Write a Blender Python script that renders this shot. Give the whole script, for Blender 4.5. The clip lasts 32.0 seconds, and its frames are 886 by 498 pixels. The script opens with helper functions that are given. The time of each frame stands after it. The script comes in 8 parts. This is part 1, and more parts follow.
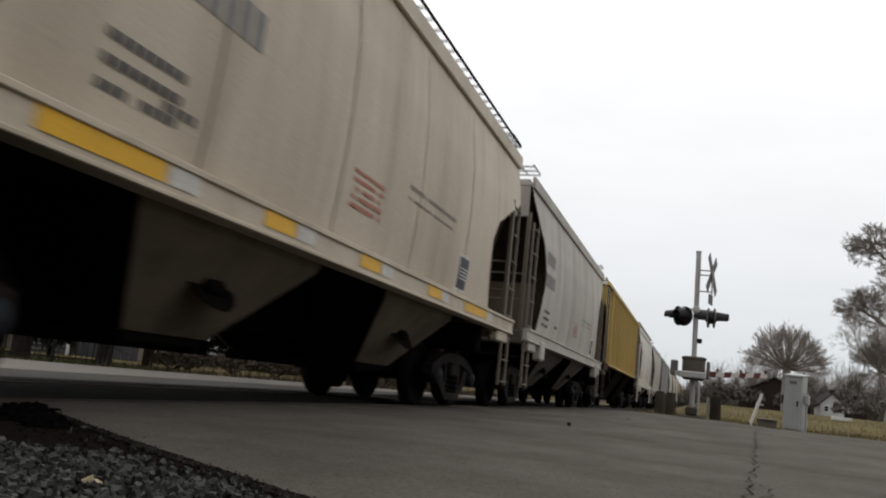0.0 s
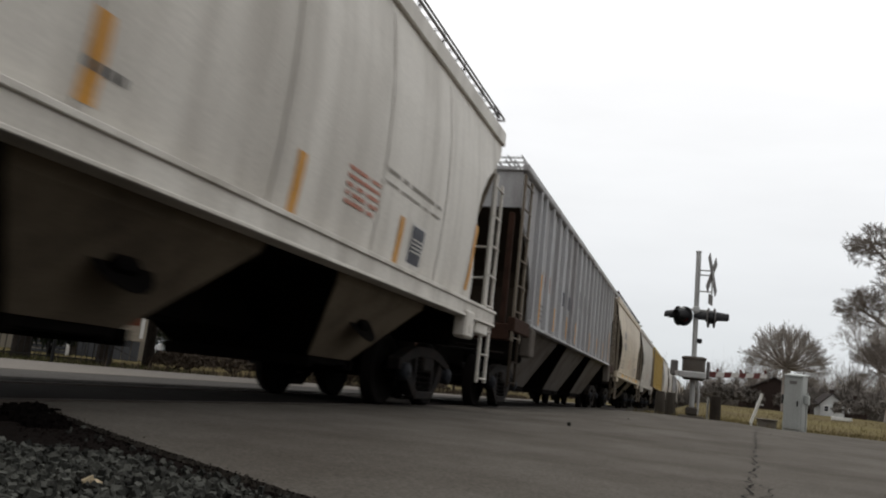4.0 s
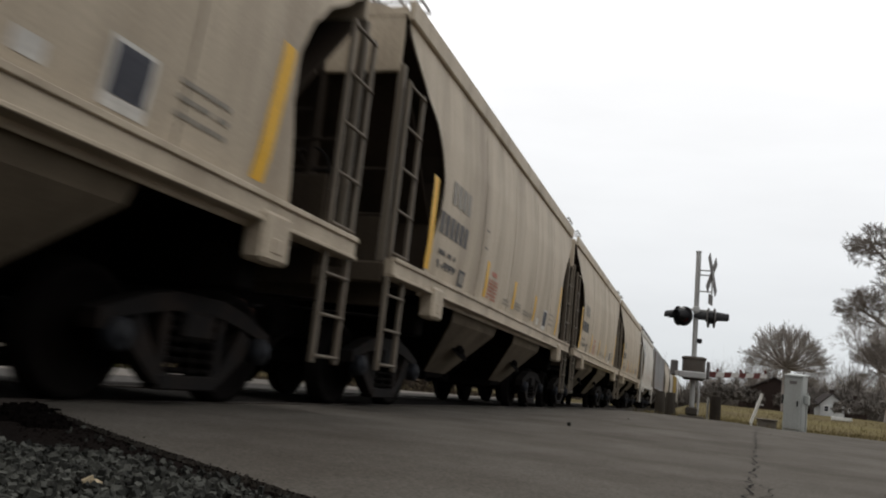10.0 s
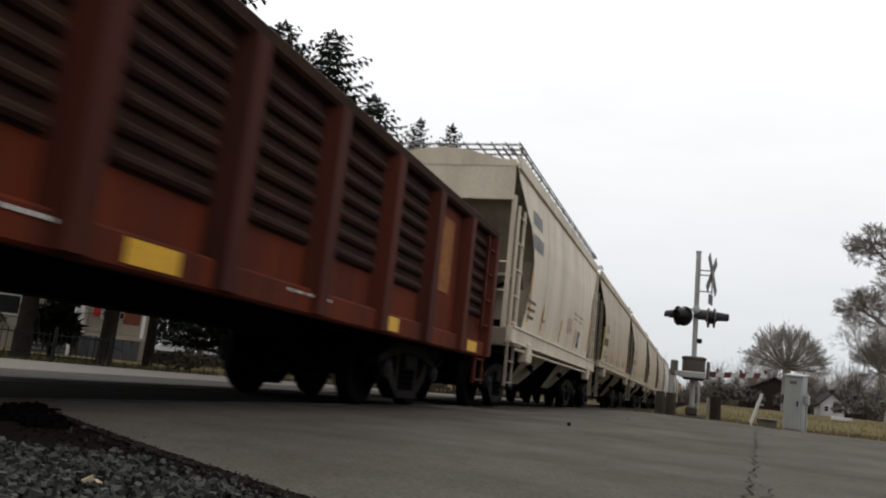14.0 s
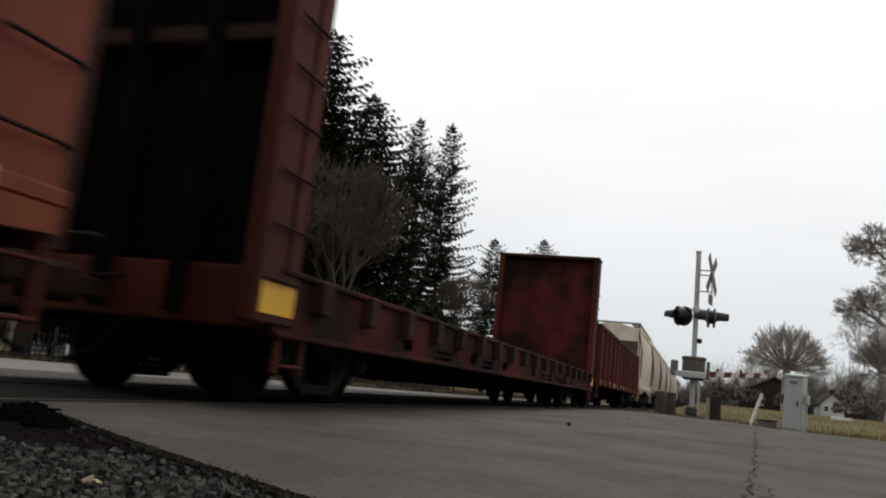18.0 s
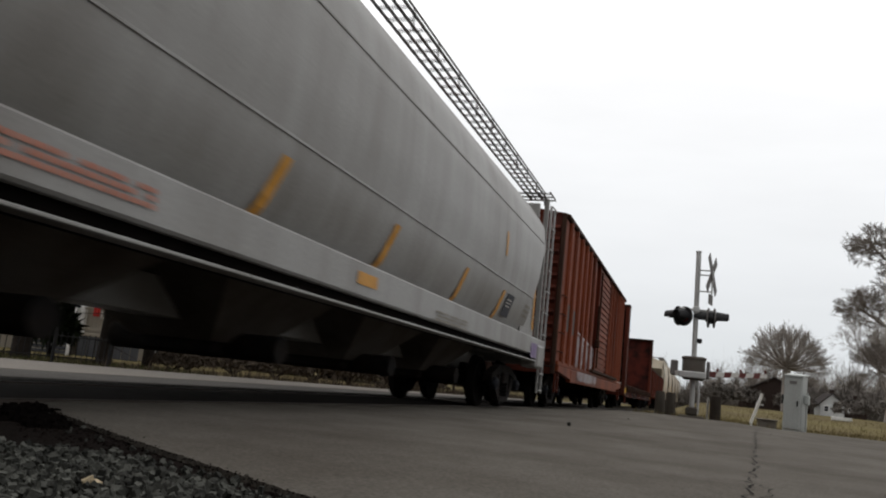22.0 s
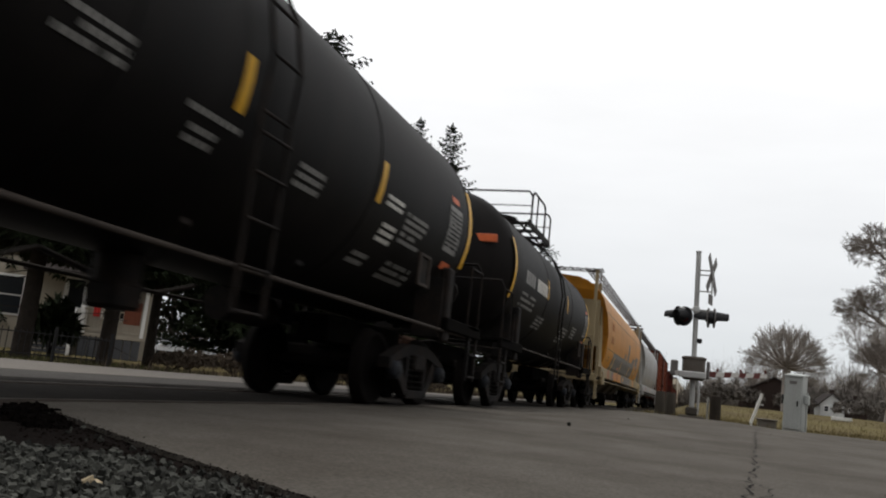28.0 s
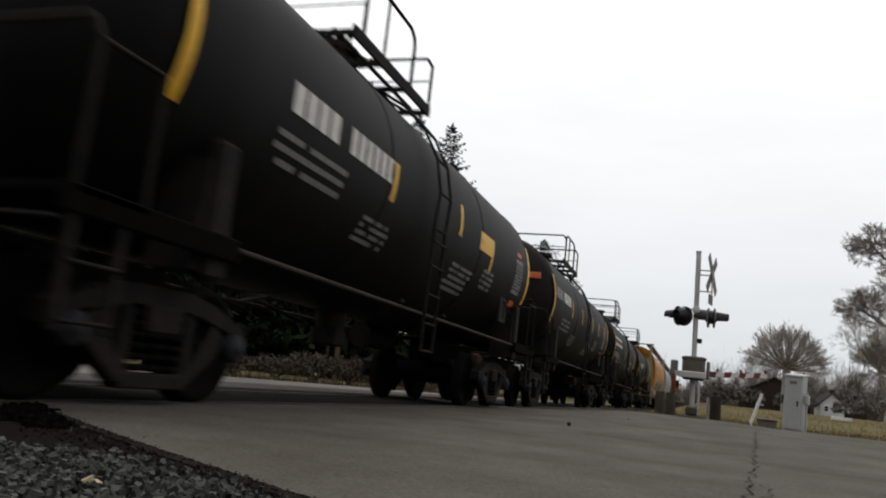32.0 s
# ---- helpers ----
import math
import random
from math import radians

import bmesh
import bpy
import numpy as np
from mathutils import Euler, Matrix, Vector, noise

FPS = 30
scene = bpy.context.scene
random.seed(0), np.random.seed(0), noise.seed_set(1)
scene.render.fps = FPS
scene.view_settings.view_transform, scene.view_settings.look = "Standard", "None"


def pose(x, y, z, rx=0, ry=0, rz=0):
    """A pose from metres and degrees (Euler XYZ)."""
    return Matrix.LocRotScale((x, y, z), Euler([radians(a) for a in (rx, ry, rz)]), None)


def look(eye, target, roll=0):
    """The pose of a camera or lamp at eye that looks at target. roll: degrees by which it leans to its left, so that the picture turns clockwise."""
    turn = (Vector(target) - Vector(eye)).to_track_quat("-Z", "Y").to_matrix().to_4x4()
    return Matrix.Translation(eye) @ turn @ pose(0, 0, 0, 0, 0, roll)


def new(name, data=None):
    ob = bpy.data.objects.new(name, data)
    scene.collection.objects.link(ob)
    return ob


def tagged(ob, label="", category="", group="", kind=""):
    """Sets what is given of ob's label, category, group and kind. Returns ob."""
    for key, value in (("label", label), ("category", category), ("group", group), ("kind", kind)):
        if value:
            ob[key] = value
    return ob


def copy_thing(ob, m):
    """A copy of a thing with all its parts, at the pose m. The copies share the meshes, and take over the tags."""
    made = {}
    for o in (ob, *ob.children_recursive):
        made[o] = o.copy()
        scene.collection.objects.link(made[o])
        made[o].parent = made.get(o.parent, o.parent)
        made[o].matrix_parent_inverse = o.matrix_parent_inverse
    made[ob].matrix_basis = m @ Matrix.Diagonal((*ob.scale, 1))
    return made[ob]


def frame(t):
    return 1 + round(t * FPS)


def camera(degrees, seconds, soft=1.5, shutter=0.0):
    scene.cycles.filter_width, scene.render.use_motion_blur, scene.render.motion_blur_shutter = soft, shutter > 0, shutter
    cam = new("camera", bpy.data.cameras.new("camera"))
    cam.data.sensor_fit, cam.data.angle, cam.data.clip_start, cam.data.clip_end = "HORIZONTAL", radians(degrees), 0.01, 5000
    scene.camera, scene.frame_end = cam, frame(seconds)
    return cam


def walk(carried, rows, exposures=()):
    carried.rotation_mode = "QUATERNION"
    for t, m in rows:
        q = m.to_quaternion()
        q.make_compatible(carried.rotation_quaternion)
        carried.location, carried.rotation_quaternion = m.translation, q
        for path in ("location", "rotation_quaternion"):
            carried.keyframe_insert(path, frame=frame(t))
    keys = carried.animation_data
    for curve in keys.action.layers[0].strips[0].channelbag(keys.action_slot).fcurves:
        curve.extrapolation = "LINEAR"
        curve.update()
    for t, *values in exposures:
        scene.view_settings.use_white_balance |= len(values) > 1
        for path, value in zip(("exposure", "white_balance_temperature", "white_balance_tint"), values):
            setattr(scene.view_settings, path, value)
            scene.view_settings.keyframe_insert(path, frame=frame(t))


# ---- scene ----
# ---------------------------------------------------------------- camera
cam = camera(58.26, 32.0, soft=2.0, shutter=0.45)
VIEW = pose(0.0, 0.0, 0.379) @ pose(0, 0, 0, 0, 0, 18.578) @ pose(0, 0, 0, 99.411, 0, 0) @ pose(0, 0, 0, 0, 0, 6.221)
walk(cam, [(0.0, VIEW), (32.0, VIEW)], exposures=[(0.0, 0.0), (32.0, 0.0)])

# ---------------------------------------------------------------- sky and sun
world = bpy.data.worlds.new("overcast_sky")
scene.world = world
world.use_nodes = True
wt = world.node_tree
back = wt.nodes["Background"]
sky = wt.nodes.new("ShaderNodeTexSky")
sky.sky_type, sky.sun_disc = "NISHITA", False
sky.sun_elevation, sky.sun_rotation = radians(73), radians(297)
sky.air_density, sky.dust_density, sky.ozone_density = 1.0, 4.0, 1.0
pale = wt.nodes.new("ShaderNodeHueSaturation")
pale.inputs["Saturation"].default_value = 0.10
pale.inputs["Value"].default_value = 0.11
wt.links.new(sky.outputs[0], pale.inputs["Color"])
place = wt.nodes.new("ShaderNodeTexCoord")
parts_of = wt.nodes.new("ShaderNodeSeparateXYZ")
wt.links.new(place.outputs["Generated"], parts_of.inputs[0])
veil = wt.nodes.new("ShaderNodeValToRGB")
veil.color_ramp.elements[0].position, veil.color_ramp.elements[0].color = 0.0, (0.78, 0.825, 0.85, 1)
veil.color_ramp.elements[1].position, veil.color_ramp.elements[1].color = 0.42, (1.17, 1.17, 1.18, 1)
mid = veil.color_ramp.elements.new(0.14)
mid.color = (0.86, 0.885, 0.91, 1)
wt.links.new(parts_of.outputs[2], veil.inputs[0])
cloud = wt.nodes.new("ShaderNodeTexNoise")
cloud.inputs["Scale"].default_value, cloud.inputs["Detail"].default_value = 2.2, 5.0
squash = wt.nodes.new("ShaderNodeMapping")
squash.inputs["Scale"].default_value = (1, 1, 4.5)
wt.links.new(place.outputs["Generated"], squash.inputs[0])
wt.links.new(squash.outputs[0], cloud.inputs["Vector"])
tone = wt.nodes.new("ShaderNodeMapRange")
tone.inputs[1].default_value, tone.inputs[2].default_value = 0.3, 0.7
tone.inputs[3].default_value, tone.inputs[4].default_value = 0.95, 1.07
wt.links.new(cloud.outputs[0], tone.inputs[0])
clouded = wt.nodes.new("ShaderNodeVectorMath")
clouded.operation = "SCALE"
wt.links.new(veil.outputs[0], clouded.inputs[0])
wt.links.new(tone.outputs[0], clouded.inputs["Scale"])
both = wt.nodes.new("ShaderNodeMix")
both.data_type = "RGBA"
both.inputs[0].default_value = 0.85
wt.links.new(pale.outputs[0], both.inputs[6])
wt.links.new(clouded.outputs[0], both.inputs[7])
wt.links.new(both.outputs[2], back.inputs[0])
back.inputs[1].default_value = 1.0
sun_data = bpy.data.lights.new("sun", "SUN")
sun_data.energy, sun_data.angle, sun_data.color = 0.95, radians(30), (1.0, 0.97, 0.92)
sun = new("sun", sun_data)
sun.matrix_world = look((-12.5, 4.6, 34), (0, 0, 0))

# ---------------------------------------------------------------- materials
def surface(name, colour, rough=0.6, dirt=None, amount=0.4, scale=1.2, streak=False, metal=0.0, bump=0.15, grain=40.0, vary=0.0, sharp=(0.42, 0.72), spec=0.2, grit_by=0.11):
    """Paint, metal, stone or soil: a base colour with stains, grain and fine relief, in metres of the object's own space."""
    m = bpy.data.materials.new(name)
    m.use_nodes = True
    nt = m.node_tree
    n, link = nt.nodes, nt.links.new
    b = n["Principled BSDF"]
    b.inputs["Roughness"].default_value, b.inputs["Metallic"].default_value = rough, metal
    b.inputs["Specular IOR Level"].default_value = spec
    tc, info = n.new("ShaderNodeTexCoord"), n.new("ShaderNodeObjectInfo")
    shift = n.new("ShaderNodeVectorMath")
    shift.operation = "MULTIPLY_ADD"
    link(info.outputs["Random"], shift.inputs[0])
    shift.inputs[1].default_value = (37, 61, 23)
    link(tc.outputs["Object"], shift.inputs[2])
    mp = n.new("ShaderNodeMapping")
    mp.inputs["Scale"].default_value = (1, 1, 0.12) if streak else (1, 1, 1)
    link(shift.outputs[0], mp.inputs[0])
    big = n.new("ShaderNodeTexNoise")
    big.inputs["Scale"].default_value, big.inputs["Detail"].default_value, big.inputs["Roughness"].default_value = scale, 6, 0.62
    link(mp.outputs[0], big.inputs["Vector"])
    fine = n.new("ShaderNodeTexNoise")
    fine.inputs["Scale"].default_value, fine.inputs["Detail"].default_value = grain, 3
    link(shift.outputs[0], fine.inputs["Vector"])
    ramp = n.new("ShaderNodeMapRange")
    ramp.inputs[1].default_value, ramp.inputs[2].default_value = sharp
    ramp.inputs[4].default_value = amount
    link(big.outputs[0], ramp.inputs[0])
    mix = n.new("ShaderNodeMix")
    mix.data_type = "RGBA"
    mix.inputs[6].default_value = (*colour, 1)
    mix.inputs[7].default_value = (*(dirt or tuple(c * 0.55 for c in colour)), 1)
    link(ramp.outputs[0], mix.inputs[0])
    grit = n.new("ShaderNodeMapRange")
    grit.inputs[1].default_value, grit.inputs[2].default_value = 0.3, 0.7
    grit.inputs[3].default_value, grit.inputs[4].default_value = 1 - grit_by, 1 + grit_by
    link(fine.outputs[0], grit.inputs[0])
    out = mix.outputs[2]
    if vary:
        own = n.new("ShaderNodeMapRange")
        own.inputs[3].default_value, own.inputs[4].default_value = 1 - vary, 1 + vary
        isle = n.new("ShaderNodeNewGeometry")
        link(isle.outputs["Random Per Island"], own.inputs[0])
        tint = n.new("ShaderNodeVectorMath")
        tint.operation = "SCALE"
        link(out, tint.inputs[0])
        link(own.outputs[0], tint.inputs["Scale"])
        out = tint.outputs[0]
    last = n.new("ShaderNodeVectorMath")
    last.operation = "SCALE"
    link(out, last.inputs[0])
    link(grit.outputs[0], last.inputs["Scale"])
    link(last.outputs[0], b.inputs["Base Color"])
    if bump:
        bp = n.new("ShaderNodeBump")
        bp.inputs["Strength"].default_value, bp.inputs["Distance"].default_value = bump, 0.01
        link(fine.outputs[0], bp.inputs["Height"])
        link(bp.outputs[0], b.inputs["Normal"])
    return m

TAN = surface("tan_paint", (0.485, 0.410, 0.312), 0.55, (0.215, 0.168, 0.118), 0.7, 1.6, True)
# Tan darkened for bays and ends: dust plus their shade in the colour.
TAN_DULL = surface("tan_paint_dusty_shaded", (0.135, 0.109, 0.078), 0.85, (0.055, 0.043, 0.031), 0.85, 1.3, spec=0.1)
# Darker copy of the grey paint; underside shade is in its colour.
GREY_DULL = surface("grey_paint_dusty_shaded", (0.11, 0.098, 0.086), 0.85, (0.05, 0.036, 0.027), 0.85, 1.3, spec=0.1)
# Open car end: the recess shade is put into this dark brown.
END_SHADE = surface("shaded_car_end", (0.036, 0.027, 0.020), 0.9, (0.018, 0.014, 0.011), 0.85, 1.6, True, spec=0.06)
# Worn post paint, darkened for the shade in the gap between cars.
POST_TAN = surface("worn_shaded_post_paint", (0.155, 0.130, 0.100), 0.6, (0.12, 0.09, 0.065), 0.7, 2.5, True)
# End plates: tan paint taken down to its shaded tone.
END_TAN = surface("shaded_end_plate", (0.066, 0.052, 0.038), 0.9, (0.035, 0.027, 0.020), 0.8, 1.4, True, spec=0.06)
DUSTIRON = surface("dusty_brown_iron", (0.042, 0.034, 0.029), 0.8, (0.022, 0.018, 0.016), 0.8, 3.0, spec=0.1)
CORRUGATED = surface("brown_rusted_corrugation", (0.040, 0.019, 0.013), 0.85, (0.014, 0.009, 0.008), 0.8, 2.2, False, 0.0, 0.3, spec=0.1)
LOWRED = surface("orange_red_sill_paint", (0.125, 0.024, 0.009), 0.75, (0.026, 0.010, 0.007), 0.9, 1.9, True, spec=0.1)
# Slope sheets and inner end parts, with their shade in the colour.
SLOPE = surface("shaded_slope_paint", (0.036, 0.028, 0.021), 0.9, (0.022, 0.017, 0.013), 0.9, 1.1, True, spec=0.06)
FLATRUST = surface("dark_rusted_red", (0.070, 0.0145, 0.0095), 0.85, (0.011, 0.006, 0.005), 0.9, 0.9, False, 0.0, 0.3, sharp=(0.38, 0.56), spec=0.1)
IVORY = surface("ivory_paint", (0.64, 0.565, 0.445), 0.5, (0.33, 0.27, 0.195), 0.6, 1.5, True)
# Ivory darkened for car ends and bays, their shade mixed into the paint.
IVORY_DULL = surface("ivory_paint_dusty_shaded", (0.30, 0.262, 0.205), 0.8, (0.12, 0.098, 0.073), 0.8, 1.4, True, spec=0.1)
CREAM = surface("cream_paint", (0.535, 0.463, 0.362), 0.5, (0.265, 0.213, 0.152), 0.65, 1.5, True)
WHITE = surface("white_paint", (0.64, 0.61, 0.555), 0.5, (0.27, 0.24, 0.20), 0.65, 1.5, True)
PALEGREY = surface("pale_grey_paint", (0.44, 0.412, 0.37), 0.55, (0.20, 0.175, 0.145), 0.6, 1.4, True)
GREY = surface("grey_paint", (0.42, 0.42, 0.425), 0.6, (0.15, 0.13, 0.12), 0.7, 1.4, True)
SILVER = surface("silver_paint", (0.30, 0.295, 0.285), 0.45, (0.15, 0.135, 0.12), 0.7, 1.2, True, spec=0.3)
OCHRE = surface("ochre_paint", (0.46, 0.335, 0.115), 0.55, (0.25, 0.18, 0.08), 0.5, 1.5, True)
ORANGE = surface("orange_paint", (0.44, 0.185, 0.019), 0.5, (0.21, 0.095, 0.022), 0.7, 1.3, True)
BEIGE = surface("beige_paint", (0.245, 0.192, 0.110), 0.6, (0.11, 0.082, 0.052), 0.75, 1.3, True)
SALMON = surface("faded_salmon_paint", (0.30, 0.125, 0.055), 0.6, (0.17, 0.08, 0.045), 0.7, 2.0)
PATCH = surface("grey_patch_paint", (0.135, 0.125, 0.12), 0.6, (0.070, 0.064, 0.06), 0.65, 2.0)
PATCHDARK = surface("dark_patch_paint", (0.075, 0.075, 0.072), 0.65, (0.085, 0.035, 0.02), 0.7, 3.0)
OXIDE = surface("oxide_red_paint", (0.080, 0.0165, 0.0085), 0.7, (0.017, 0.0075, 0.006), 0.95, 1.7, True, spec=0.12)
BRICK = surface("faded_red_paint", (0.190, 0.044, 0.0165), 0.62, (0.050, 0.014, 0.009), 0.85, 1.2, True)
RUST = surface("rust", (0.042, 0.022, 0.015), 0.85, (0.018, 0.011, 0.009), 0.75, 3.0, False, 0.0, 0.4, spec=0.08)
RUSTSPOT = surface("rust_spot", (0.30, 0.12, 0.035), 0.85, (0.12, 0.05, 0.025), 0.8, 5.0)
BLACK = surface("black_tank_paint", (0.0052, 0.0046, 0.0046), 0.55, (0.012, 0.0098, 0.0086), 0.65, 1.3, True, spec=0.07)
IRON = surface("dark_iron", (0.011, 0.010, 0.0098), 0.75, (0.030, 0.021, 0.016), 0.7, 4.0, False, 0.0, 0.3, spec=0.08)
# Undercar grime, made blacker still to carry the shade below the cars.
GRIME_SHADE = surface("undercar_grime_shade", (0.0042, 0.0037, 0.0034), 0.95, (0.0095, 0.0074, 0.006), 0.6, 3.0, spec=0.02)
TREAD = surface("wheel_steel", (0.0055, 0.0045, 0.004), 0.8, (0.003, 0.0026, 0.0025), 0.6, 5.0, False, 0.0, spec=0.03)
BLUECAP = surface("bearing_cap_paint", (0.016, 0.018, 0.023), 0.7, (0.012, 0.011, 0.010), 0.7, 8.0)
GALV = surface("galvanised_steel", (0.40, 0.40, 0.40), 0.45, (0.24, 0.23, 0.22), 0.5, 3.0, False, 0.4)
YELLOW = surface("yellow_reflector", (0.72, 0.40, 0.02), 0.4, (0.5, 0.28, 0.03), 0.4, 4.0)
AMBER = surface("amber_reflector", (0.55, 0.27, 0.05), 0.5, (0.35, 0.17, 0.05), 0.5, 4.0)
INK = surface("dark_lettering", (0.085, 0.08, 0.08), 0.6, (0.16, 0.15, 0.13), 0.5, 8.0)
FAINT = surface("faint_lettering", (0.24, 0.22, 0.19), 0.6, (0.32, 0.29, 0.24), 0.5, 8.0)
BLUEINK = surface("blue_grey_lettering", (0.20, 0.205, 0.23), 0.6, (0.32, 0.31, 0.29), 0.6, 8.0)
REDINK = surface("red_lettering", (0.42, 0.16, 0.11), 0.6, (0.45, 0.27, 0.2), 0.5, 8.0)
WHITEINK = surface("white_lettering", (0.62, 0.60, 0.56), 0.6, (0.35, 0.33, 0.3), 0.5, 8.0)
GREYINK = surface("grey_lettering", (0.22, 0.215, 0.205), 0.6, (0.12, 0.115, 0.11), 0.5, 8.0)
PANELINK = surface("dark_panel", (0.04, 0.042, 0.055), 0.5, (0.08, 0.08, 0.09), 0.5, 9.0)
PLACARD = surface("orange_placard", (0.55, 0.12, 0.04), 0.5, (0.3, 0.08, 0.04), 0.4, 8.0)
GRAFF = surface("white_graffiti", (0.34, 0.305, 0.315), 0.65, (0.17, 0.09, 0.085), 0.85, 3.0, sharp=(0.42, 0.66))
GRAFFLINE = surface("pale_graffiti_line", (0.44, 0.41, 0.41), 0.65, (0.24, 0.17, 0.16), 0.7, 4.0)
PURPLE = surface("purple_graffiti", (0.19, 0.14, 0.26), 0.6, (0.3, 0.27, 0.3), 0.6, 3.5)

# ---------------------------------------------------------------- mesh building
class Shape:
    """Collects simple solids into one mesh."""
    def __init__(self):
        self.v, self.f, self.s = [], [], []

    def add(self, verts, faces, smooth=False):
        k = len(self.v)
        self.v += [tuple(p) for p in verts]
        self.f += [tuple(i + k for i in q) for q in faces]
        self.s += [smooth] * len(faces)
        return self

    def box(self, x0, x1, y0, y1, z0, z1, c=0.012, m=None):
        """A box with chamfered edges."""
        c = min(c, (x1 - x0) * 0.3, (y1 - y0) * 0.3, (z1 - z0) * 0.3)
        lo, hi = (x0, y0, z0), (x1, y1, z1)
        verts, ids = [], {}
        for sx in (0, 1):
            for sy in (0, 1):
                for sz in (0, 1):
                    for ax in range(3):
                        sgn = (sx, sy, sz)
                        p = [(hi[k] if sgn[k] else lo[k]) for k in range(3)]
                        for k in range(3):
                            if k != ax:
                                p[k] += -c if sgn[k] else c
                        ids[(sx, sy, sz, ax)] = len(verts)
                        verts.append(p)
        faces = []
        for ax in range(3):
            o1, o2 = [k for k in range(3) if k != ax]
            for sd in (0, 1):
                q = []
                for a, b in ((0, 0), (1, 0), (1, 1), (0, 1)):
                    s = [0, 0, 0]
                    s[ax], s[o1], s[o2] = sd, a, b
                    q.append(ids[(*s, ax)])
                faces.append(q)
            for a in (0, 1):
                for b in (0, 1):
                    s0, s1 = [0, 0, 0], [0, 0, 0]
                    s0[ax], s1[ax] = 0, 1
                    s0[o1] = s1[o1] = a
                    s0[o2] = s1[o2] = b
                    faces.append([ids[(*s0, o1)], ids[(*s1, o1)], ids[(*s1, o2)], ids[(*s0, o2)]])
        for sx in (0, 1):
            for sy in (0, 1):
                for sz in (0, 1):
                    faces.append([ids[(sx, sy, sz, k)] for k in range(3)])
        if m is not None:
            verts = [m @ Vector(p) for p in verts]
        return self.add(verts, faces)

    def rod(self, a, b, r, n=6, r1=None, caps=True):
        a, b = Vector(a), Vector(b)
        d = (b - a).normalized()
        u = d.orthogonal().normalized()
        w = d.cross(u)
        r1 = r if r1 is None else r1
        verts = []
        for p, rr in ((a, r), (b, r1)):
            for k in range(n):
                t = 2 * math.pi * k / n
                verts.append(p + rr * (math.cos(t) * u + math.sin(t) * w))
        faces = [(k, (k + 1) % n, n + (k + 1) % n, n + k) for k in range(n)]
        self.add(verts, faces, n > 4)
        if caps:
            self.add(verts, [tuple(range(n))[::-1], tuple(range(n, 2 * n))])
        return self

    def pipe(self, pts, r, n=6):
        for a, b in zip(pts, pts[1:]):
            self.rod(a, b, r, n)
        return self

    def loft(self, rings, caps=True, smooth=False, close=True):
        n = len(rings[0])
        verts = [p for ring in rings for p in ring]
        faces = []
        for k in range(len(rings) - 1):
            for j in range(n if close else n - 1):
                faces.append((k * n + j, k * n + (j + 1) % n, (k + 1) * n + (j + 1) % n, (k + 1) * n + j))
        self.add(verts, faces, smooth)
        if caps:
            self.add(verts, [tuple(range(n))[::-1], tuple(range(len(verts) - n, len(verts)))])
        return self

    def prism(self, poly, x0, x1):
        """A polygon in y and z, drawn out along x."""
        return self.loft([[(x0, y, z) for y, z in poly], [(x1, y, z) for y, z in poly]])

    def lathe(self, prof, x_axis=True, n=28, smooth=True):
        """Turns a profile (along x, radius) about the x axis."""
        rings = [[(x, r * math.cos(2 * math.pi * k / n), r * math.sin(2 * math.pi * k / n)) for k in range(n)] for x, r in prof]
        return self.loft(rings, True, smooth)

    def moved(self, m):
        self.v = [tuple(m @ Vector(p)) for p in self.v]
        return self

def mesh_of(name, g, material):
    me = bpy.data.meshes.new(name)
    me.from_pydata(g.v, [], g.f)
    me.polygons.foreach_set("use_smooth", g.s)
    me.materials.append(material)
    me.validate()
    return me

def part(name, g, material, parent=None, label="", at=None):
    ob = new(name, mesh_of(name, g, material))
    ob.parent = parent
    if at is not None:
        ob.matrix_basis = at
    if label:
        ob["label"] = label
    return ob

def thing(name, g, material, label, category, group="", kind="", at=None):
    return tagged(part(name, g, material, None, "", at), label, category, group, kind)

def root(name, label, category, group=""):
    ob = new(name)
    ob.empty_display_size = 0.3
    return tagged(ob, label, category, group)

# ---------------------------------------------------------------- running gear
WHEEL_R = 0.457
WHEEL_BASE = 1.778
MESHES = {}

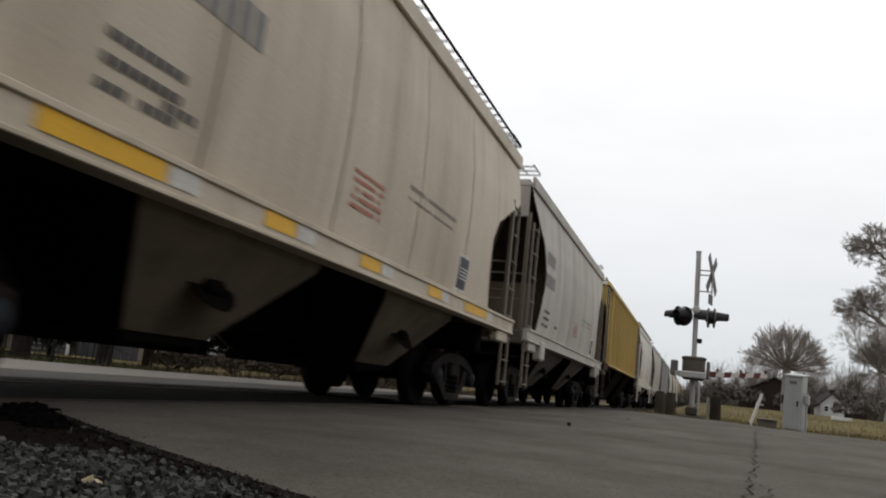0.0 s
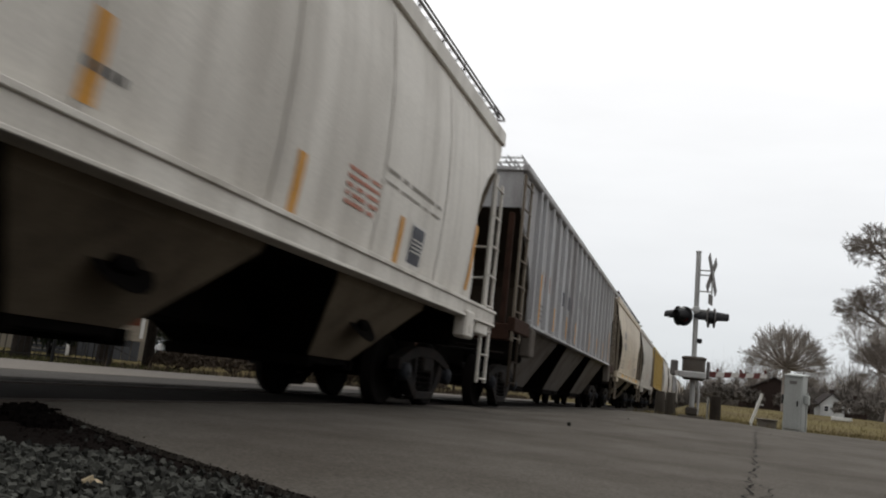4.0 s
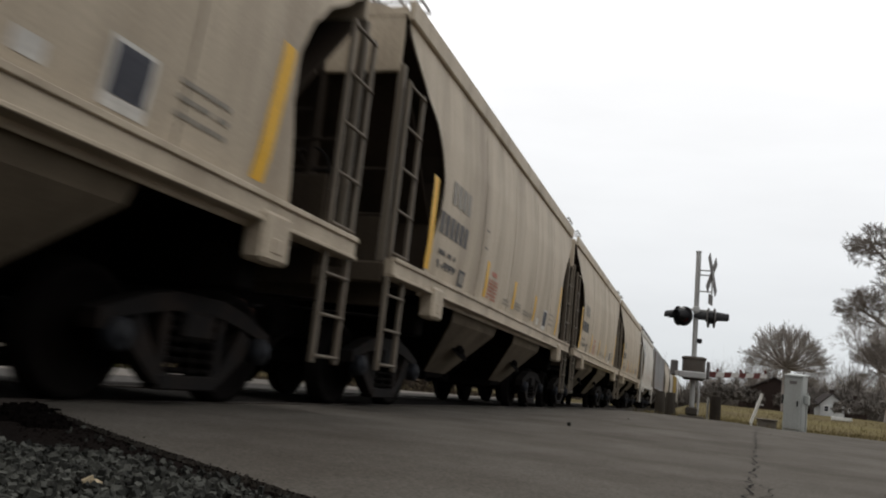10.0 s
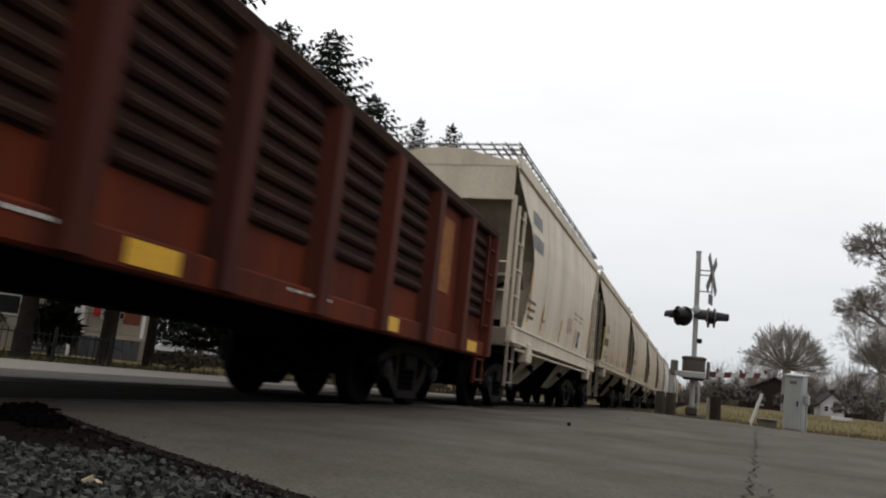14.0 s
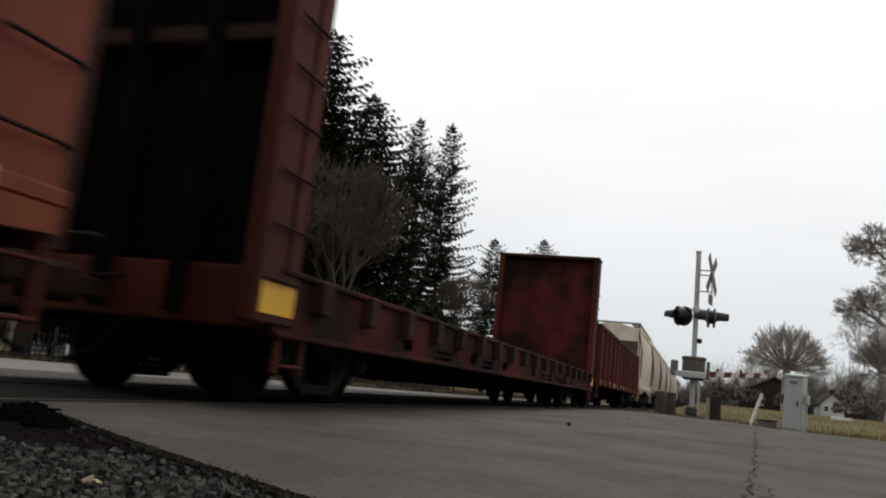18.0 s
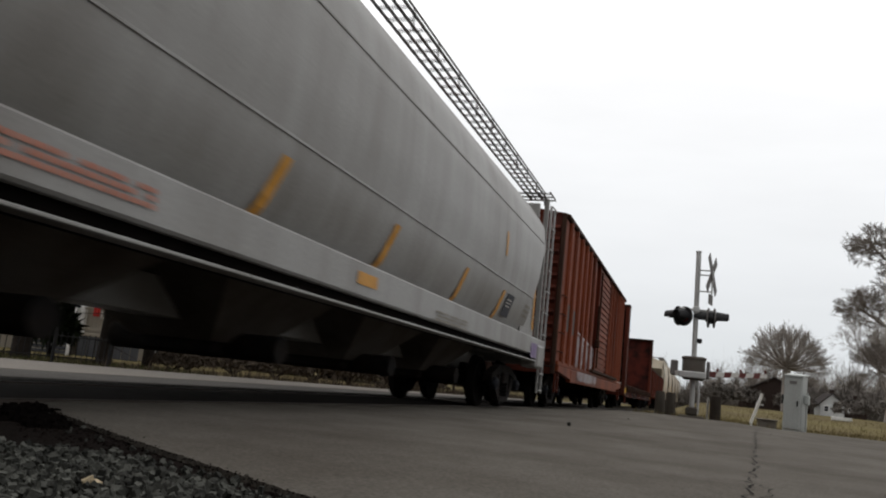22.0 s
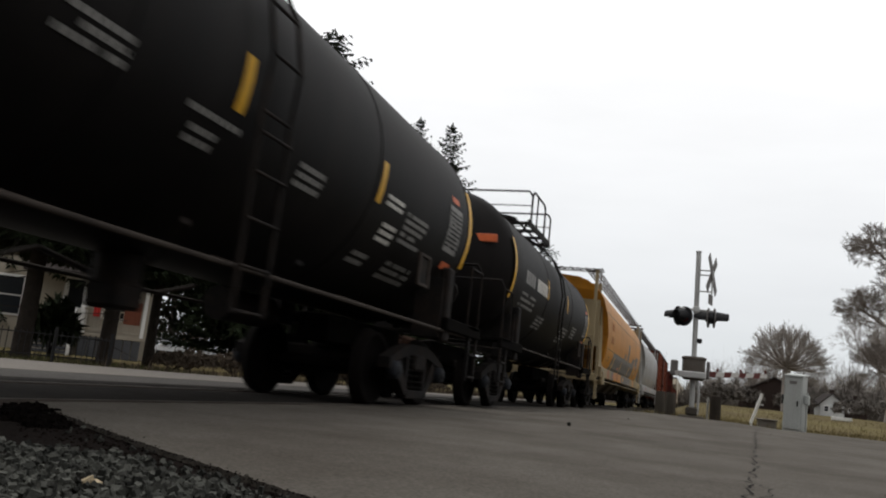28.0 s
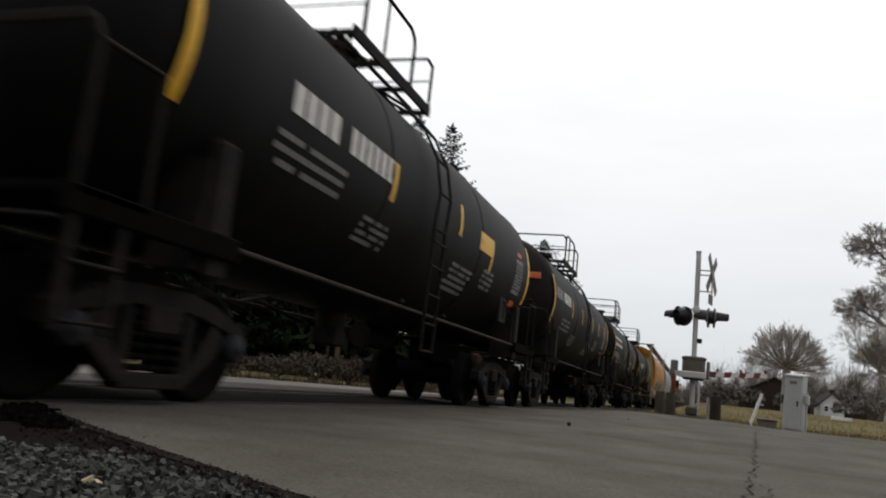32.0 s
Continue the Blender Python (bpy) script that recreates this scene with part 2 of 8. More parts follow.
def gear_meshes():
    g = Shape()
    for s in (-1, 1):
        prof = [(0.66, 0.10), (0.68, 0.16), (0.70, 0.36), (0.685, 0.40), (0.68, 0.485), (0.715, 0.487), (0.725, 0.462), (0.825, 0.452), (0.825, 0.395), (0.79, 0.37), (0.775, 0.17), (0.80, 0.12), (0.80, 0.0)]
        w = Shape().lathe(prof if s > 0 else [(x, r) for x, r in prof], n=32)
        if s < 0:
            w.v = [(-x, y, z) for x, y, z in w.v]
            w.f = [q[::-1] for q in w.f]
        g.add(w.v, w.f, True)
    g.lathe([(-1.08, 0.0), (-1.08, 0.075), (-0.8, 0.08), (-0.3, 0.085), (0.3, 0.085), (0.8, 0.08), (1.08, 0.075), (1.08, 0.0)], n=12)
    MESHES["wheelset"] = mesh_of("wheelset", g, TREAD)
    g = Shape()
    a = WHEEL_BASE / 2
    g.prism([(-a - 0.17, 0.02), (-a - 0.17, 0.15), (-0.62, 0.30), (-0.30, 0.36), (0.30, 0.36), (0.62, 0.30), (a + 0.17, 0.15), (a + 0.17, 0.02), (a + 0.10, 0.02), (a + 0.08, 0.09), (0.55, 0.18), (0.30, 0.22), (-0.30, 0.22), (-0.55, 0.18), (-a - 0.08, 0.09), (-a - 0.10, 0.02)], 0.93, 1.09)
    for s in (-1, 1):
        q = [(s * (a - 0.12), 0.09), (s * (a - 0.16), -0.06), (s * 0.40, -0.30), (s * 0.22, -0.34), (s * 0.22, -0.24), (s * 0.36, -0.20), (s * 0.56, 0.05), (s * 0.62, 0.16)]
        g.prism(q if s > 0 else q[::-1], 0.94, 1.08)
        g.box(0.95, 1.07, s * 0.345 - 0.05, s * 0.345 + 0.05, -0.24, 0.24)
    g.box(0.93, 1.09, -0.36, 0.36, -0.35, -0.24)
    MESHES["side_frame"] = mesh_of("side_frame", g, IRON)
    g = Shape()
    for y in (-0.19, 0.0, 0.19):
        for k in range(6):
            c = Shape().lathe([(0, 0.07), (0.012, 0.09), (0.034, 0.09), (0.046, 0.07)], n=10)
            g.add([(1.01 + v[1], y + v[2], -0.23 + 0.074 * k + v[0]) for v in c.v], c.f, True)
    MESHES["spring"] = mesh_of("spring", g, TREAD)
    g = Shape().lathe([(1.02, 0.09), (1.04, 0.115), (1.14, 0.115), (1.165, 0.09), (1.165, 0.05), (1.18, 0.045), (1.18, 0.0)], n=14)
    MESHES["bearing_cap"] = mesh_of("bearing_cap", g, BLUECAP)
    g = Shape().box(-1.12, 1.12, -0.2, 0.2, 0.02, 0.24, 0.03).box(-0.35, 0.35, -0.28, 0.28, 0.2, 0.34, 0.03)
    g.box(-0.7, 0.7, 0.36, 0.42, -0.12, 0.0).box(-0.7, 0.7, -0.42, -0.36, -0.12, 0.0)
    for s in (-1, 1):
        for y in (-1, 1):
            g.box(s * 0.75 - 0.06, s * 0.75 + 0.06, y * 0.39 - 0.04, y * 0.39 + 0.04, -0.2, 0.12)
    MESHES["truck"] = mesh_of("truck", g, IRON)

gear_meshes()

def truck(car, y):
    """A two-axle truck under a car: bolster, side frames, springs, caps and wheelsets."""
    t = new("truck", MESHES["truck"])
    t.parent, t.matrix_basis = car, pose(0, y, WHEEL_R)
    for turn in (0, 180):
        for name in ("side_frame", "spring"):
            o = new(name, MESHES[name])
            o.parent, o.matrix_basis = t, pose(0, 0, 0, 0, 0, turn)
            if name == "spring":
                tagged(o, kind="stuff")
        for s in (-1, 1):
            o = new("bearing_cap", MESHES["bearing_cap"])
            o.parent, o.matrix_basis = t, pose(0, s * WHEEL_BASE / 2, 0, 0, 0, turn)
    for s in (-1, 1):
        o = new("wheelset", MESHES["wheelset"])
        o.parent, o.matrix_basis = t, pose(0, s * WHEEL_BASE / 2, 0)

def couplers(car, half, z=0.86, mat_=None, stub=0.0):
    """Centre sill (or two stub sills), coupler heads, hoses and cut levers."""
    for a, b in (((-half + 0.75, -half + stub), (half - stub, half - 0.75)) if stub else ((-half + 0.75, half - 0.75),)):
        part("centre_sill", Shape().box(-0.22, 0.22, a, b, z - 0.18, z + 0.16), mat_ or GRIME_SHADE, car)
    for s in (-1, 1):
        g = Shape()
        g.box(-0.08, 0.08, min(s * (half - 0.2), s * (half - 0.95)), max(s * (half - 0.2), s * (half - 0.95)), z - 0.08, z + 0.08, 0.02)
        g.box(-0.17, 0.13, min(s * (half - 0.28), s * (half + 0.02)), max(s * (half - 0.28), s * (half + 0.02)), z - 0.15, z + 0.15, 0.04)
        g.box(0.05, 0.19, min(s * (half - 0.2), s * (half + 0.08)), max(s * (half - 0.2), s * (half + 0.08)), z - 0.13, z + 0.13, 0.04)
        part("coupler", g, RUST, car)
        g = Shape().pipe([(0.42, s * (half - 0.75), z - 0.1), (0.4, s * (half - 0.45), z - 0.25), (0.33, s * (half - 0.2), z - 0.5), (0.3, s * half, z - 0.58)], 0.025, 6)
        part("air_hose", g, GRIME_SHADE, car)
        g = Shape().pipe([(1.45, s * (half - 0.72), z + 0.12), (0.25, s * (half - 0.68), z + 0.15), (0.1, s * (half - 0.4), z + 0.1)], 0.016, 5)
        part("cut_lever", g, IRON, car)

def ladder(car, x, ya, yb, z0, z1, step, material, name="ladder", r=0.016, w=0.03):
    g = Shape()
    for y in (ya, yb):
        g.box(x - 0.022, x + 0.022, y - w, y + w, z0, z1, 0.006)
    z = z0 + 0.06
    while z < z1:
        g.rod((x + 0.03, ya, z), (x + 0.03, yb, z), r, 6)
        z += step
    return part(name, g, material, car)

def end_ladder(car, y, xa, xb, z0, z1, step, material, name="end_ladder"):
    g = Shape()
    for x in (xa, xb):
        g.box(x - 0.03, x + 0.03, y - 0.022, y + 0.022, z0, z1, 0.006)
    z = z0 + 0.2
    while z < z1:
        g.rod((xa, y, z), (xb, y, z), 0.016, 6)
        z += step
    return part(name, g, material, car)

def decal(car, name, fx, y0, y1, z0, z1, material, label="", slant=0.0, lift=0.006, steps=6):
    """A painted or stuck-on mark that follows the side fx(z)."""
    v = []
    for k in range(steps + 1):
        z = z0 + (z1 - z0) * k / steps
        o = slant * k / steps
        x = fx(z) + lift
        v += [(x, y0 + o, z), (x, y1 + o, z)]
    g = Shape()
    g.add(v, [(2 * k, 2 * k + 1, 2 * k + 3, 2 * k + 2) for k in range(steps)])
    return part(name, g, material, car, label)

def writing(car, fx, y0, z0, n, h, w, gap, material, rows=1, lead=1.6, seed=1, name="lettering", lift=0.007, label=""):
    """Rows of lettering too small to read, as bars of its size."""
    rnd = random.Random(seed)
    g = Shape()
    for r in range(rows):
        za = z0 - r * h * lead
        y = y0
        for k in range(n):
            if not (n > 6 and rnd.random() < 0.12):
                xa, xb = fx(za) + lift, fx(za + h) + lift
                g.add([(xa, y, za), (xa, y + w, za), (xb, y + w, za + h), (xb, y, za + h)], [(0, 1, 2, 3)])
            y += w + gap
    return tagged(part(name, g, material, car, label), kind="stuff")

def figures(car, fx, y0, z0, n, h, w, gap, material, seed=1, name="car_number", lift=0.007, label=""):
    """A line of large painted figures, as plain upright bars."""
    g = Shape()
    xa, xb = fx(z0) + lift, fx(z0 + h) + lift
    for k in range(n):
        y = y0 + k * (w + gap)
        g.add([(xa, y, z0), (xa, y + w, z0), (xb, y + w, z0 + h), (xb, y, z0 + h)], [(0, 1, 2, 3)])
    return tagged(part(name, g, material, car, label), kind="stuff")

# ---------------------------------------------------------------- train cars
def lerp_table(tab):
    """A curve through (z, value) rows."""
    def f(z):
        if z <= tab[0][0]:
            return tab[0][1]
        for (a, va), (b, vb) in zip(tab, tab[1:]):
            if z <= b:
                u = (z - a) / (b - a)
                return va + (vb - va) * (u * u * (3 - 2 * u) * 0.4 + u * 0.6)
        return tab[-1][1]
    return f

def roof_walk(car, half, z, material, rails=False, plat=True, x_in=0.95, x_out=1.45):
    """Open grating walkways along the roof, on brackets, and the cross platforms at the ends."""
    for s in (-1, 1):
        g = Shape()
        for k in range(4):
            x = s * (x_in + (x_out - x_in) * k / 3)
            g.box(x - 0.014, x + 0.014, -half + 0.15, half - 0.15, z - 0.02, z + 0.015, 0.004)
        y = -half + 0.2
        while y < half - 0.15:
            g.box(min(s * x_in, s * x_out), max(s * x_in, s * x_out), y - 0.012, y + 0.012, z - 0.045, z - 0.022, 0.004)
            y += 0.3
        part("running_board", g, material, car)
        if rails:
            g = Shape()
            y = -half + 0.3
            while y < half - 0.2:
                g.rod((s * x_out, y, z - 0.2), (s * x_out, y, z + 0.07), 0.014, 5)
                y += 0.95
            g.rod((s * x_out, -half + 0.3, z + 0.07), (s * x_out, half - 0.3, z + 0.07), 0.014, 5)
            part("roof_rail", g, material, car)
    if plat:
        for s in (-1, 1):
            g = Shape()
            for k in range(12):
                x = -1.45 + 2.9 * k / 11
                g.box(x - 0.012, x + 0.012, min(s * (half - 0.62), s * (half + 0.02)), max(s * (half - 0.62), s * (half + 0.02)), z + 0.02, z + 0.05, 0.004)
            for y in (half - 0.6, half - 0.3, half):
                g.box(-1.47, 1.47, s * y - 0.015, s * y + 0.015, z - 0.01, z + 0.02, 0.004)
            part("end_platform", g, material, car)

def hopper(label, paint, under, L, H=4.45, ends=0.5, bays=2, sill=(1.33, 1.54), rails=False, post=None, tanks=True, eave=4.15, cut=1.5, dark=None, walk_mat=None, rim=0.02, edge=None, truck_in=2.35, bay_gap=1.92, pads=True):
    """A covered hopper with bulging sides, open sloped ends, two or three outlet bays."""
    car = root("covered_hopper", label, "hopper car", "cars of the train")
    half = L / 2
    hb = half - ends
    walk_mat = walk_mat or GALV
    post = post or POST_TAN
    fx = lerp_table([(1.3, 1.50), (1.54, 1.52), (2.0, 1.57), (2.7, 1.60), (3.3, 1.585), (3.8, 1.53), (eave, 1.46)])
    # how far the sides reach towards the ends, by height
    edge = edge or ((1.33, 1.15), (1.64, 1.19), (2.08, 1.33), (2.48, 1.45), (2.8, 1.45), (3.07, 1.32), (3.35, 1.08), (3.65, 0.62), (3.95, 0.2), (4.2, 0.0))
    ye = lerp_table([(z, hb - v) for z, v in edge])
    zs = [1.34, 1.54, 1.8, 2.1, 2.4, 2.6, 2.8, 2.95, 3.1, 3.2, 3.3, 3.4, 3.5, 3.6, 3.7, 3.8, 3.95, 4.1, eave]
    g = Shape()
    n = 14
    rings = []
    for z in zs:
        x, y = fx(z), ye(z)
        rings.append([(x, -y + 2 * y * k / n, z) for k in range(n + 1)])
    for s in (-1, 1):
        g = Shape().loft([[(s * x, y, z) for x, y, z in ring] for ring in rings], False, True, False)
        g.loft([[(s * (x - 0.02), y, z) for x, y, z in ring] for ring in rings], False, True, False)
        part("side_sheet", g, paint, car)
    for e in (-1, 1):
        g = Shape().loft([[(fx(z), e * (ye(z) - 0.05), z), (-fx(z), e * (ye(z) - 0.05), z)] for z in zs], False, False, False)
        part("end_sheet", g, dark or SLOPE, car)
    g = Shape()
    prof = [(1.50, eave - 0.02), (1.46, eave + 0.03), (0.95, eave + 0.16), (0.45, H - 0.04), (0, H), (-0.45, H - 0.04), (-0.95, eave + 0.16), (-1.46, eave + 0.03), (-1.50, eave - 0.02)]
    g.loft([[(x, y, z) for x, z in prof] for y in (-hb, hb)], True, True)
    g.box(1.45, 1.52, -hb, hb, eave - 0.08, eave + rim, 0.015).box(-1.52, -1.45, -hb, hb, eave - 0.08, eave + rim, 0.015)
    part("roof", g, paint, car)
    g = Shape().box(-0.36, 0.36, -hb + 0.9, hb - 0.9, H - 0.02, H + 0.12, 0.03)
    for k in range(7):
        y = -hb + 1.1 + (2 * hb - 2.2) * k / 6
        g.box(-0.42, 0.42, y - 0.04, y + 0.04, H - 0.02, H + 0.15, 0.01)
    part("hatch_cover", g, paint, car)
    # end walls above the slopes, and the slope sheets below them
    for s in (-1, 1):
        g = Shape()
        a, b = s * (hb - 0.06), s * (hb - 0.01)
        g.box(-1.42, 1.42, min(a, b), max(a, b), 3.66, eave + 0.1, 0.01)
        part("end_panel", g, paint, car)
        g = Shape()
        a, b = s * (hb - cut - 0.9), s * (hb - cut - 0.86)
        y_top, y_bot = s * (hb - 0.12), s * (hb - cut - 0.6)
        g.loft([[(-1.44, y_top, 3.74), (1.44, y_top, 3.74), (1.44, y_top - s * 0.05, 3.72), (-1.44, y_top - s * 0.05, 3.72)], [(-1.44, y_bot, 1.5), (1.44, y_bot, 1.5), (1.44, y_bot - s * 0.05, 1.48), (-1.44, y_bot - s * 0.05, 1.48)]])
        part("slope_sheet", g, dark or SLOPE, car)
    # side sills, end sills and posts
    for s in (-1, 1):
        g = Shape()
        x0, x1 = (1.50, 1.62) if s > 0 else (-1.62, -1.50)
        g.box(x0, x1, -hb + 0.02, hb - 0.02, sill[0], sill[1], 0.02)
        rail = part("side_sill", g, paint, car)
        part("top_flange", Shape().box(min(s * 1.52, s * 1.645), max(s * 1.52, s * 1.645), -hb + 0.03, hb - 0.03, sill[1] - 0.035, sill[1] + 0.012, 0.006), paint, rail)
        part("bottom_flange", Shape().box(min(s * 1.44, s * 1.64), max(s * 1.44, s * 1.64), -hb + 0.03, hb - 0.03, sill[0] - 0.012, sill[0] + 0.02, 0.006), paint, rail)
        for e in (-1, 1):
            g = Shape().box(min(s * 1.47, s * 1.66), max(s * 1.47, s * 1.66), e * (half - truck_in) - 0.20, e * (half - truck_in) + 0.20, sill[0] - 0.30, sill[0] + 0.08, 0.03)
            g.box(min(s * 1.60, s * 1.67), max(s * 1.60, s * 1.67), e * (half - truck_in) - 0.07, e * (half - truck_in) + 0.07, sill[0] - 0.24, sill[0] - 0.10, 0.02)
            if pads:
                part("jacking_pad", g, paint, car)
            ladder(car, s * 1.55, e * (hb - 0.04), e * (hb - 0.50), sill[1], 3.55, 0.46, post)
            ladder(car, s * 1.55, e * (hb - 0.04), e * (hb - 0.50), 0.42, sill[0], 0.36, under if paint is IVORY else post, "sill_step")
    for e in (-1, 1):
        g = Shape()
        g.box(-1.5, 1.5, min(e * hb, e * (hb - 0.16)), max(e * hb, e * (hb - 0.16)), sill[0] - 0.08, sill[1] - 0.04, 0.02)
        g.box(-1.5, 1.5, min(e * (hb - 0.2), e * (hb - 1.25)), max(e * (hb - 0.2), e * (hb - 1.25)), sill[0] + 0.02, sill[0] + 0.06, 0.01)
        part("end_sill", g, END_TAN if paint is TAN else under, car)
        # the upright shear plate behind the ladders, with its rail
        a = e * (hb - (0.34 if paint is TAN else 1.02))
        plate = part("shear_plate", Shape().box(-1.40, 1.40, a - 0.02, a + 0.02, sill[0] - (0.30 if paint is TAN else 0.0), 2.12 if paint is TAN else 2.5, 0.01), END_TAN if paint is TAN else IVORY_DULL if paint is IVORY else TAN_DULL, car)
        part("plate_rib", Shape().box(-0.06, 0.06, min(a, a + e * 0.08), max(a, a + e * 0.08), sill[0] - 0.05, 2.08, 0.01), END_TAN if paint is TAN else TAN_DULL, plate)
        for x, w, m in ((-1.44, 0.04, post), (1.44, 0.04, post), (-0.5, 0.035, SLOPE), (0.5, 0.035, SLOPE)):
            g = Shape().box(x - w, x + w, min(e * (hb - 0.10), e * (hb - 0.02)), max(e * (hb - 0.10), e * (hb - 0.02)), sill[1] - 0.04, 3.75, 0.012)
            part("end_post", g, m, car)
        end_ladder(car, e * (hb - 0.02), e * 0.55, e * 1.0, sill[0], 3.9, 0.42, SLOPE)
        g = Shape()
        for z in (2.05, 2.55):
            g.rod((-1.40, e * (hb - 0.04), z), (1.40, e * (hb - 0.04), z), 0.016, 6)
        part("grab_iron", g, SLOPE if paint is TAN else post, car)
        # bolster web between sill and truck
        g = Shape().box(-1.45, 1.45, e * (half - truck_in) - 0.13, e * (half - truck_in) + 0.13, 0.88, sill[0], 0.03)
        part("body_bolster", g, GRIME_SHADE, car)
    if tanks:
        g = Shape().rod((-0.7, hb - 0.75, 1.95), (0.55, hb - 0.75, 1.95), 0.22, 14)
        part("air_reservoir", g, SLOPE, car)
        g = Shape().rod((0.5, -hb - 0.0, 2.5), (0.5, -hb - 0.06, 2.5), 0.03, 6)
        for k in range(12):
            t, u = 2 * math.pi * k / 12, 2 * math.pi * (k + 1) / 12
            g.rod((0.5 + 0.27 * math.cos(t), -hb - 0.06, 2.5 + 0.27 * math.sin(t)), (0.5 + 0.27 * math.cos(u), -hb - 0.06, 2.5 + 0.27 * math.sin(u)), 0.014, 5)
        for k in range(3):
            t = 2 * math.pi * k / 3
            g.rod((0.5, -hb - 0.06, 2.5), (0.5 + 0.27 * math.cos(t), -hb - 0.06, 2.5 + 0.27 * math.sin(t)), 0.012, 5)
        part("brake_wheel", g, IRON, car)
    if paint is IVORY:
        y = -hb + 0.72
        shelf = part("brake_shelf", Shape().box(-0.25, 1.38, y - 0.24, y + 0.24, 2.36, 2.40, 0.01), under, car)
        for x in (0.1, 0.55, 1.0):
            part("shelf_bracket", Shape().prism([(y - 0.2, 2.36), (y + 0.24, 2.36), (y + 0.24, 1.95)], x - 0.015, x + 0.015), under, shelf)
        part("brake_cylinder", Shape().rod((-0.1, y, 2.14), (0.75, y, 2.14), 0.19, 14).rod((0.75, y, 2.14), (0.95, y, 2.14), 0.12, 12, 0.05), GRIME_SHADE, shelf)
        part("brake_lever", Shape().rod((0.95, y, 2.14), (1.35, y, 2.30), 0.035, 6).rod((1.0, y, 2.14), (0.7, y, 1.5), 0.022, 6), GRIME_SHADE, shelf)
        part("control_valve", Shape().box(0.45, 0.85, y - 0.12, y + 0.12, sill[1] - 0.14, sill[1] + 0.12, 0.03).rod((0.85, y, 1.5), (1.25, y, 1.46), 0.03, 6).box(1.1, 1.3, y - 0.08, y + 0.08, sill[1] - 0.1, sill[1] + 0.14, 0.02), GRIME_SHADE, car)
    # outlet bays: painted side sheets, grimy gates, cross slopes blackened for shade, on the black centre sill
    part("center_sill", Shape().box(-0.32, 0.32, -half + 0.5, half - 0.5, 0.66, 1.12, 0.02), GRIME_SHADE, car)
    # near-black floor plate fills the gaps between the bays as shade
    part("floor_plate", Shape().box(-1.44, 1.44, -hb + 1.9, hb - 1.9, sill[0] + 0.02, sill[0] + 0.06, 0.01), GRIME_SHADE, car)
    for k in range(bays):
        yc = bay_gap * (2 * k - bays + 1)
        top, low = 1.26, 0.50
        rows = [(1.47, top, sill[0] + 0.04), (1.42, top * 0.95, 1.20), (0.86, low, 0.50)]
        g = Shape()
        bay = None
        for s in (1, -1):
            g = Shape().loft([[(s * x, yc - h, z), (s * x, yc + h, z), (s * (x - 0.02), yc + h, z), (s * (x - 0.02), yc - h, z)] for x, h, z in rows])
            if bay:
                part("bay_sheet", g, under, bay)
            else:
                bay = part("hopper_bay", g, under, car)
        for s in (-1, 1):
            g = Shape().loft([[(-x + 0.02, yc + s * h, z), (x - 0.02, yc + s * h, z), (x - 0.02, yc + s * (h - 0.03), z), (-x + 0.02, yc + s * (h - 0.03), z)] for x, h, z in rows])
            part("cross_slope", g, GRIME_SHADE, bay, "sloping sheet of the bay, coloured as shade")
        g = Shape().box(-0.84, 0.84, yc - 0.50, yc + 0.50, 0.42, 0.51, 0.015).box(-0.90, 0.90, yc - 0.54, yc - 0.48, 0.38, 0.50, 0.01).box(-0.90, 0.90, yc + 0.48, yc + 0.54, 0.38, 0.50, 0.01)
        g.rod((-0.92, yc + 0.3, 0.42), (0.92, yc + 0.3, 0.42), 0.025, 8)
        part("outlet_gate", g, GRIME_SHADE, bay)
        for s in (-1, 1):
            g = Shape()
            m = Matrix.Translation((s * 1.155, yc + 0.02, 0.90)) @ Matrix.Rotation(s * -0.655, 4, "Y")
            ring = [(0.0, 0.30 * math.cos(t), 0.24 * math.sin(t)) for t in [2 * math.pi * j / 16 for j in range(16)]]
            g.loft([[m @ Vector((s * 0.004, y, z)) for _, y, z in ring], [m @ Vector((s * 0.01, y, z)) for _, y, z in ring]])
            g.box(-0.05, 0.05, -0.12, 0.12, -0.08, 0.08, 0.02, Matrix.Translation((s * 1.19, yc, 0.9)) @ Matrix.Rotation(s * -0.655, 4, "Y"))
            part("vibrator_bracket", g, GRIME_SHADE, bay, "dark greasy vibrator bracket")
    if rails:
        roof_walk(car, hb, H + 0.04, PATCH, True, True, 0.95, 1.42)
    else:
        wide = walk_mat is IRON
        roof_walk(car, hb, H + 0.02, walk_mat, False, True, 1.0 if wide else 0.5, 1.46 if wide else 0.9)
    couplers(car, half)
    for e in (-1, 1):
        truck(car, e * (half - truck_in))
    return car, fx, ye, hb

CARS = []          # (car, middle along the track at the start)

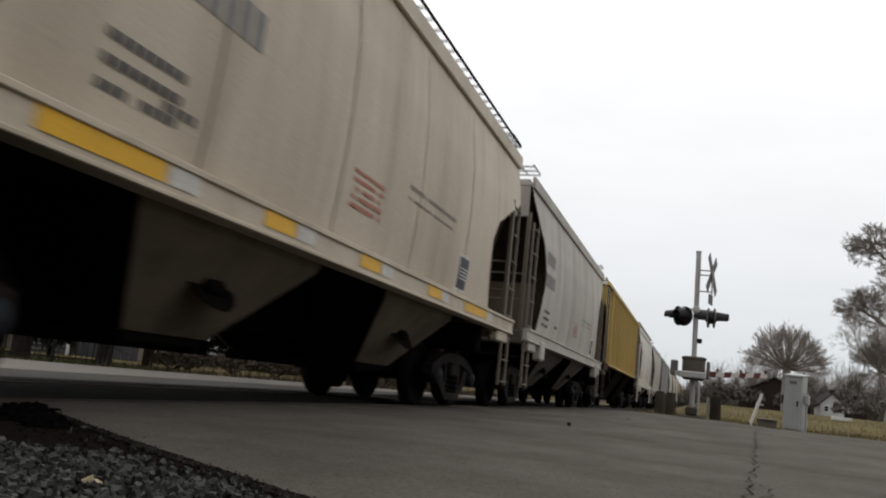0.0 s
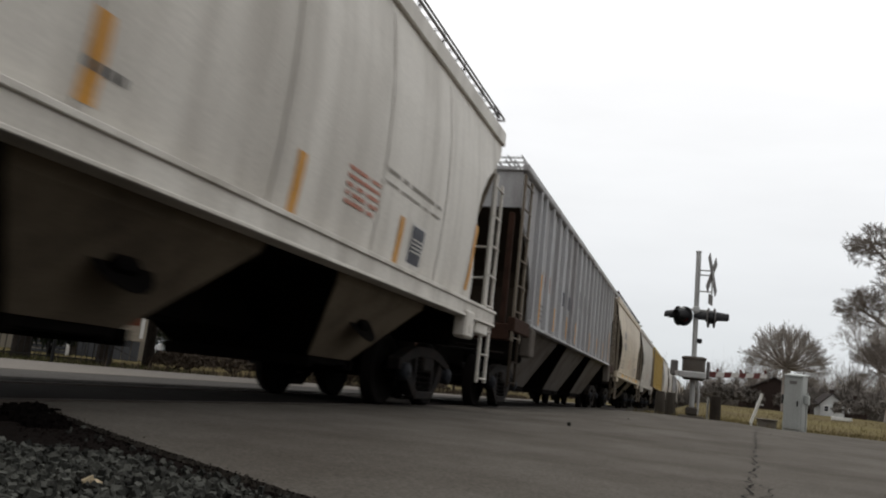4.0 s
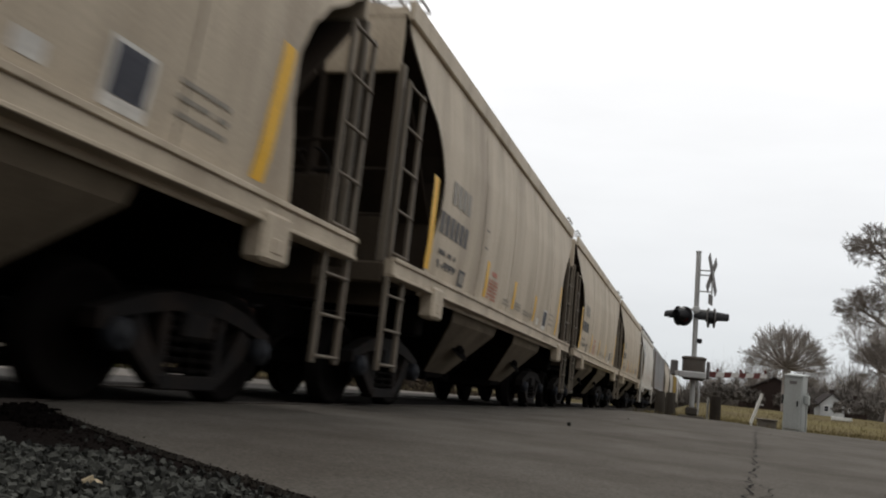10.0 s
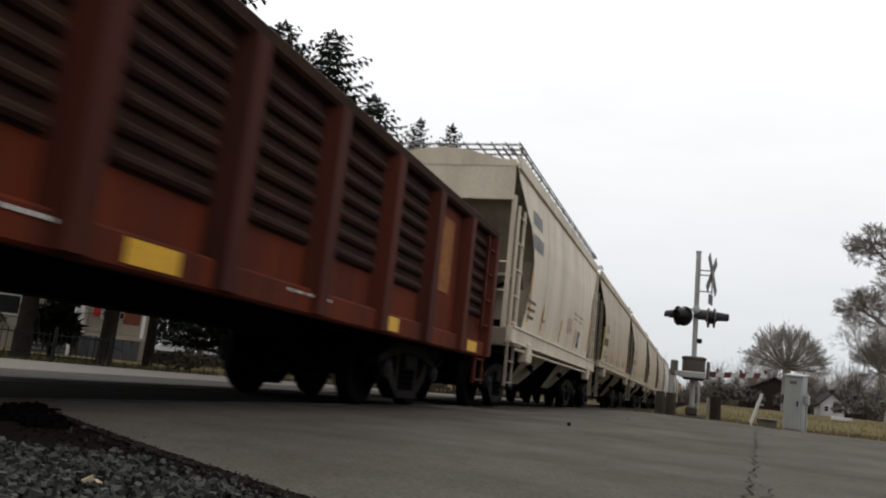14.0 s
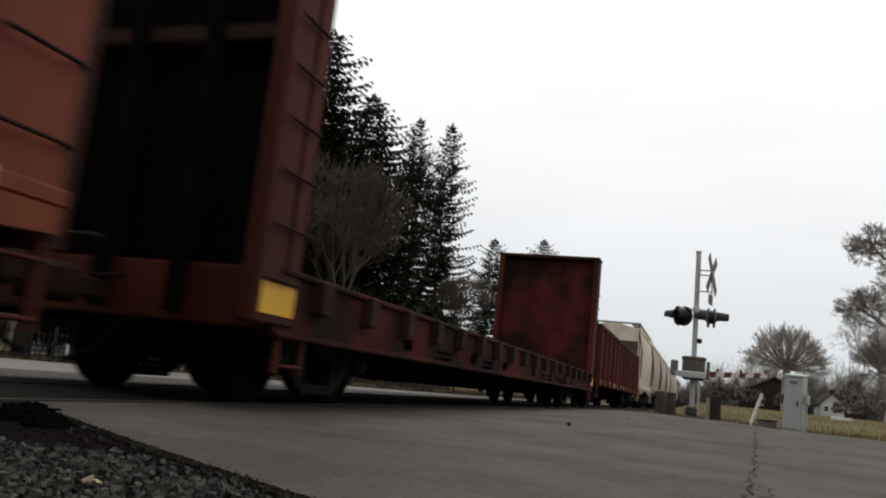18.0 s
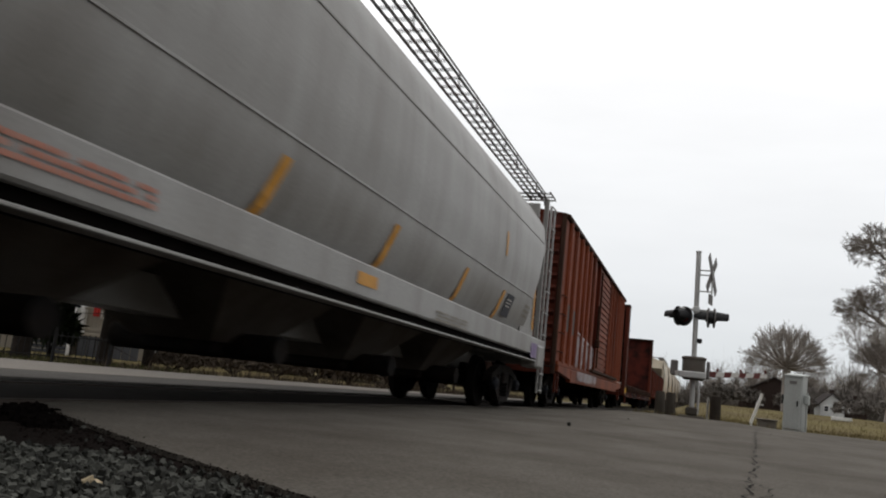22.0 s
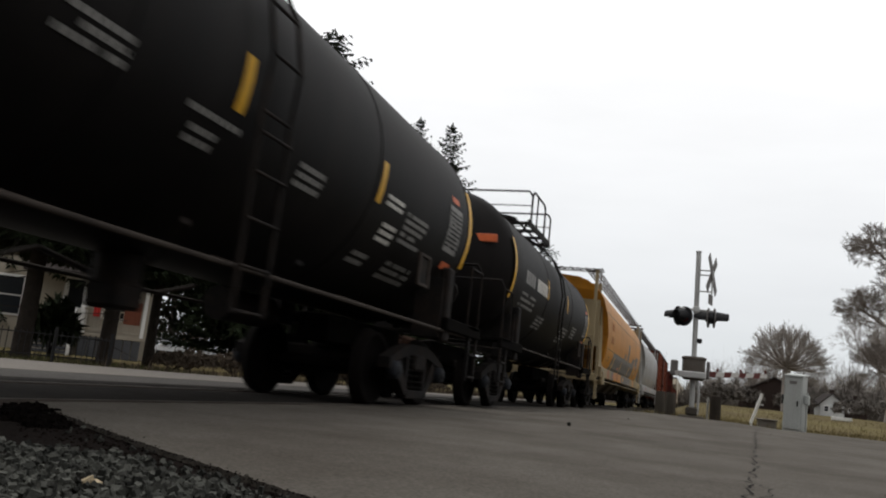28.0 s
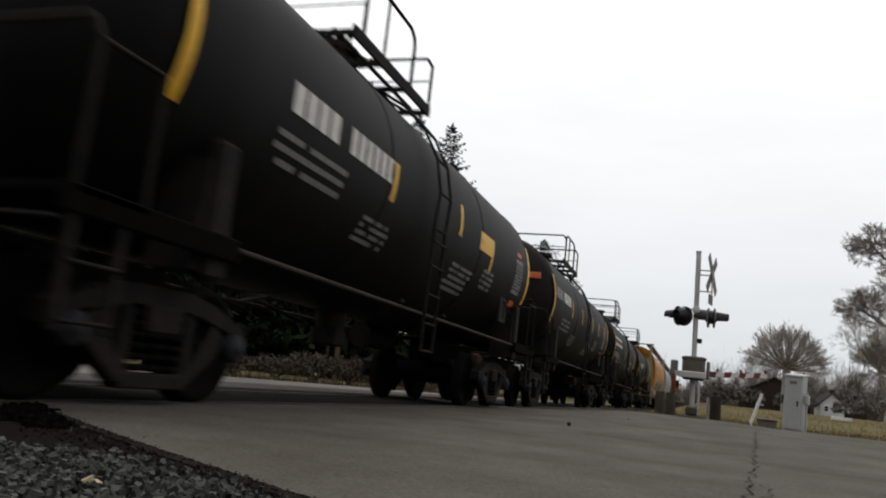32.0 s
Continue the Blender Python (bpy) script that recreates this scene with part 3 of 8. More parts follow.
def tan_hopper(ahead=0.0):
    """Tan two-bay hopper with yellow reflector stripes; ahead: how far the upright stripes sit from their usual place."""
    car, fx, ye, hb = hopper("dusty tan two-bay covered hopper car with yellow reflector stripes", TAN, TAN_DULL, 13.0, H=4.60, eave=4.33, rim=0.16, truck_in=2.0, sill=(1.40, 1.585), dark=END_SHADE)
    for y, z0, z1, sl in ((0.02, 1.74, 2.22, 0.02), (1.86, 1.72, 2.22, 0.03), (-1.9, 1.70, 2.24, 0.0), (-3.9 + 2.0, 1.7, 1.75, 0)):
        if z1 - z0 > 0.1:
            decal(car, "reflector_stripe", fx, y + ahead, y + ahead + 0.15, z0, z1, YELLOW, "yellow reflector stripe", sl)
    for e in (1, -1):
        y = e * (ye(2.0) - 0.17)
        decal(car, "reflector_stripe", fx, y - 0.09, y + 0.09, 1.68, 2.78, YELLOW, "yellow reflector stripe", e * 0.12, steps=10)
    figures(car, fx, -3.95, 2.62, 4, 0.30, 0.17, 0.05, FAINT, 3, "reporting_mark", label="faded reporting mark too worn to read")
    figures(car, fx, -4.3, 2.18, 6, 0.27, 0.155, 0.055, INK, 5, label="dark car number, blurred")
    writing(car, fx, -4.2, 1.93, 9, 0.06, 0.07, 0.02, INK, 2, 2.2, 7)
    writing(car, fx, -4.15, 1.76, 5, 0.055, 0.06, 0.09, INK, 1, 2.0, 8)
    decal(car, "data_panel", fx, 2.88, 3.26, 1.66, 2.06, WHITEINK, "white-edged data panel")
    decal(car, "data_panel_field", fx, 2.92, 3.22, 1.74, 2.03, PANELINK, lift=0.01)
    writing(car, fx, -1.55, 2.06, 1, 0.07, 0.3, 0.0, REDINK, 1, 1, 1, "warning_text")
    writing(car, fx, -1.68, 1.97, 9, 0.035, 0.05, 0.012, REDINK, 6, 1.55, 4, "warning_text", label="faded red warning text")
    writing(car, fx, -0.62, 1.80, 7, 0.035, 0.05, 0.012, FAINT, 2, 1.8, 5)
    writing(car, fx, 0.28, 1.86, 7, 0.03, 0.05, 0.012, FAINT, 3, 1.7, 6)
    writing(car, fx, 0.95, 1.80, 14, 0.03, 0.05, 0.012, FAINT, 2, 1.8, 9)
    writing(car, fx, 3.5, 2.02, 8, 0.035, 0.055, 0.014, FAINT, 3, 3.0, 10)
    decal(car, "route_card", fx, 2.28, 2.48, 1.70, 1.82, WHITEINK, "small white route cards")
    decal(car, "stencil_box", fx, -3.25, -2.95, 1.66, 1.88, INK)
    decal(car, "stencil_box_field", fx, -3.21, -2.99, 1.70, 1.84, FAINT, lift=0.01)
    for a, b, c, d in ((-2.2, -2.0, 2.64, 2.66), (-2.2, -2.0, 2.38, 2.40)):
        decal(car, "card_holder", fx, a, b, c, d, INK)
    for y in (-2.6, -0.6, 1.4, 3.3):
        decal(car, "weld_seam", fx, y, y + 0.018, 1.56, 4.02, TAN_DULL, lift=0.004, steps=12)
    for o in car.children:
        if o.name.split(".")[0] in ("reflector_stripe", "reporting_mark", "car_number", "lettering", "data_panel", "data_panel_field", "warning_text", "route_card", "stencil_box", "stencil_box_field", "card_holder"):
            o.location.y -= 0.25
    return car

def cream_hopper(label, paint, under, L, amber=True, rails=True, seed=1, stripe_sill=False):
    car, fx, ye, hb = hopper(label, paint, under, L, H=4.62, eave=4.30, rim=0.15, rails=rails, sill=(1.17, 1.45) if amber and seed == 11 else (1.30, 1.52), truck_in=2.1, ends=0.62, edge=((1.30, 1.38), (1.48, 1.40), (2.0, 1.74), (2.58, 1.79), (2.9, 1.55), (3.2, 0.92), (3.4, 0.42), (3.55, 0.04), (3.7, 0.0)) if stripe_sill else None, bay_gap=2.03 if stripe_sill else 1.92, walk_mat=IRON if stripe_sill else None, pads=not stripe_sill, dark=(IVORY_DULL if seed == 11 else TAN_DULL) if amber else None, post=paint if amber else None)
    dy = -0.95 if stripe_sill else -0.5
    if amber:
        for y, z0, z1 in ((-2.9, 1.62, 2.14), (-0.6, 1.56, 2.08), (1.72, 1.56, 2.08)):
            decal(car, "reflector_stripe", fx, y, y + 0.14, z0, z1, AMBER, "amber reflector stripe")
        for e in (1, -1):
            y = e * (ye(2.0) - 0.2)
            decal(car, "reflector_stripe", fx, y - 0.07, y + 0.07, 1.66, 2.6, AMBER, "amber reflector stripe", e * 0.1, steps=10)
    if stripe_sill:
        for a, b in ((-4.3, -3.3), (-2.15, -1.67), (-0.38, 0.12), (1.61, 2.12), (3.18, 4.35)):
            decal(car, "sill_reflector", lambda z: 1.622, a, b, 1.36, 1.50, YELLOW, "yellow reflector strip on the sill", steps=1)
            decal(car, "sill_reflector", lambda z: 1.622, b + 0.03, b + 0.33, 1.36, 1.50, WHITEINK, "white reflector strip on the sill", steps=1)
    figures(car, fx, -3.55 if stripe_sill else -4.0 + dy, 3.5 if amber else 3.0, 4, 0.28, 0.18, 0.06, GREYINK if not amber else BLUEINK, seed, "reporting_mark", label="faded reporting mark too worn to read")
    figures(car, fx, -3.5 if stripe_sill else -4.0 + dy, 3.05 if amber else 2.55, 6, 0.28, 0.13, 0.05, GREYINK if not amber else BLUEINK, seed + 1, label="faded car number, blurred")
    writing(car, fx, -3.9 if stripe_sill else -3.9 + dy, 2.02, 8, 0.06, 0.07, 0.02, INK, 3, 2.4, seed + 2)
    writing(car, fx, -2.4 + dy, 1.80, 4, 0.06, 0.06, 0.03, INK, 1, 2.4, seed + 2)
    px = 2.12 if amber else 3.9 + dy
    decal(car, "data_panel_edge", fx, px - 0.04, px + 0.44, 1.60, 2.10, WHITEINK, "white edge of the data panel", lift=0.004)
    decal(car, "data_panel", fx, px, px + 0.40, 1.64, 2.06, PANELINK, "dark data panel")
    writing(car, fx, px + 0.04, 1.90, 5, 0.02, 0.055, 0.012, WHITEINK, 4, 2.2, seed + 3, lift=0.012)
    writing(car, fx, 0.33 if amber else 0.3 + dy, 2.2, 10, 0.04, 0.06, 0.015, REDINK, 5, 2.0, seed + 4, "warning_text", label="faded red warning text")
    writing(car, fx, 1.7 + dy, 2.42, 20, 0.045, 0.07, 0.018, FAINT, 1, 2.0, seed + 5)
    writing(car, fx, 1.7 + dy, 2.30, 20, 0.03, 0.07, 0.018, FAINT, 1, 2.0, seed + 6)
    for y in (-2.9, -0.9, 1.1, 3.1):
        decal(car, "weld_seam", fx, y, y + 0.018, 1.56, 4.1, under, lift=0.004, steps=12)
    for s in (-1, 1):
        for e in (-1, 1):
            g = Shape().box(min(s * 1.45, s * 1.6), max(s * 1.45, s * 1.6), e * (hb - 0.62) - 0.35, e * (hb - 0.62) + 0.35, 1.12, 1.30, 0.02)
            part("step_plate", g, paint, car)
    if seed == 11:
        for s in (-1, 1):
            part("brake_pipe", Shape().rod((s * 1.57, -hb + 0.5, 1.075), (s * 1.57, hb - 0.5, 1.075), 0.028, 8), paint, car)
    return car

def ribbed_hopper(label, paint, under, L, H=4.42, ribs=18, bays=4, marks=True, seed=1):
    """A covered hopper with flat sides and upright outside ribs."""
    car = root("ribbed_hopper", label, "hopper car", "cars of the train")
    half = L / 2
    hb = half - (0.7 if marks else 0.5)
    low = 1.60
    g = Shape()
    zs = [(low, hb - 1.45), (2.3, hb - 1.42), (2.68, hb - 1.22), (3.17, hb - 0.66), (3.6, hb - 0.10), (4.3, hb - 0.05)]
    g.loft([[(1.50, -y, z), (1.50, y, z), (-1.50, y, z), (-1.50, -y, z)] for z, y in zs], False)
    g.loft([[(x, y, z) for x, z in ((1.52, 4.28), (0.7, H - 0.02), (0, H + 0.03), (-0.7, H - 0.02), (-1.52, 4.28))] for y in (-hb, hb)])
    part("body", g, paint, car)
    for s in (-1, 1):
        for k in range(ribs):
            y = max(-hb + 1.51, min(hb - 1.51, -(hb - 1.2) + 2 * (hb - 1.2) * k / (ribs - 1)))
            g = Shape().prism([(y - 0.055, low), (y + 0.055, low), (y + 0.055, 4.36), (y - 0.055, 4.36)], s * 1.49, s * 1.585)
            if k % 3 == 0:
                g.box(min(s * 1.5, s * 1.6), max(s * 1.5, s * 1.6), y - 0.08, y + 0.08, low - 0.02, low + 0.12, 0.02)
            part("rib", g, paint, car)
        g = Shape().box(min(s * 1.46, s * 1.60), max(s * 1.46, s * 1.60), -hb + 1.4, hb - 1.4, low - 0.03, low + 0.03, 0.01)
        g.box(min(s * 1.48, s * 1.60), max(s * 1.48, s * 1.60), -hb, hb, 4.26, 4.40, 0.02)
        part("side_plate", g, paint, car)
        for e in (-1, 1):
            g = Shape().box(min(s * 1.46, s * 1.6), max(s * 1.46, s * 1.6), min(e * (hb - 1.3), e * hb), max(e * (hb - 1.3), e * hb), 1.36, 1.62, 0.02)
            part("end_side_sill", g, RUST, car)
            ladder(car, s * 1.55, e * (hb - 0.05), e * (hb - 0.62), 1.2, 4.2, 0.46, POST_TAN, w=0.04)
            ladder(car, s * 1.55, e * (hb - 0.05), e * (hb - 0.55), 0.42, 1.2, 0.36, SLOPE, "sill_step")
            g = Shape().box(min(s * 1.40, s * 1.62), max(s * 1.40, s * 1.62), e * (half - 2.3) - 0.2, e * (half - 2.3) + 0.2, 1.0, 1.56, 0.03)
            part("jacking_pad", g, under, car)
    for e in (-1, 1):
        g = Shape().box(-1.5, 1.5, min(e * hb, e * (hb - 0.18)), max(e * hb, e * (hb - 0.18)), 1.2, 1.5, 0.02)
        part("end_sill", g, RUST, car)
        for x in (-1.35, -0.55, 0.55, 1.35):
            g = Shape().box(x - 0.05, x + 0.05, min(e * (hb - 0.14), e * (hb - 0.03)), max(e * (hb - 0.14), e * (hb - 0.03)), 1.5, 3.5, 0.012)
            part("end_post", g, RUST, car)
        end_ladder(car, e * (hb + 0.03), e * 0.9, e * 1.35, 1.2, 4.2, 0.42, RUST)
        g = Shape().box(-1.4, 1.4, e * (half - 2.3) - 0.14, e * (half - 2.3) + 0.14, 0.88, 1.6, 0.03)
        part("body_bolster", g, GRIME_SHADE, car)
        g = Shape()
        y_top, y_bot = e * (hb - 0.3), e * (hb - 2.3)
        g.loft([[(-1.44, y_top, 3.4), (1.44, y_top, 3.4), (1.44, y_top - e * 0.05, 3.36), (-1.44, y_top - e * 0.05, 3.36)], [(-1.44, y_bot, 1.7), (1.44, y_bot, 1.7), (1.44, y_bot - e * 0.05, 1.66), (-1.44, y_bot - e * 0.05, 1.66)]])
        part("slope_sheet", g, SLOPE, car)
        g = Shape().loft([[(1.47, e * (y + 0.012), z), (-1.47, e * (y + 0.012), z)] for z, y in zs[:-1]], False, False, False)
        part("end_sheet", g, SLOPE, car)
    part("center_sill", Shape().box(-0.32, 0.32, -half + 0.5, half - 0.5, 0.70, 1.12, 0.02), GRIME_SHADE, car)
    for k in range(bays):
        yc = (k - (bays - 1) / 2) * 4.8
        top = 1.72
        g = Shape()
        rows = [(1.47, top, low + 0.01), (0.80, 1.15, 0.46)]
        bay = None
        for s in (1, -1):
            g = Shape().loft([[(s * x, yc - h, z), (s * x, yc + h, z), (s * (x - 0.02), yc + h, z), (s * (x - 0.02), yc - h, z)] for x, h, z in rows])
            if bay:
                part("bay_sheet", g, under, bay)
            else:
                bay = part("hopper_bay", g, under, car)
        # cross slopes in black: shade between the bays, put in as colour
        for s in (-1, 1):
            g = Shape().loft([[(-x + 0.02, yc + s * h, z), (x - 0.02, yc + s * h, z), (x - 0.02, yc + s * (h - 0.03), z), (-x + 0.02, yc + s * (h - 0.03), z)] for x, h, z in rows])
            part("cross_slope", g, GRIME_SHADE, bay, "sloping sheet of the bay, coloured as shade")
        g = Shape().box(-0.80, 0.80, yc - 1.15, yc + 1.15, 0.34, 0.47, 0.015).rod((-0.85, yc + 0.3, 0.40), (0.85, yc + 0.3, 0.40), 0.025, 8)
        part("outlet_gate", g, GRIME_SHADE, bay)
    flat = lambda z: 1.50
    if marks:
        for y in (-6.53, -4.79, -3.05, -1.55, 1.30, 3.04, 4.78, 6.5):
            decal(car, "reflector_stripe", lambda z: 1.586, y - 0.06, y + 0.06, 1.68, 2.22 if -6 < y < 6 else 2.7, AMBER, "orange reflector stripe on a rib", steps=1)
        for y, w in ((-3.72, 0.58), (-2.85, 0.62)):
            decal(car, "dark_panel", flat, y, y + w, 2.45, 2.78, PANELINK, "dark painted panel", -0.0, steps=1)
        for k, y in enumerate((-1.0, -0.08, 0.8)):
            figures(car, flat, y, 2.72, 1, 0.44, 0.46, 0.05, GREYINK, seed + k, "painted_letter", label="large dark painted letter, blurred")
        figures(car, flat, -6.6, 2.5, 2, 0.34, 0.26, 0.1, FAINT, seed + 5, "reporting_mark")
        figures(car, flat, -5.75, 2.5, 2, 0.34, 0.26, 0.1, RUSTSPOT, seed + 6, "car_number", label="faded orange car number, blurred")
        figures(car, flat, -4.85, 2.5, 2, 0.34, 0.22, 0.1, RUSTSPOT, seed + 6, "car_number", label="faded orange car number, blurred")
        for y in (-6.2, -2.8, -2.15, 5.0):
            writing(car, flat, y, 2.1, 7, 0.05, 0.06, 0.02, GREYINK, 4, 2.0, seed + 9)
        decal(car, "data_panel", flat, 5.7, 6.1, 1.75, 2.1, PANELINK, "dark data panel", steps=1)
    roof_walk(car, hb, H + 0.08, GALV, False)
    couplers(car, half)
    for e in (-1, 1):
        truck(car, e * (half - 2.3))
    return car

def round_hopper(label, paint, sill_paint, L, H=4.45, patches=False):
    """A covered hopper with a rounded shell, four outlets and a long roof walkway."""
    car = root("round_sided_hopper", label, "hopper car", "cars of the train")
    half = L / 2
    hb = half - 0.6
    outline = lerp_table([(1.28, 1.22), (1.6, 1.45), (2.0, 1.565), (2.6, 1.62), (3.2, 1.60), (3.7, 1.49), (4.05, 1.27), (4.28, 0.98), (4.42, 0.6), (4.47, 0.0)])
    def section(k, n=26):
        # one half of the shell's section, from the sill up to the roof
        z = 1.28 + (4.47 - 1.28) * (1 - (1 - k / n) ** 1.6)
        return outline(z), z
    half_sec = [section(k) for k in range(27)]
    loop = half_sec + [(-x, z) for x, z in half_sec[::-1][1:]]
    g = Shape()
    # the shell's ends are cut on a curve: furthest out near the top
    inset = lerp_table([(1.28, 1.95), (1.7, 2.05), (2.2, 2.0), (2.8, 1.7), (3.3, 1.32), (3.7, 1.02), (4.1, 0.8), (4.5, 0.7)])
    def reach(z):
        return hb - inset(z)
    rings = []
    for k in range(21):
        u = -1 + 2 * k / 20
        rings.append([(x, u * reach(z), z) for x, z in loop])
    g.loft(rings, True, True)
    part("shell", g, paint, car)
    for z in (2.14, 3.34):
        g = Shape()
        xs = outline(z)
        for s in (-1, 1):
            g.box(min(s * xs, s * (xs + 0.012)), max(s * xs, s * (xs + 0.012)), -reach(z) + 0.05, reach(z) - 0.05, z - 0.012, z + 0.012, 0.003)
        part("weld_seam", g, sill_paint, car)
    for e in (-1, 1):
        g = Shape()
        y0, y1 = e * (hb - 1.12), e * (hb - 1.06)
        g.box(-1.36, 1.36, min(y0, y1), max(y0, y1), 2.1, 4.25, 0.01)
        part("end_bulkhead", g, sill_paint, car)
        for s in (-1, 1):
            g = Shape()
            q = [(e * (hb - 0.95), 1.22), (e * (hb - 2.2), 1.22), (e * (hb - 2.3), 1.6), (e * (hb - 1.45), 3.5), (e * (hb - 1.2), 3.8), (e * (hb - 1.25), 2.4)]
            g.prism(q, s * 1.36, s * 1.42)
            part("end_gusset", g, sill_paint, car)
    for s in (-1, 1):
        g = Shape().box(min(s * 1.40, s * 1.6), max(s * 1.40, s * 1.6), -hb + 0.5, hb - 0.5, 1.085, 1.42, 0.02)
        rail = part("side_sill", g, sill_paint, car)
        # dark strip: the shadow line between sill face and flange, built in
        part("sill_web", Shape().box(min(s * 1.22, s * 1.52), max(s * 1.22, s * 1.52), -hb + 0.5, hb - 0.5, 0.985, 1.085, 0.01), GRIME_SHADE, rail)
        part("bottom_flange", Shape().box(min(s * 1.44, s * 1.61), max(s * 1.44, s * 1.61), -hb + 0.5, hb - 0.5, 0.96, 0.985, 0.006), sill_paint, rail)
        for e in (-1, 1):
            g = Shape().box(min(s * 1.3, s * 1.64), max(s * 1.3, s * 1.64), e * (hb - 1.1) - 0.32, e * (hb - 1.1) + 0.32, 0.84, 1.3, 0.04)
            part("bolster_cover", g, sill_paint, car)
            ladder(car, s * 1.48, e * (hb - 0.03), e * (hb - 0.46), 1.05, 4.35 if e > 0 else 2.75, 0.46, sill_paint)
            ladder(car, s * 1.48, e * (hb - 0.03), e * (hb - 0.46), 0.35, 1.0, 0.34, sill_paint, "sill_step")
    for e in (-1, 1):
        g = Shape().box(-1.5, 1.5, min(e * hb, e * (hb - 0.16)), max(e * hb, e * (hb - 0.16)), 0.92, 1.16, 0.02)
        g.box(-1.48, 1.48, min(e * (hb - 0.1), e * (hb - 1.3)), max(e * (hb - 0.1), e * (hb - 1.3)), 1.1, 1.15, 0.01)
        part("end_sill", g, sill_paint, car)
        for x in (-1.3, 1.3):
            g = Shape().box(x - 0.05, x + 0.05, min(e * (hb - 0.12), e * (hb - 0.03)), max(e * (hb - 0.12), e * (hb - 0.03)), 1.15, H + 0.15, 0.012)
            part("end_post", g, sill_paint, car)
        g = Shape()
        for z in (1.95, 2.4):
            g.rod((-1.3, e * (hb - 0.02), z), (1.3, e * (hb - 0.02), z), 0.018, 6)
        for x in (-0.75, 0.0, 0.75):
            g.rod((x, e * (hb - 0.02), 1.15), (x, e * (hb - 0.02), 2.4), 0.016, 6)
        part("end_railing", g, sill_paint, car)
        g = Shape().rod((-0.32, e * (hb - 0.95), 1.84), (0.62, e * (hb - 0.95), 1.84), 0.38, 18).box(-0.2, 0.5, e * (hb - 0.95) - 0.2, e * (hb - 0.95) + 0.2, 1.14, 1.6, 0.02)
        part("air_reservoir", g, GRIME_SHADE, car)
    # four pairs of sloped outlets
    for k in range(4):
        yc = (k - 1.5) * 2.9
        g = Shape()
        g.loft([[(-1.2, yc - 1.35, 1.3), (1.2, yc - 1.35, 1.3), (1.2, yc + 1.35, 1.3), (-1.2, yc + 1.35, 1.3)],
                [(-0.45, yc - 0.4, 0.52), (0.45, yc - 0.4, 0.52), (0.45, yc + 0.4, 0.52), (-0.45, yc + 0.4, 0.52)]])
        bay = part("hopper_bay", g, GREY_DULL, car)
        g = Shape().rod((-0.95, yc, 0.5), (0.95, yc, 0.5), 0.13, 12).box(-0.4, 0.4, yc - 0.3, yc + 0.3, 0.40, 0.54, 0.02)
        part("outlet_tube", g, IRON, bay)
    fx = outline
    for y in ((-4.9, -1.8, 2.1, 5.0) if patches else (-3.05, -0.6, 2.15, 4.4)):
        decal(car, "reflector_stripe", fx, y, y + 0.14, 1.46, 1.97, YELLOW if patches else AMBER, "reflector stripe", 0.12, lift=0.012)
    decal(car, "data_panel", fx, 5.25 if patches else 4.85, 5.65 if patches else 5.35, 1.58, 1.96, PANELINK, "dark data panel", lift=0.012)
    writing(car, fx, 5.29 if patches else 4.9, 1.85, 5, 0.02, 0.055, 0.012, WHITEINK, 3, 2.6, 3, lift=0.018)
    writing(car, fx, 6.3, 1.9, 6, 0.05, 0.06, 0.02, INK if patches else FAINT, 3, 1.8, 6)
    decal(car, "sill_reflector", lambda z: 1.604, -1.38, -0.9, 1.20, 1.32, AMBER, "amber reflector strip on the sill", steps=1)
    figures(car, fx, -6.7, 2.85, 4, 0.28, 0.15, 0.06, RUSTSPOT if patches else FAINT, 3, "reporting_mark", label="faded reporting mark too worn to read")
    figures(car, fx, -6.7, 2.38, 5, 0.26, 0.12, 0.05, RUSTSPOT if patches else FAINT, 4, label="faded car number, blurred")
    writing(car, fx, -6.8, 1.85, 7, 0.05, 0.06, 0.02, INK if patches else FAINT, 2, 2.2, 5)
    writing(car, lambda z: 1.606, -5.6, 1.28, 14, 0.03, 0.07, 0.02, REDINK, 3, 1.6, 5, "warning_text")
    writing(car, lambda z: 1.606, 1.0, 1.2, 16, 0.03, 0.07, 0.02, FAINT, 3, 1.6, 5)
    if patches:
        bands = ((-5.5, 4.2, 1.44, 2.13, 0.3), (0.5, 1.4, 2.13, 2.9, 0.25), (3.0, 4.3, 2.13, 2.42, 0.5), (4.9, 6.4, 2.13, 2.58, 0.15), (5.7, 6.5, 1.98, 2.13, 0.1), (-0.9, -0.3, 2.13, 2.4, 0.3))
        for a, b, c, d, sl in bands:
            decal(car, "overpainted_patch", fx, a, b, c, d, PATCH, "grey overpainted patch", sl, lift=0.004, steps=10)
        for a, b, m, lab in ((-7.34, -6.66, SALMON, "faded salmon patch on the sill"), (-5.96, -5.12, PATCH, "grey overpainted patch on the sill"), (-5.12, -3.95, ORANGE, "orange paint on the sill"), (-3.95, -3.3, SALMON, "faded salmon patch on the sill"), (-3.3, -2.08, ORANGE, "orange paint on the sill"), (-2.08, 2.4, PATCH, "grey overpainted patch on the sill"), (3.87, 4.7, ORANGE, "orange paint on the sill")):
            decal(car, "sill_patch", lambda z: 1.602, a, b, 1.10, 1.405, m, lab, steps=1, lift=0.003)
        decal(car, "placard", fx, -2.6, -2.2, 1.6, 1.68, PLACARD, lift=0.009)
        decal(car, "overpainted_patch", lambda z: 1.424, 7.55, 8.62, 1.66, 2.22, PATCH, "grey overpainted patch on the end gusset", 0.0, steps=1)
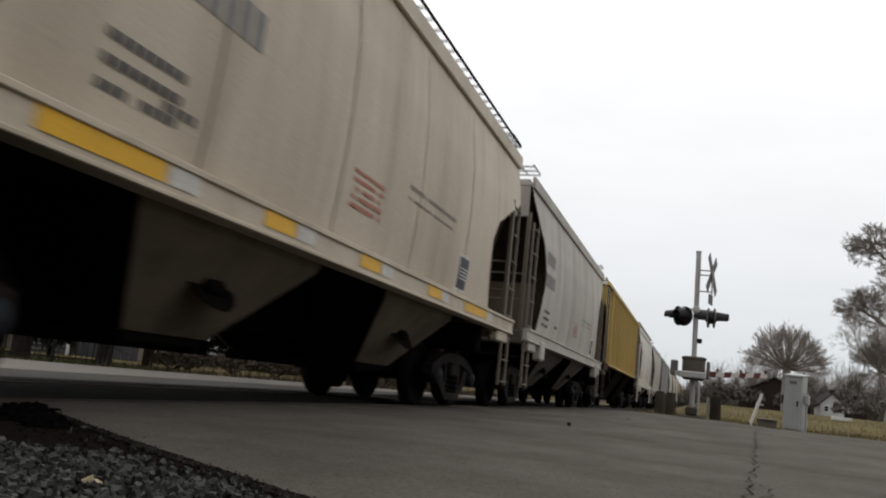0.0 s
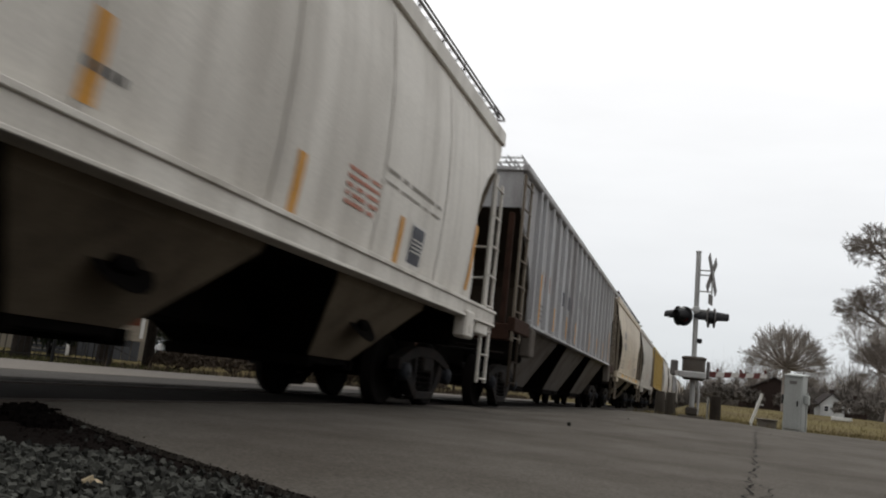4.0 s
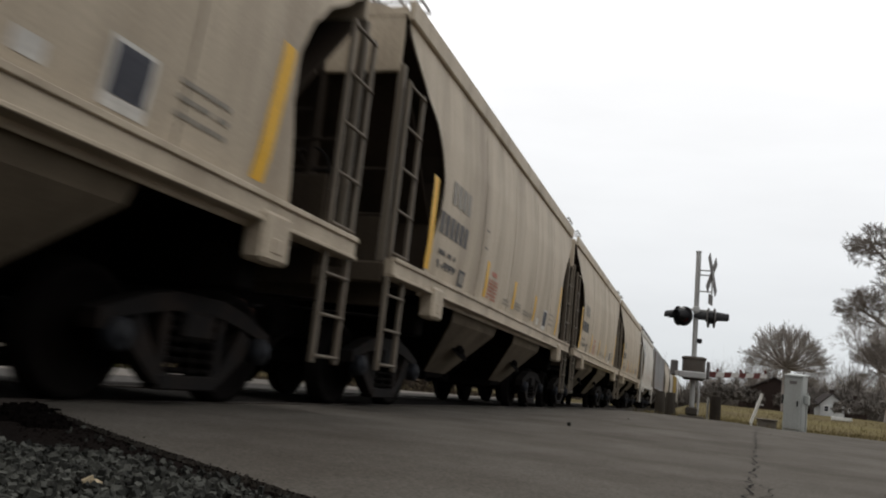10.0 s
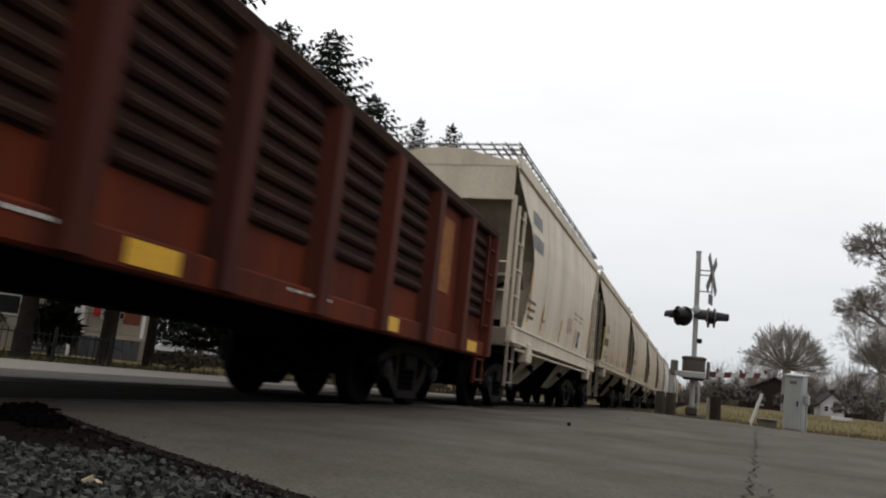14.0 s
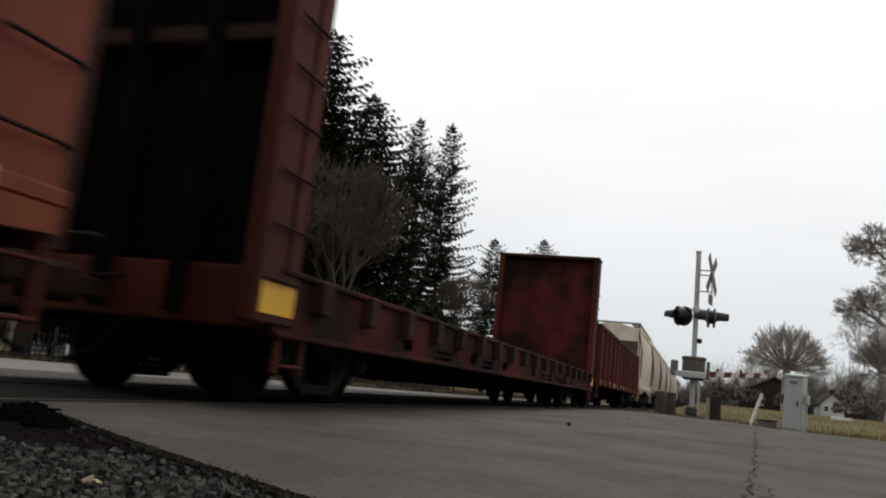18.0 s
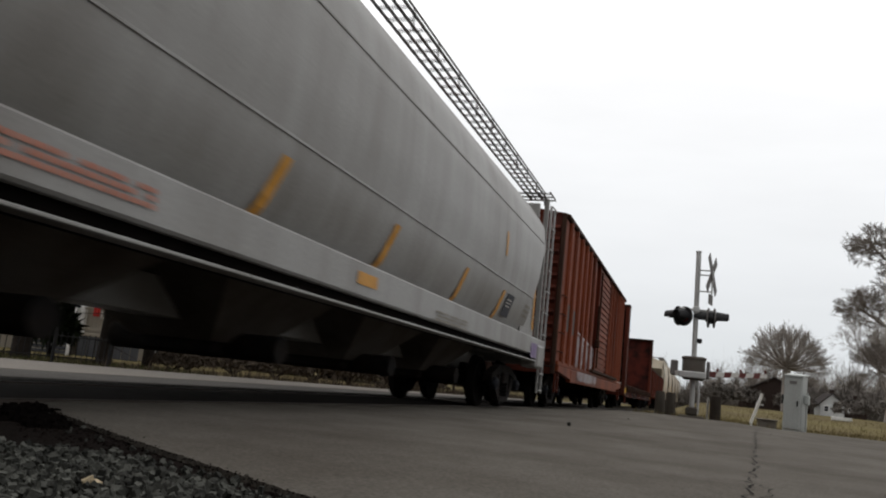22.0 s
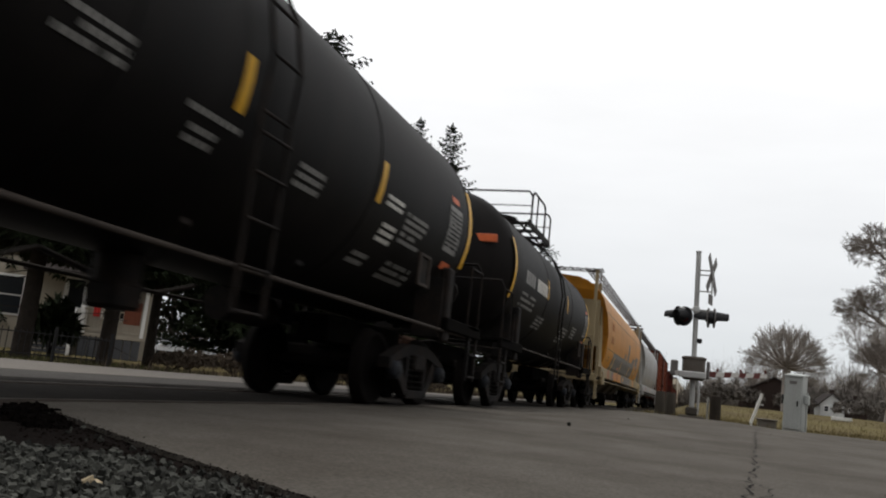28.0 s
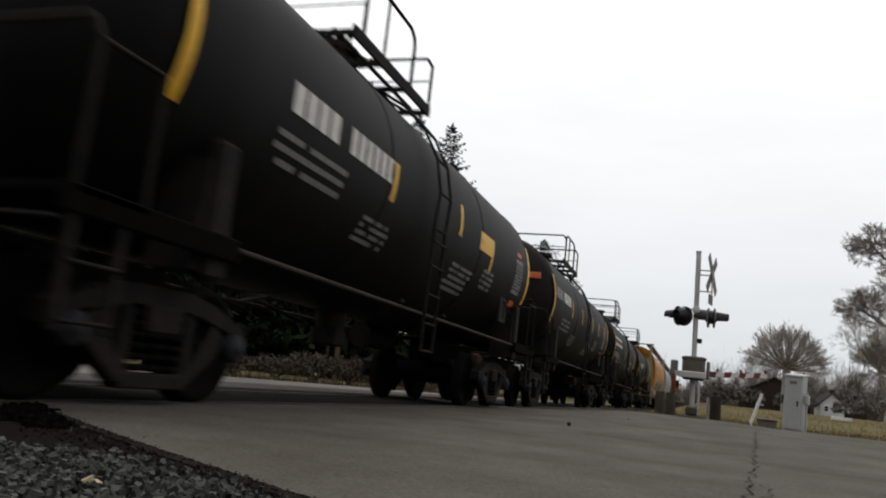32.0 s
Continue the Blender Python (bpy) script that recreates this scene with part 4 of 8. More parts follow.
        decal(car, "placard", lambda z: 1.43, 8.50, 8.60, 2.16, 2.26, PLACARD, "small red placard", steps=1)
        for y in (7.85, 8.32):
            part("sill_hole", Shape().rod((1.598, y, 1.26), (1.606, y, 1.26), 0.13, 18), OCHRE, car, "round ochre plate in the sill")
        decal(car, "dark_patch", lambda z: 1.645, 8.62, 8.98, 1.06, 1.28, INK, "dark painted patch on the bolster", steps=1)
        for y in (7.86,):
            decal(car, "reflector_stripe", lambda z: 1.44, y, y + 0.14, 1.46, 2.3, YELLOW, "yellow reflector stripe", 0.05)
    else:
        decal(car, "placard", fx, 4.2, 4.3, 2.5, 2.9, AMBER, lift=0.009)
        decal(car, "route_card", lambda z: 1.43, 7.1, 7.5, 2.0, 2.5, WHITEINK, "white route card", steps=1)
        decal(car, "route_card", lambda z: 1.43, 6.75, 6.9, 1.95, 2.2, YELLOW, "yellow route card", steps=1)
        decal(car, "graffiti", lambda z: 1.606, 6.9, 7.6, 1.02, 1.3, PURPLE, "purple graffiti scrawl", steps=1)
        decal(car, "reflector_stripe", lambda z: 1.43, 7.62, 7.76, 1.6, 2.6, AMBER, "orange reflector stripe", steps=1)
    roof_walk(car, hb, H + 0.13, PATCHDARK, True, True, 0.92, 1.30)
    couplers(car, half, 0.86, sill_paint)
    for e in (-1, 1):
        truck(car, e * (half - 2.3))
    return car

def gondola(L):
    car = root("gondola_car", "rusty red steel gondola car with corrugated side panels", "gondola", "cars of the train")
    half = L / 2
    hb = half - 0.62
    for s in (-1, 1):
        g = Shape().box(min(s * 1.47, s * 1.52), max(s * 1.47, s * 1.52), -hb, hb, 0.95, 2.7, 0.01)
        part("side_wall", g, LOWRED, car)
        g = Shape().box(min(s * 1.42, s * 1.64), max(s * 1.42, s * 1.64), -hb, hb, 2.62, 2.77, 0.03)
        part("top_rail", g, RUST, car)
        g = Shape().box(min(s * 1.44, s * 1.60), max(s * 1.44, s * 1.60), -hb, hb, 0.80, 1.02, 0.02)
        part("side_sill", g, LOWRED, car)
        n = 13
        for k in range(n):
            y = -(hb - 0.12) + 2 * (hb - 0.12) * k / (n - 1)
            g = Shape().loft([[(s * 1.5, y - 0.20, z), (s * 1.66, y - 0.09, z), (s * 1.66, y + 0.09, z), (s * 1.5, y + 0.20, z)] for z in (0.82, 2.64)])
            part("side_post", g, OXIDE, car)
        for k in range(n - 1):
            y = -(hb - 0.12) + 2 * (hb - 0.12) * (k + 0.5) / (n - 1)
            if k in (1, 10):
                continue
            w = (hb - 0.12) / (n - 1) - 0.20
            part("corrugated_panel", Shape().box(min(s * 1.515, s * 1.53), max(s * 1.515, s * 1.53), y - w, y + w, 1.36, 2.62, 0.004), CORRUGATED, car)
            for j in range(7):
                z = 1.42 + 0.172 * j
                rib = [(-0.052, 0.0), (-0.040, 0.040), (-0.012, 0.062), (0.016, 0.062), (0.040, 0.040), (0.052, 0.0)]
                g = Shape().loft([[(s * (1.528 + d * t), y + u * w, z + dz) for dz, d in rib] for u, t in ((-1.0, 0.1), (-0.88, 1.0), (0.88, 1.0), (1.0, 0.1))])
                part("panel_rib", g, CORRUGATED, car)
        for e in (-1, 1):
            ladder(car, s * 1.6, e * (hb - 0.08), e * (hb - 0.52), 1.2, 2.6, 0.38, OXIDE)
            ladder(car, s * 1.55, e * (hb - 0.08), e * (hb - 0.5), 0.4, 0.85, 0.3, OXIDE, "sill_step")
    for e in (-1, 1):
        g = Shape().box(-1.5, 1.5, min(e * (hb - 0.06), e * hb), max(e * (hb - 0.06), e * hb), 0.85, 2.75, 0.01)
        wall = part("end_wall", g, OXIDE, car)
        for j in range(6):
            part("end_rib", Shape().box(-1.48, 1.48, min(e * (hb - 0.004), e * (hb + 0.08)), max(e * (hb - 0.004), e * (hb + 0.08)), 1.1 + 0.27 * j, 1.23 + 0.27 * j, 0.03), OXIDE, wall)
        g = Shape().box(-1.4, 1.4, e * (half - 2.6) - 0.14, e * (half - 2.6) + 0.14, 0.80, 0.98, 0.03)
        part("body_bolster", g, GRIME_SHADE, car)
    g = Shape().box(-1.46, 1.46, -hb + 0.05, hb - 0.05, 1.0, 1.08, 0.01)
    part("floor", g, RUST, car)
    side = lambda z: 1.63
    for y in (4.55, 7.75, 0.7, -3.1, -6.9):
        decal(car, "reflector_stripe", lambda z: 1.602, y - 0.28, y + 0.22, 0.84, 0.99, YELLOW, "yellow reflector strip", steps=1)
    decal(car, "data_panel", lambda z: 1.53, 5.62, 6.08, 1.06, 1.36, WHITEINK, "white and yellow data panel", steps=1)
    decal(car, "data_panel_field", lambda z: 1.53, 5.68, 5.86, 1.1, 1.3, PANELINK, lift=0.01, steps=1)
    decal(car, "route_card", lambda z: 1.53, -2.2, -2.0, 1.2, 1.45, WHITEINK, "white paper card", steps=1)
    for y in (2.3, -0.8, -5.0):
        writing(car, lambda z: 1.605, y, 0.95, 12, 0.025, 0.05, 0.015, WHITEINK, 1, 1, 4)
    for a, b, c, d in ((5.6, 6.6, 1.5, 2.45), (-5.6, -4.9, 1.4, 2.2)):
        decal(car, "rust_bloom", lambda z: 1.524, a, b, c, d, RUSTSPOT, "orange rust bloom", steps=1)
    couplers(car, half)
    for e in (-1, 1):
        truck(car, e * (half - 2.6))
    return car

def bulkhead_flat(L):
    car = root("bulkhead_flatcar", "empty rusty red bulkhead flatcar with stake pockets", "flatcar", "cars of the train")
    half = L / 2
    hb = half - 0.72
    g = Shape()
    n = 60
    y = -hb + 0.02
    w = (2 * hb - 0.04) / n
    for k in range(n):
        g.box(-1.5, 1.5, y + w * k + 0.006, y + w * (k + 1) - 0.006, 1.06, 1.12, 0.006)
    part("deck", g, FLATRUST, car)
    for s in (-1, 1):
        g = Shape().box(min(s * 1.46, s * 1.56), max(s * 1.46, s * 1.56), -hb, hb, 0.60, 1.10, 0.015)
        g.box(min(s * 1.46, s * 1.62), max(s * 1.46, s * 1.62), -hb, hb, 0.575, 0.62, 0.01)
        g.box(min(s * 1.46, s * 1.60), max(s * 1.46, s * 1.60), -hb, hb, 1.07, 1.12, 0.01)
        part("side_sill", g, FLATRUST, car)
        for k in range(18):
            y = -hb + 0.7 + (2 * hb - 1.4) * k / 17
            g = Shape()
            for d in (-1, 1):
                g.box(min(s * 1.55, s * 1.66), max(s * 1.55, s * 1.66), y + d * 0.08 - 0.02, y + d * 0.08 + 0.02, 0.82, 1.10, 0.008)
            g.box(min(s * 1.63, s * 1.67), max(s * 1.63, s * 1.67), y - 0.1, y + 0.1, 0.82, 1.10, 0.01)
            part("stake_pocket", g, RUST, car)
        for k, yy in enumerate((-6.8, -4.0, -2.0, 0.55, 3.2, 5.6, 8.9)):
            decal(car, "reflector_stripe", lambda z: 1.562, yy, yy + 0.28, 0.68, 0.80, YELLOW if k % 2 else RUSTSPOT, "yellow reflector strip", steps=1)
        for yy in (-5.6, -3.3, 1.4, 2.2, 3.6, 4.4):
            writing(car, lambda z: 1.562, yy, 0.72, 8, 0.04, 0.06, 0.02, GREYINK, 3, 1.8, int(yy * 10))
    for e in (-1, 1):
        g = Shape()
        a, b = e * (hb - 0.10), e * (hb - 0.02)
        g.box(-1.58, 1.58, min(a, b), max(a, b), 1.1, 4.62, 0.015)
        head = part("bulkhead", g, FLATRUST, car, "tall rusty steel bulkhead")
        # near-black sheet: the shade between the bulkhead posts, put in as colour
        part("backing", Shape().box(-1.42, 1.42, min(e * (hb - 0.016), e * (hb + 0.012)), max(e * (hb - 0.016), e * (hb + 0.012)), 1.15, 4.5, 0.004), GRIME_SHADE, head)
        for x in (-0.75, 0.0, 0.75):
            g = Shape().box(x - 0.07, x + 0.07, min(e * (hb + 0.012), e * (hb + 0.22)), max(e * (hb + 0.012), e * (hb + 0.22)), 0.7, 4.56, 0.015)
            part("bulkhead_post", g, GRIME_SHADE, head)
        for s in (-1, 1):
            # deep side plate with rungs on its outer face
            g = Shape().box(min(s * 1.42, s * 1.58), max(s * 1.42, s * 1.58), min(e * (hb - 0.30), e * (hb + 0.34)), max(e * (hb - 0.30), e * (hb + 0.34)), 0.66, 4.58, 0.02)
            plate = part("side_plate", g, OXIDE, head)
            for z in (1.0, 1.42, 1.84, 2.26, 2.68, 3.1, 3.52):
                part("rung", Shape().rod((s * 1.62, e * (hb - 0.24), z), (s * 1.62, e * (hb + 0.26), z), 0.016, 6), RUST, plate)
        part("cross_brace", Shape().box(-1.42, 1.42, min(e * (hb + 0.02), e * (hb + 0.16)), max(e * (hb + 0.02), e * (hb + 0.16)), 2.95, 3.10, 0.02), RUST, head)
        decal(car, "reflector_stripe", lambda z: 1.582, e * (hb + 0.02) - 0.26, e * (hb + 0.02) + 0.26, 0.74, 0.98, YELLOW, "yellow reflector sheet", steps=1)
        g = Shape().box(-1.6, 1.6, min(e * (hb - 0.32), e * (hb + 0.36)), max(e * (hb - 0.32), e * (hb + 0.36)), 4.56, 4.66, 0.02)
        part("bulkhead_cap", g, RUST, head)
        g = Shape().box(-1.5, 1.5, min(e * hb, e * (hb + 0.12)), max(e * hb, e * (hb + 0.12)), 0.62, 1.1, 0.02)
        part("end_sill", g, OXIDE, car)
        for s in (-1, 1):
            ladder(car, s * 1.56, e * (hb - 0.1), e * (hb - 0.5), 0.3, 0.62, 0.26, OXIDE, "sill_step")
        g = Shape().box(-1.4, 1.4, e * (half - 2.6) - 0.14, e * (half - 2.6) + 0.14, 0.72, 0.95, 0.03)
        part("body_bolster", g, GRIME_SHADE, car)
    g = Shape()
    for x in (-0.5, 0.5):
        g.prism([(-hb + 1, 1.05), (-hb + 3.6, 0.95), (-hb + 4.6, 0.30), (hb - 4.6, 0.30), (hb - 3.6, 0.95), (hb - 1, 1.05)], x - 0.12, x + 0.12)
    part("centre_beam", g, GRIME_SHADE, car)
    couplers(car, half, 0.82)
    for e in (-1, 1):
        truck(car, e * (half - 2.6))
    return car

def boxcar(L):
    car = root("boxcar", "weathered red-brown boxcar with ribbed sides and graffiti", "boxcar", "cars of the train")
    half = L / 2
    hb = 7.95
    for s in (-1, 1):
        g = Shape().box(min(s * 1.44, s * 1.50), max(s * 1.44, s * 1.50), -hb, hb, 1.08, 4.6, 0.01)
        part("side_wall", g, BRICK, car)
        sill = part("side_sill", Shape().box(min(s * 1.45, s * 1.58), max(s * 1.45, s * 1.58), -6.0, 6.0, 0.70, 1.03, 0.015), BRICK, car)
        part("sill_flange", Shape().box(min(s * 1.42, s * 1.56), max(s * 1.42, s * 1.56), -hb, hb, 1.04, 1.14, 0.015), BRICK, sill)
        for e in (-1, 1):
            part("end_sill", Shape().prism([(e * 6.0, 0.78), (e * 6.0, 1.035), (e * 7.9, 1.035), (e * 7.9, 0.90)][::e], s * 1.45, s * 1.57), BRICK, sill)
        g = Shape().box(min(s * 1.40, s * 1.585), max(s * 1.40, s * 1.585), -hb, hb, 4.52, 4.64, 0.02)
        part("eave_rail", g, RUST, car)
        for y in (2.42, 3.32, 4.28, 5.3, 6.25, 7.15, -7.4, -6.45, -5.45, -4.5, -3.6, -2.65):
            yy = s * y
            g = Shape().prism([(yy - 0.11, 1.12), (yy + 0.11, 1.12), (yy + 0.055, 1.12)][:2] + [(yy + 0.11, 4.54), (yy - 0.11, 4.54)], s * 1.49, s * 1.555)
            g.prism([(yy - 0.06, 1.1), (yy + 0.06, 1.1), (yy + 0.06, 4.55), (yy - 0.06, 4.55)], s * 1.55, s * 1.585)
            part("side_rib", g, BRICK, car)
        # sliding door with pressed ribs
        ya, yb = (-1.55, 1.55) if s > 0 else (-1.55, 1.55)
        g = Shape().box(min(s * 1.50, s * 1.56), max(s * 1.50, s * 1.56), ya, yb, 1.22, 4.45, 0.02)
        door = part("sliding_door", g, BRICK, car)
        for j in range(17):
            z = 1.36 + 0.18 * j
            g = Shape().prism([(ya + 0.12, z - 0.05), (yb - 0.12, z - 0.05), (yb - 0.12, z), (yb - 0.16, z + 0.055), (ya + 0.16, z + 0.055), (ya + 0.12, z)], s * 1.55, s * 1.60)
            part("door_rib", g, BRICK, door)
        for y in (ya, yb):
            part("door_post", Shape().box(min(s * 1.50, s * 1.61), max(s * 1.50, s * 1.61), y - 0.06, y + 0.06, 1.16, 4.5, 0.015), OXIDE, car)
        g = Shape().box(min(s * 1.55, s * 1.66), max(s * 1.55, s * 1.66), -2.3, 5.2, 1.13, 1.22, 0.015).box(min(s * 1.55, s * 1.65), max(s * 1.55, s * 1.65), -2.3, 5.2, 4.46, 4.53, 0.015)
        part("door_track", g, RUST, car)
        g = Shape().rod((s * 1.63, s * -1.3, 1.3), (s * 1.63, s * -1.3, 4.3), 0.025, 8).rod((s * 1.63, s * -1.62, 1.9), (s * 1.63, s * -1.62, 3.2), 0.03, 8)
        g.box(min(s * 1.58, s * 1.72), max(s * 1.58, s * 1.72), s * -1.66 - 0.1, s * -1.66 + 0.1, 1.9, 2.15, 0.03)
        part("locking_rod", g, RUST, door)
        for e in (-1, 1):
            for z in (1.36, 1.80, 2.24, 2.68):
                a, b = e * (hb - 0.06), e * (hb - 0.56)
                part("grab_iron", Shape().pipe([(s * 1.50, a, z), (s * 1.57, a, z), (s * 1.57, b, z), (s * 1.50, b, z)], 0.014, 6), RUST, car)
            ladder(car, s * 1.50, e * (hb - 0.06), e * (hb - 0.46), 0.40, 0.85, 0.3, OXIDE, "sill_step")
    for e in (-1, 1):
        g = Shape().box(-1.46, 1.46, min(e * (hb - 0.06), e * hb), max(e * (hb - 0.06), e * hb), 0.82, 4.66, 0.01)
        wall = part("end_wall", g, OXIDE, car)
        part("corner_post", Shape().box(-1.5, -1.40, min(e * (hb - 0.02), e * (hb + 0.10)), max(e * (hb - 0.02), e * (hb + 0.10)), 0.82, 4.64, 0.02), RUST, wall)
        part("corner_post", Shape().box(1.40, 1.5, min(e * (hb - 0.02), e * (hb + 0.10)), max(e * (hb - 0.02), e * (hb + 0.10)), 0.82, 4.64, 0.02), RUST, wall)
        for j in range(12):
            z = 1.1 + 0.29 * j
            g = Shape().loft([[(x, e * (hb - 0.01 + d), z + dz) for dz, d in ((-0.09, 0), (0, 0.085), (0.09, 0))] for x in (-1.36, 1.36)])
            part("end_corrugation", g, OXIDE, wall)
        g = Shape().box(-1.4, 1.4, e * (half - 3.1) - 0.14, e * (half - 3.1) + 0.14, 0.80, 1.1, 0.03)
        part("body_bolster", g, GRIME_SHADE, car)
        end_ladder(car, e * (hb + 0.1), e * 0.9, e * 1.4, 0.9, 4.2, 0.44, OXIDE)
    g = Shape()
    prof = [(1.56, 4.58), (1.50, 4.66), (0.75, 4.76), (0, 4.82), (-0.75, 4.76), (-1.50, 4.66), (-1.56, 4.58)]
    g.loft([[(x, y, z) for x, z in prof] for y in (-hb, hb)])
    for k in range(15):
        y = -hb + 0.4 + (2 * hb - 0.8) * k / 14
        g.loft([[(x, y + d, z + (0.05 if abs(x) < 1.5 else 0.0)) for x, z in prof] for d in (-0.05, 0.05)])
    part("roof", g, OXIDE, car)
    g = Shape().box(-1.44, 1.44, -hb + 0.05, hb - 0.05, 1.0, 1.1, 0.01)
    for y in range(-6, 7, 2):
        g.box(-1.4, 1.4, y - 0.06, y + 0.06, 0.85, 1.0, 0.01)
    part("floor", g, GRIME_SHADE, car)
    flat = lambda z: 1.502
    for a, b, c, d in ((-7.25, -6.55, 1.92, 2.60), (-6.36, -5.60, 1.92, 2.56)):
        decal(car, "overpainted_patch", flat, a, b, c, d, PATCHDARK, "dark grey overpainted patch", steps=1)
    # ragged sprayed letters between the ribs and along the sill
    rnd = random.Random(77)
    g = Shape()
    for k in range(200):
        y = rnd.uniform(-5.15, -1.4)
        hi = 1.95 if y < -3 else 1.75
        z0 = rnd.uniform(1.12, hi - 0.25)
        z1 = min(hi, z0 + rnd.uniform(0.2, 0.7))
        w, sl = rnd.uniform(0.06, 0.28), rnd.uniform(-0.15, 0.15)
        x = 1.5065 + 0.00015 * k
        mid = (z0 + z1) / 2
        g.add([(x, y, z0), (x, y + w, z0 + rnd.uniform(-0.04, 0.04)), (x, y + w + sl * 0.5 + rnd.uniform(-0.04, 0.05), mid), (x, y + w + sl, z1), (x, y + sl, z1 + rnd.uniform(-0.05, 0.05)), (x, y + sl * 0.5 - rnd.uniform(-0.03, 0.05), mid)], [(0, 1, 2, 3, 4, 5)])
    tagged(part("graffiti", g, GRAFF, car, "pale sprayed graffiti, worn"), kind="stuff")
    g = Shape()
    for k in range(60):
        y, w = rnd.uniform(-5.3, -1.2), rnd.uniform(0.15, 0.5)
        z0 = rnd.uniform(0.76, 0.9)
        x = 1.583 + 0.0003 * k
        g.add([(x, y, z0), (x, y + w, z0 + rnd.uniform(-0.03, 0.03)), (x, y + w + rnd.uniform(-0.1, 0.1), 1.03), (x, y + rnd.uniform(-0.1, 0.1), 1.03)], [(0, 1, 2, 3)])
    tagged(part("graffiti", g, GRAFF, car, "pale sprayed graffiti, worn"), kind="stuff")
    # pale outline strokes of the sprayed letters
    def stroke(points, w, level):
        for (ya, za), (yb, zb) in zip(points, points[1:]):
            dy, dz = yb - ya, zb - za
            n = math.hypot(dy, dz) or 1.0
            ny, nz = -dz / n * w / 2, dy / n * w / 2
            x = 1.545 + 0.0004 * level
            out.add([(x, ya - ny, za - nz), (x, yb - ny, zb - nz), (x, yb + ny, zb + nz), (x, ya + ny, za + nz)], [(0, 1, 2, 3)])
    out = Shape()
    for k, y in enumerate((-5.25, -4.35, -3.45, -2.5)):
        top = 2.06 - 0.06 * k
        stroke([(y, 1.2), (y - 0.04, 1.75), (y + 0.08, top), (y + 0.74, top - 0.05), (y + 0.78, 1.5), (y + 0.7, 1.14)], 0.055, k)
        stroke([(y + 0.2, 1.85), (y + 0.42, 1.4), (y + 0.58, 1.82)] if k % 2 == 0 else [(y + 0.22, 1.25), (y + 0.25, 1.8), (y + 0.55, 1.78), (y + 0.52, 1.3), (y + 0.22, 1.25)], 0.05, k + 4)
    tagged(part("graffiti_outline", out, GRAFFLINE, car, "pale outline of sprayed letters"), kind="stuff")
    for a, b, c, d in ((1.75, 2.3, 1.16, 1.5), (2.55, 3.2, 1.15, 1.42), (1.9, 2.3, 1.5, 1.7)):
        decal(car, "rust_bloom", flat, a, b, c, d, RUSTSPOT, "orange rust bloom", 0.05, steps=1)
    decal(car, "paint_patch", flat, 4.55, 4.85, 1.3, 1.6, GREYINK, "", 0, steps=1)
    for y in (6.0, 6.6, 7.3):
        decal(car, "route_card", lambda z: 1.605, y, y + 0.12, 1.05, 1.14, WHITEINK, "", 0, steps=1)
    couplers(car, half)
    for e in (-1, 1):
        truck(car, e * (half - 3.1))
    return car

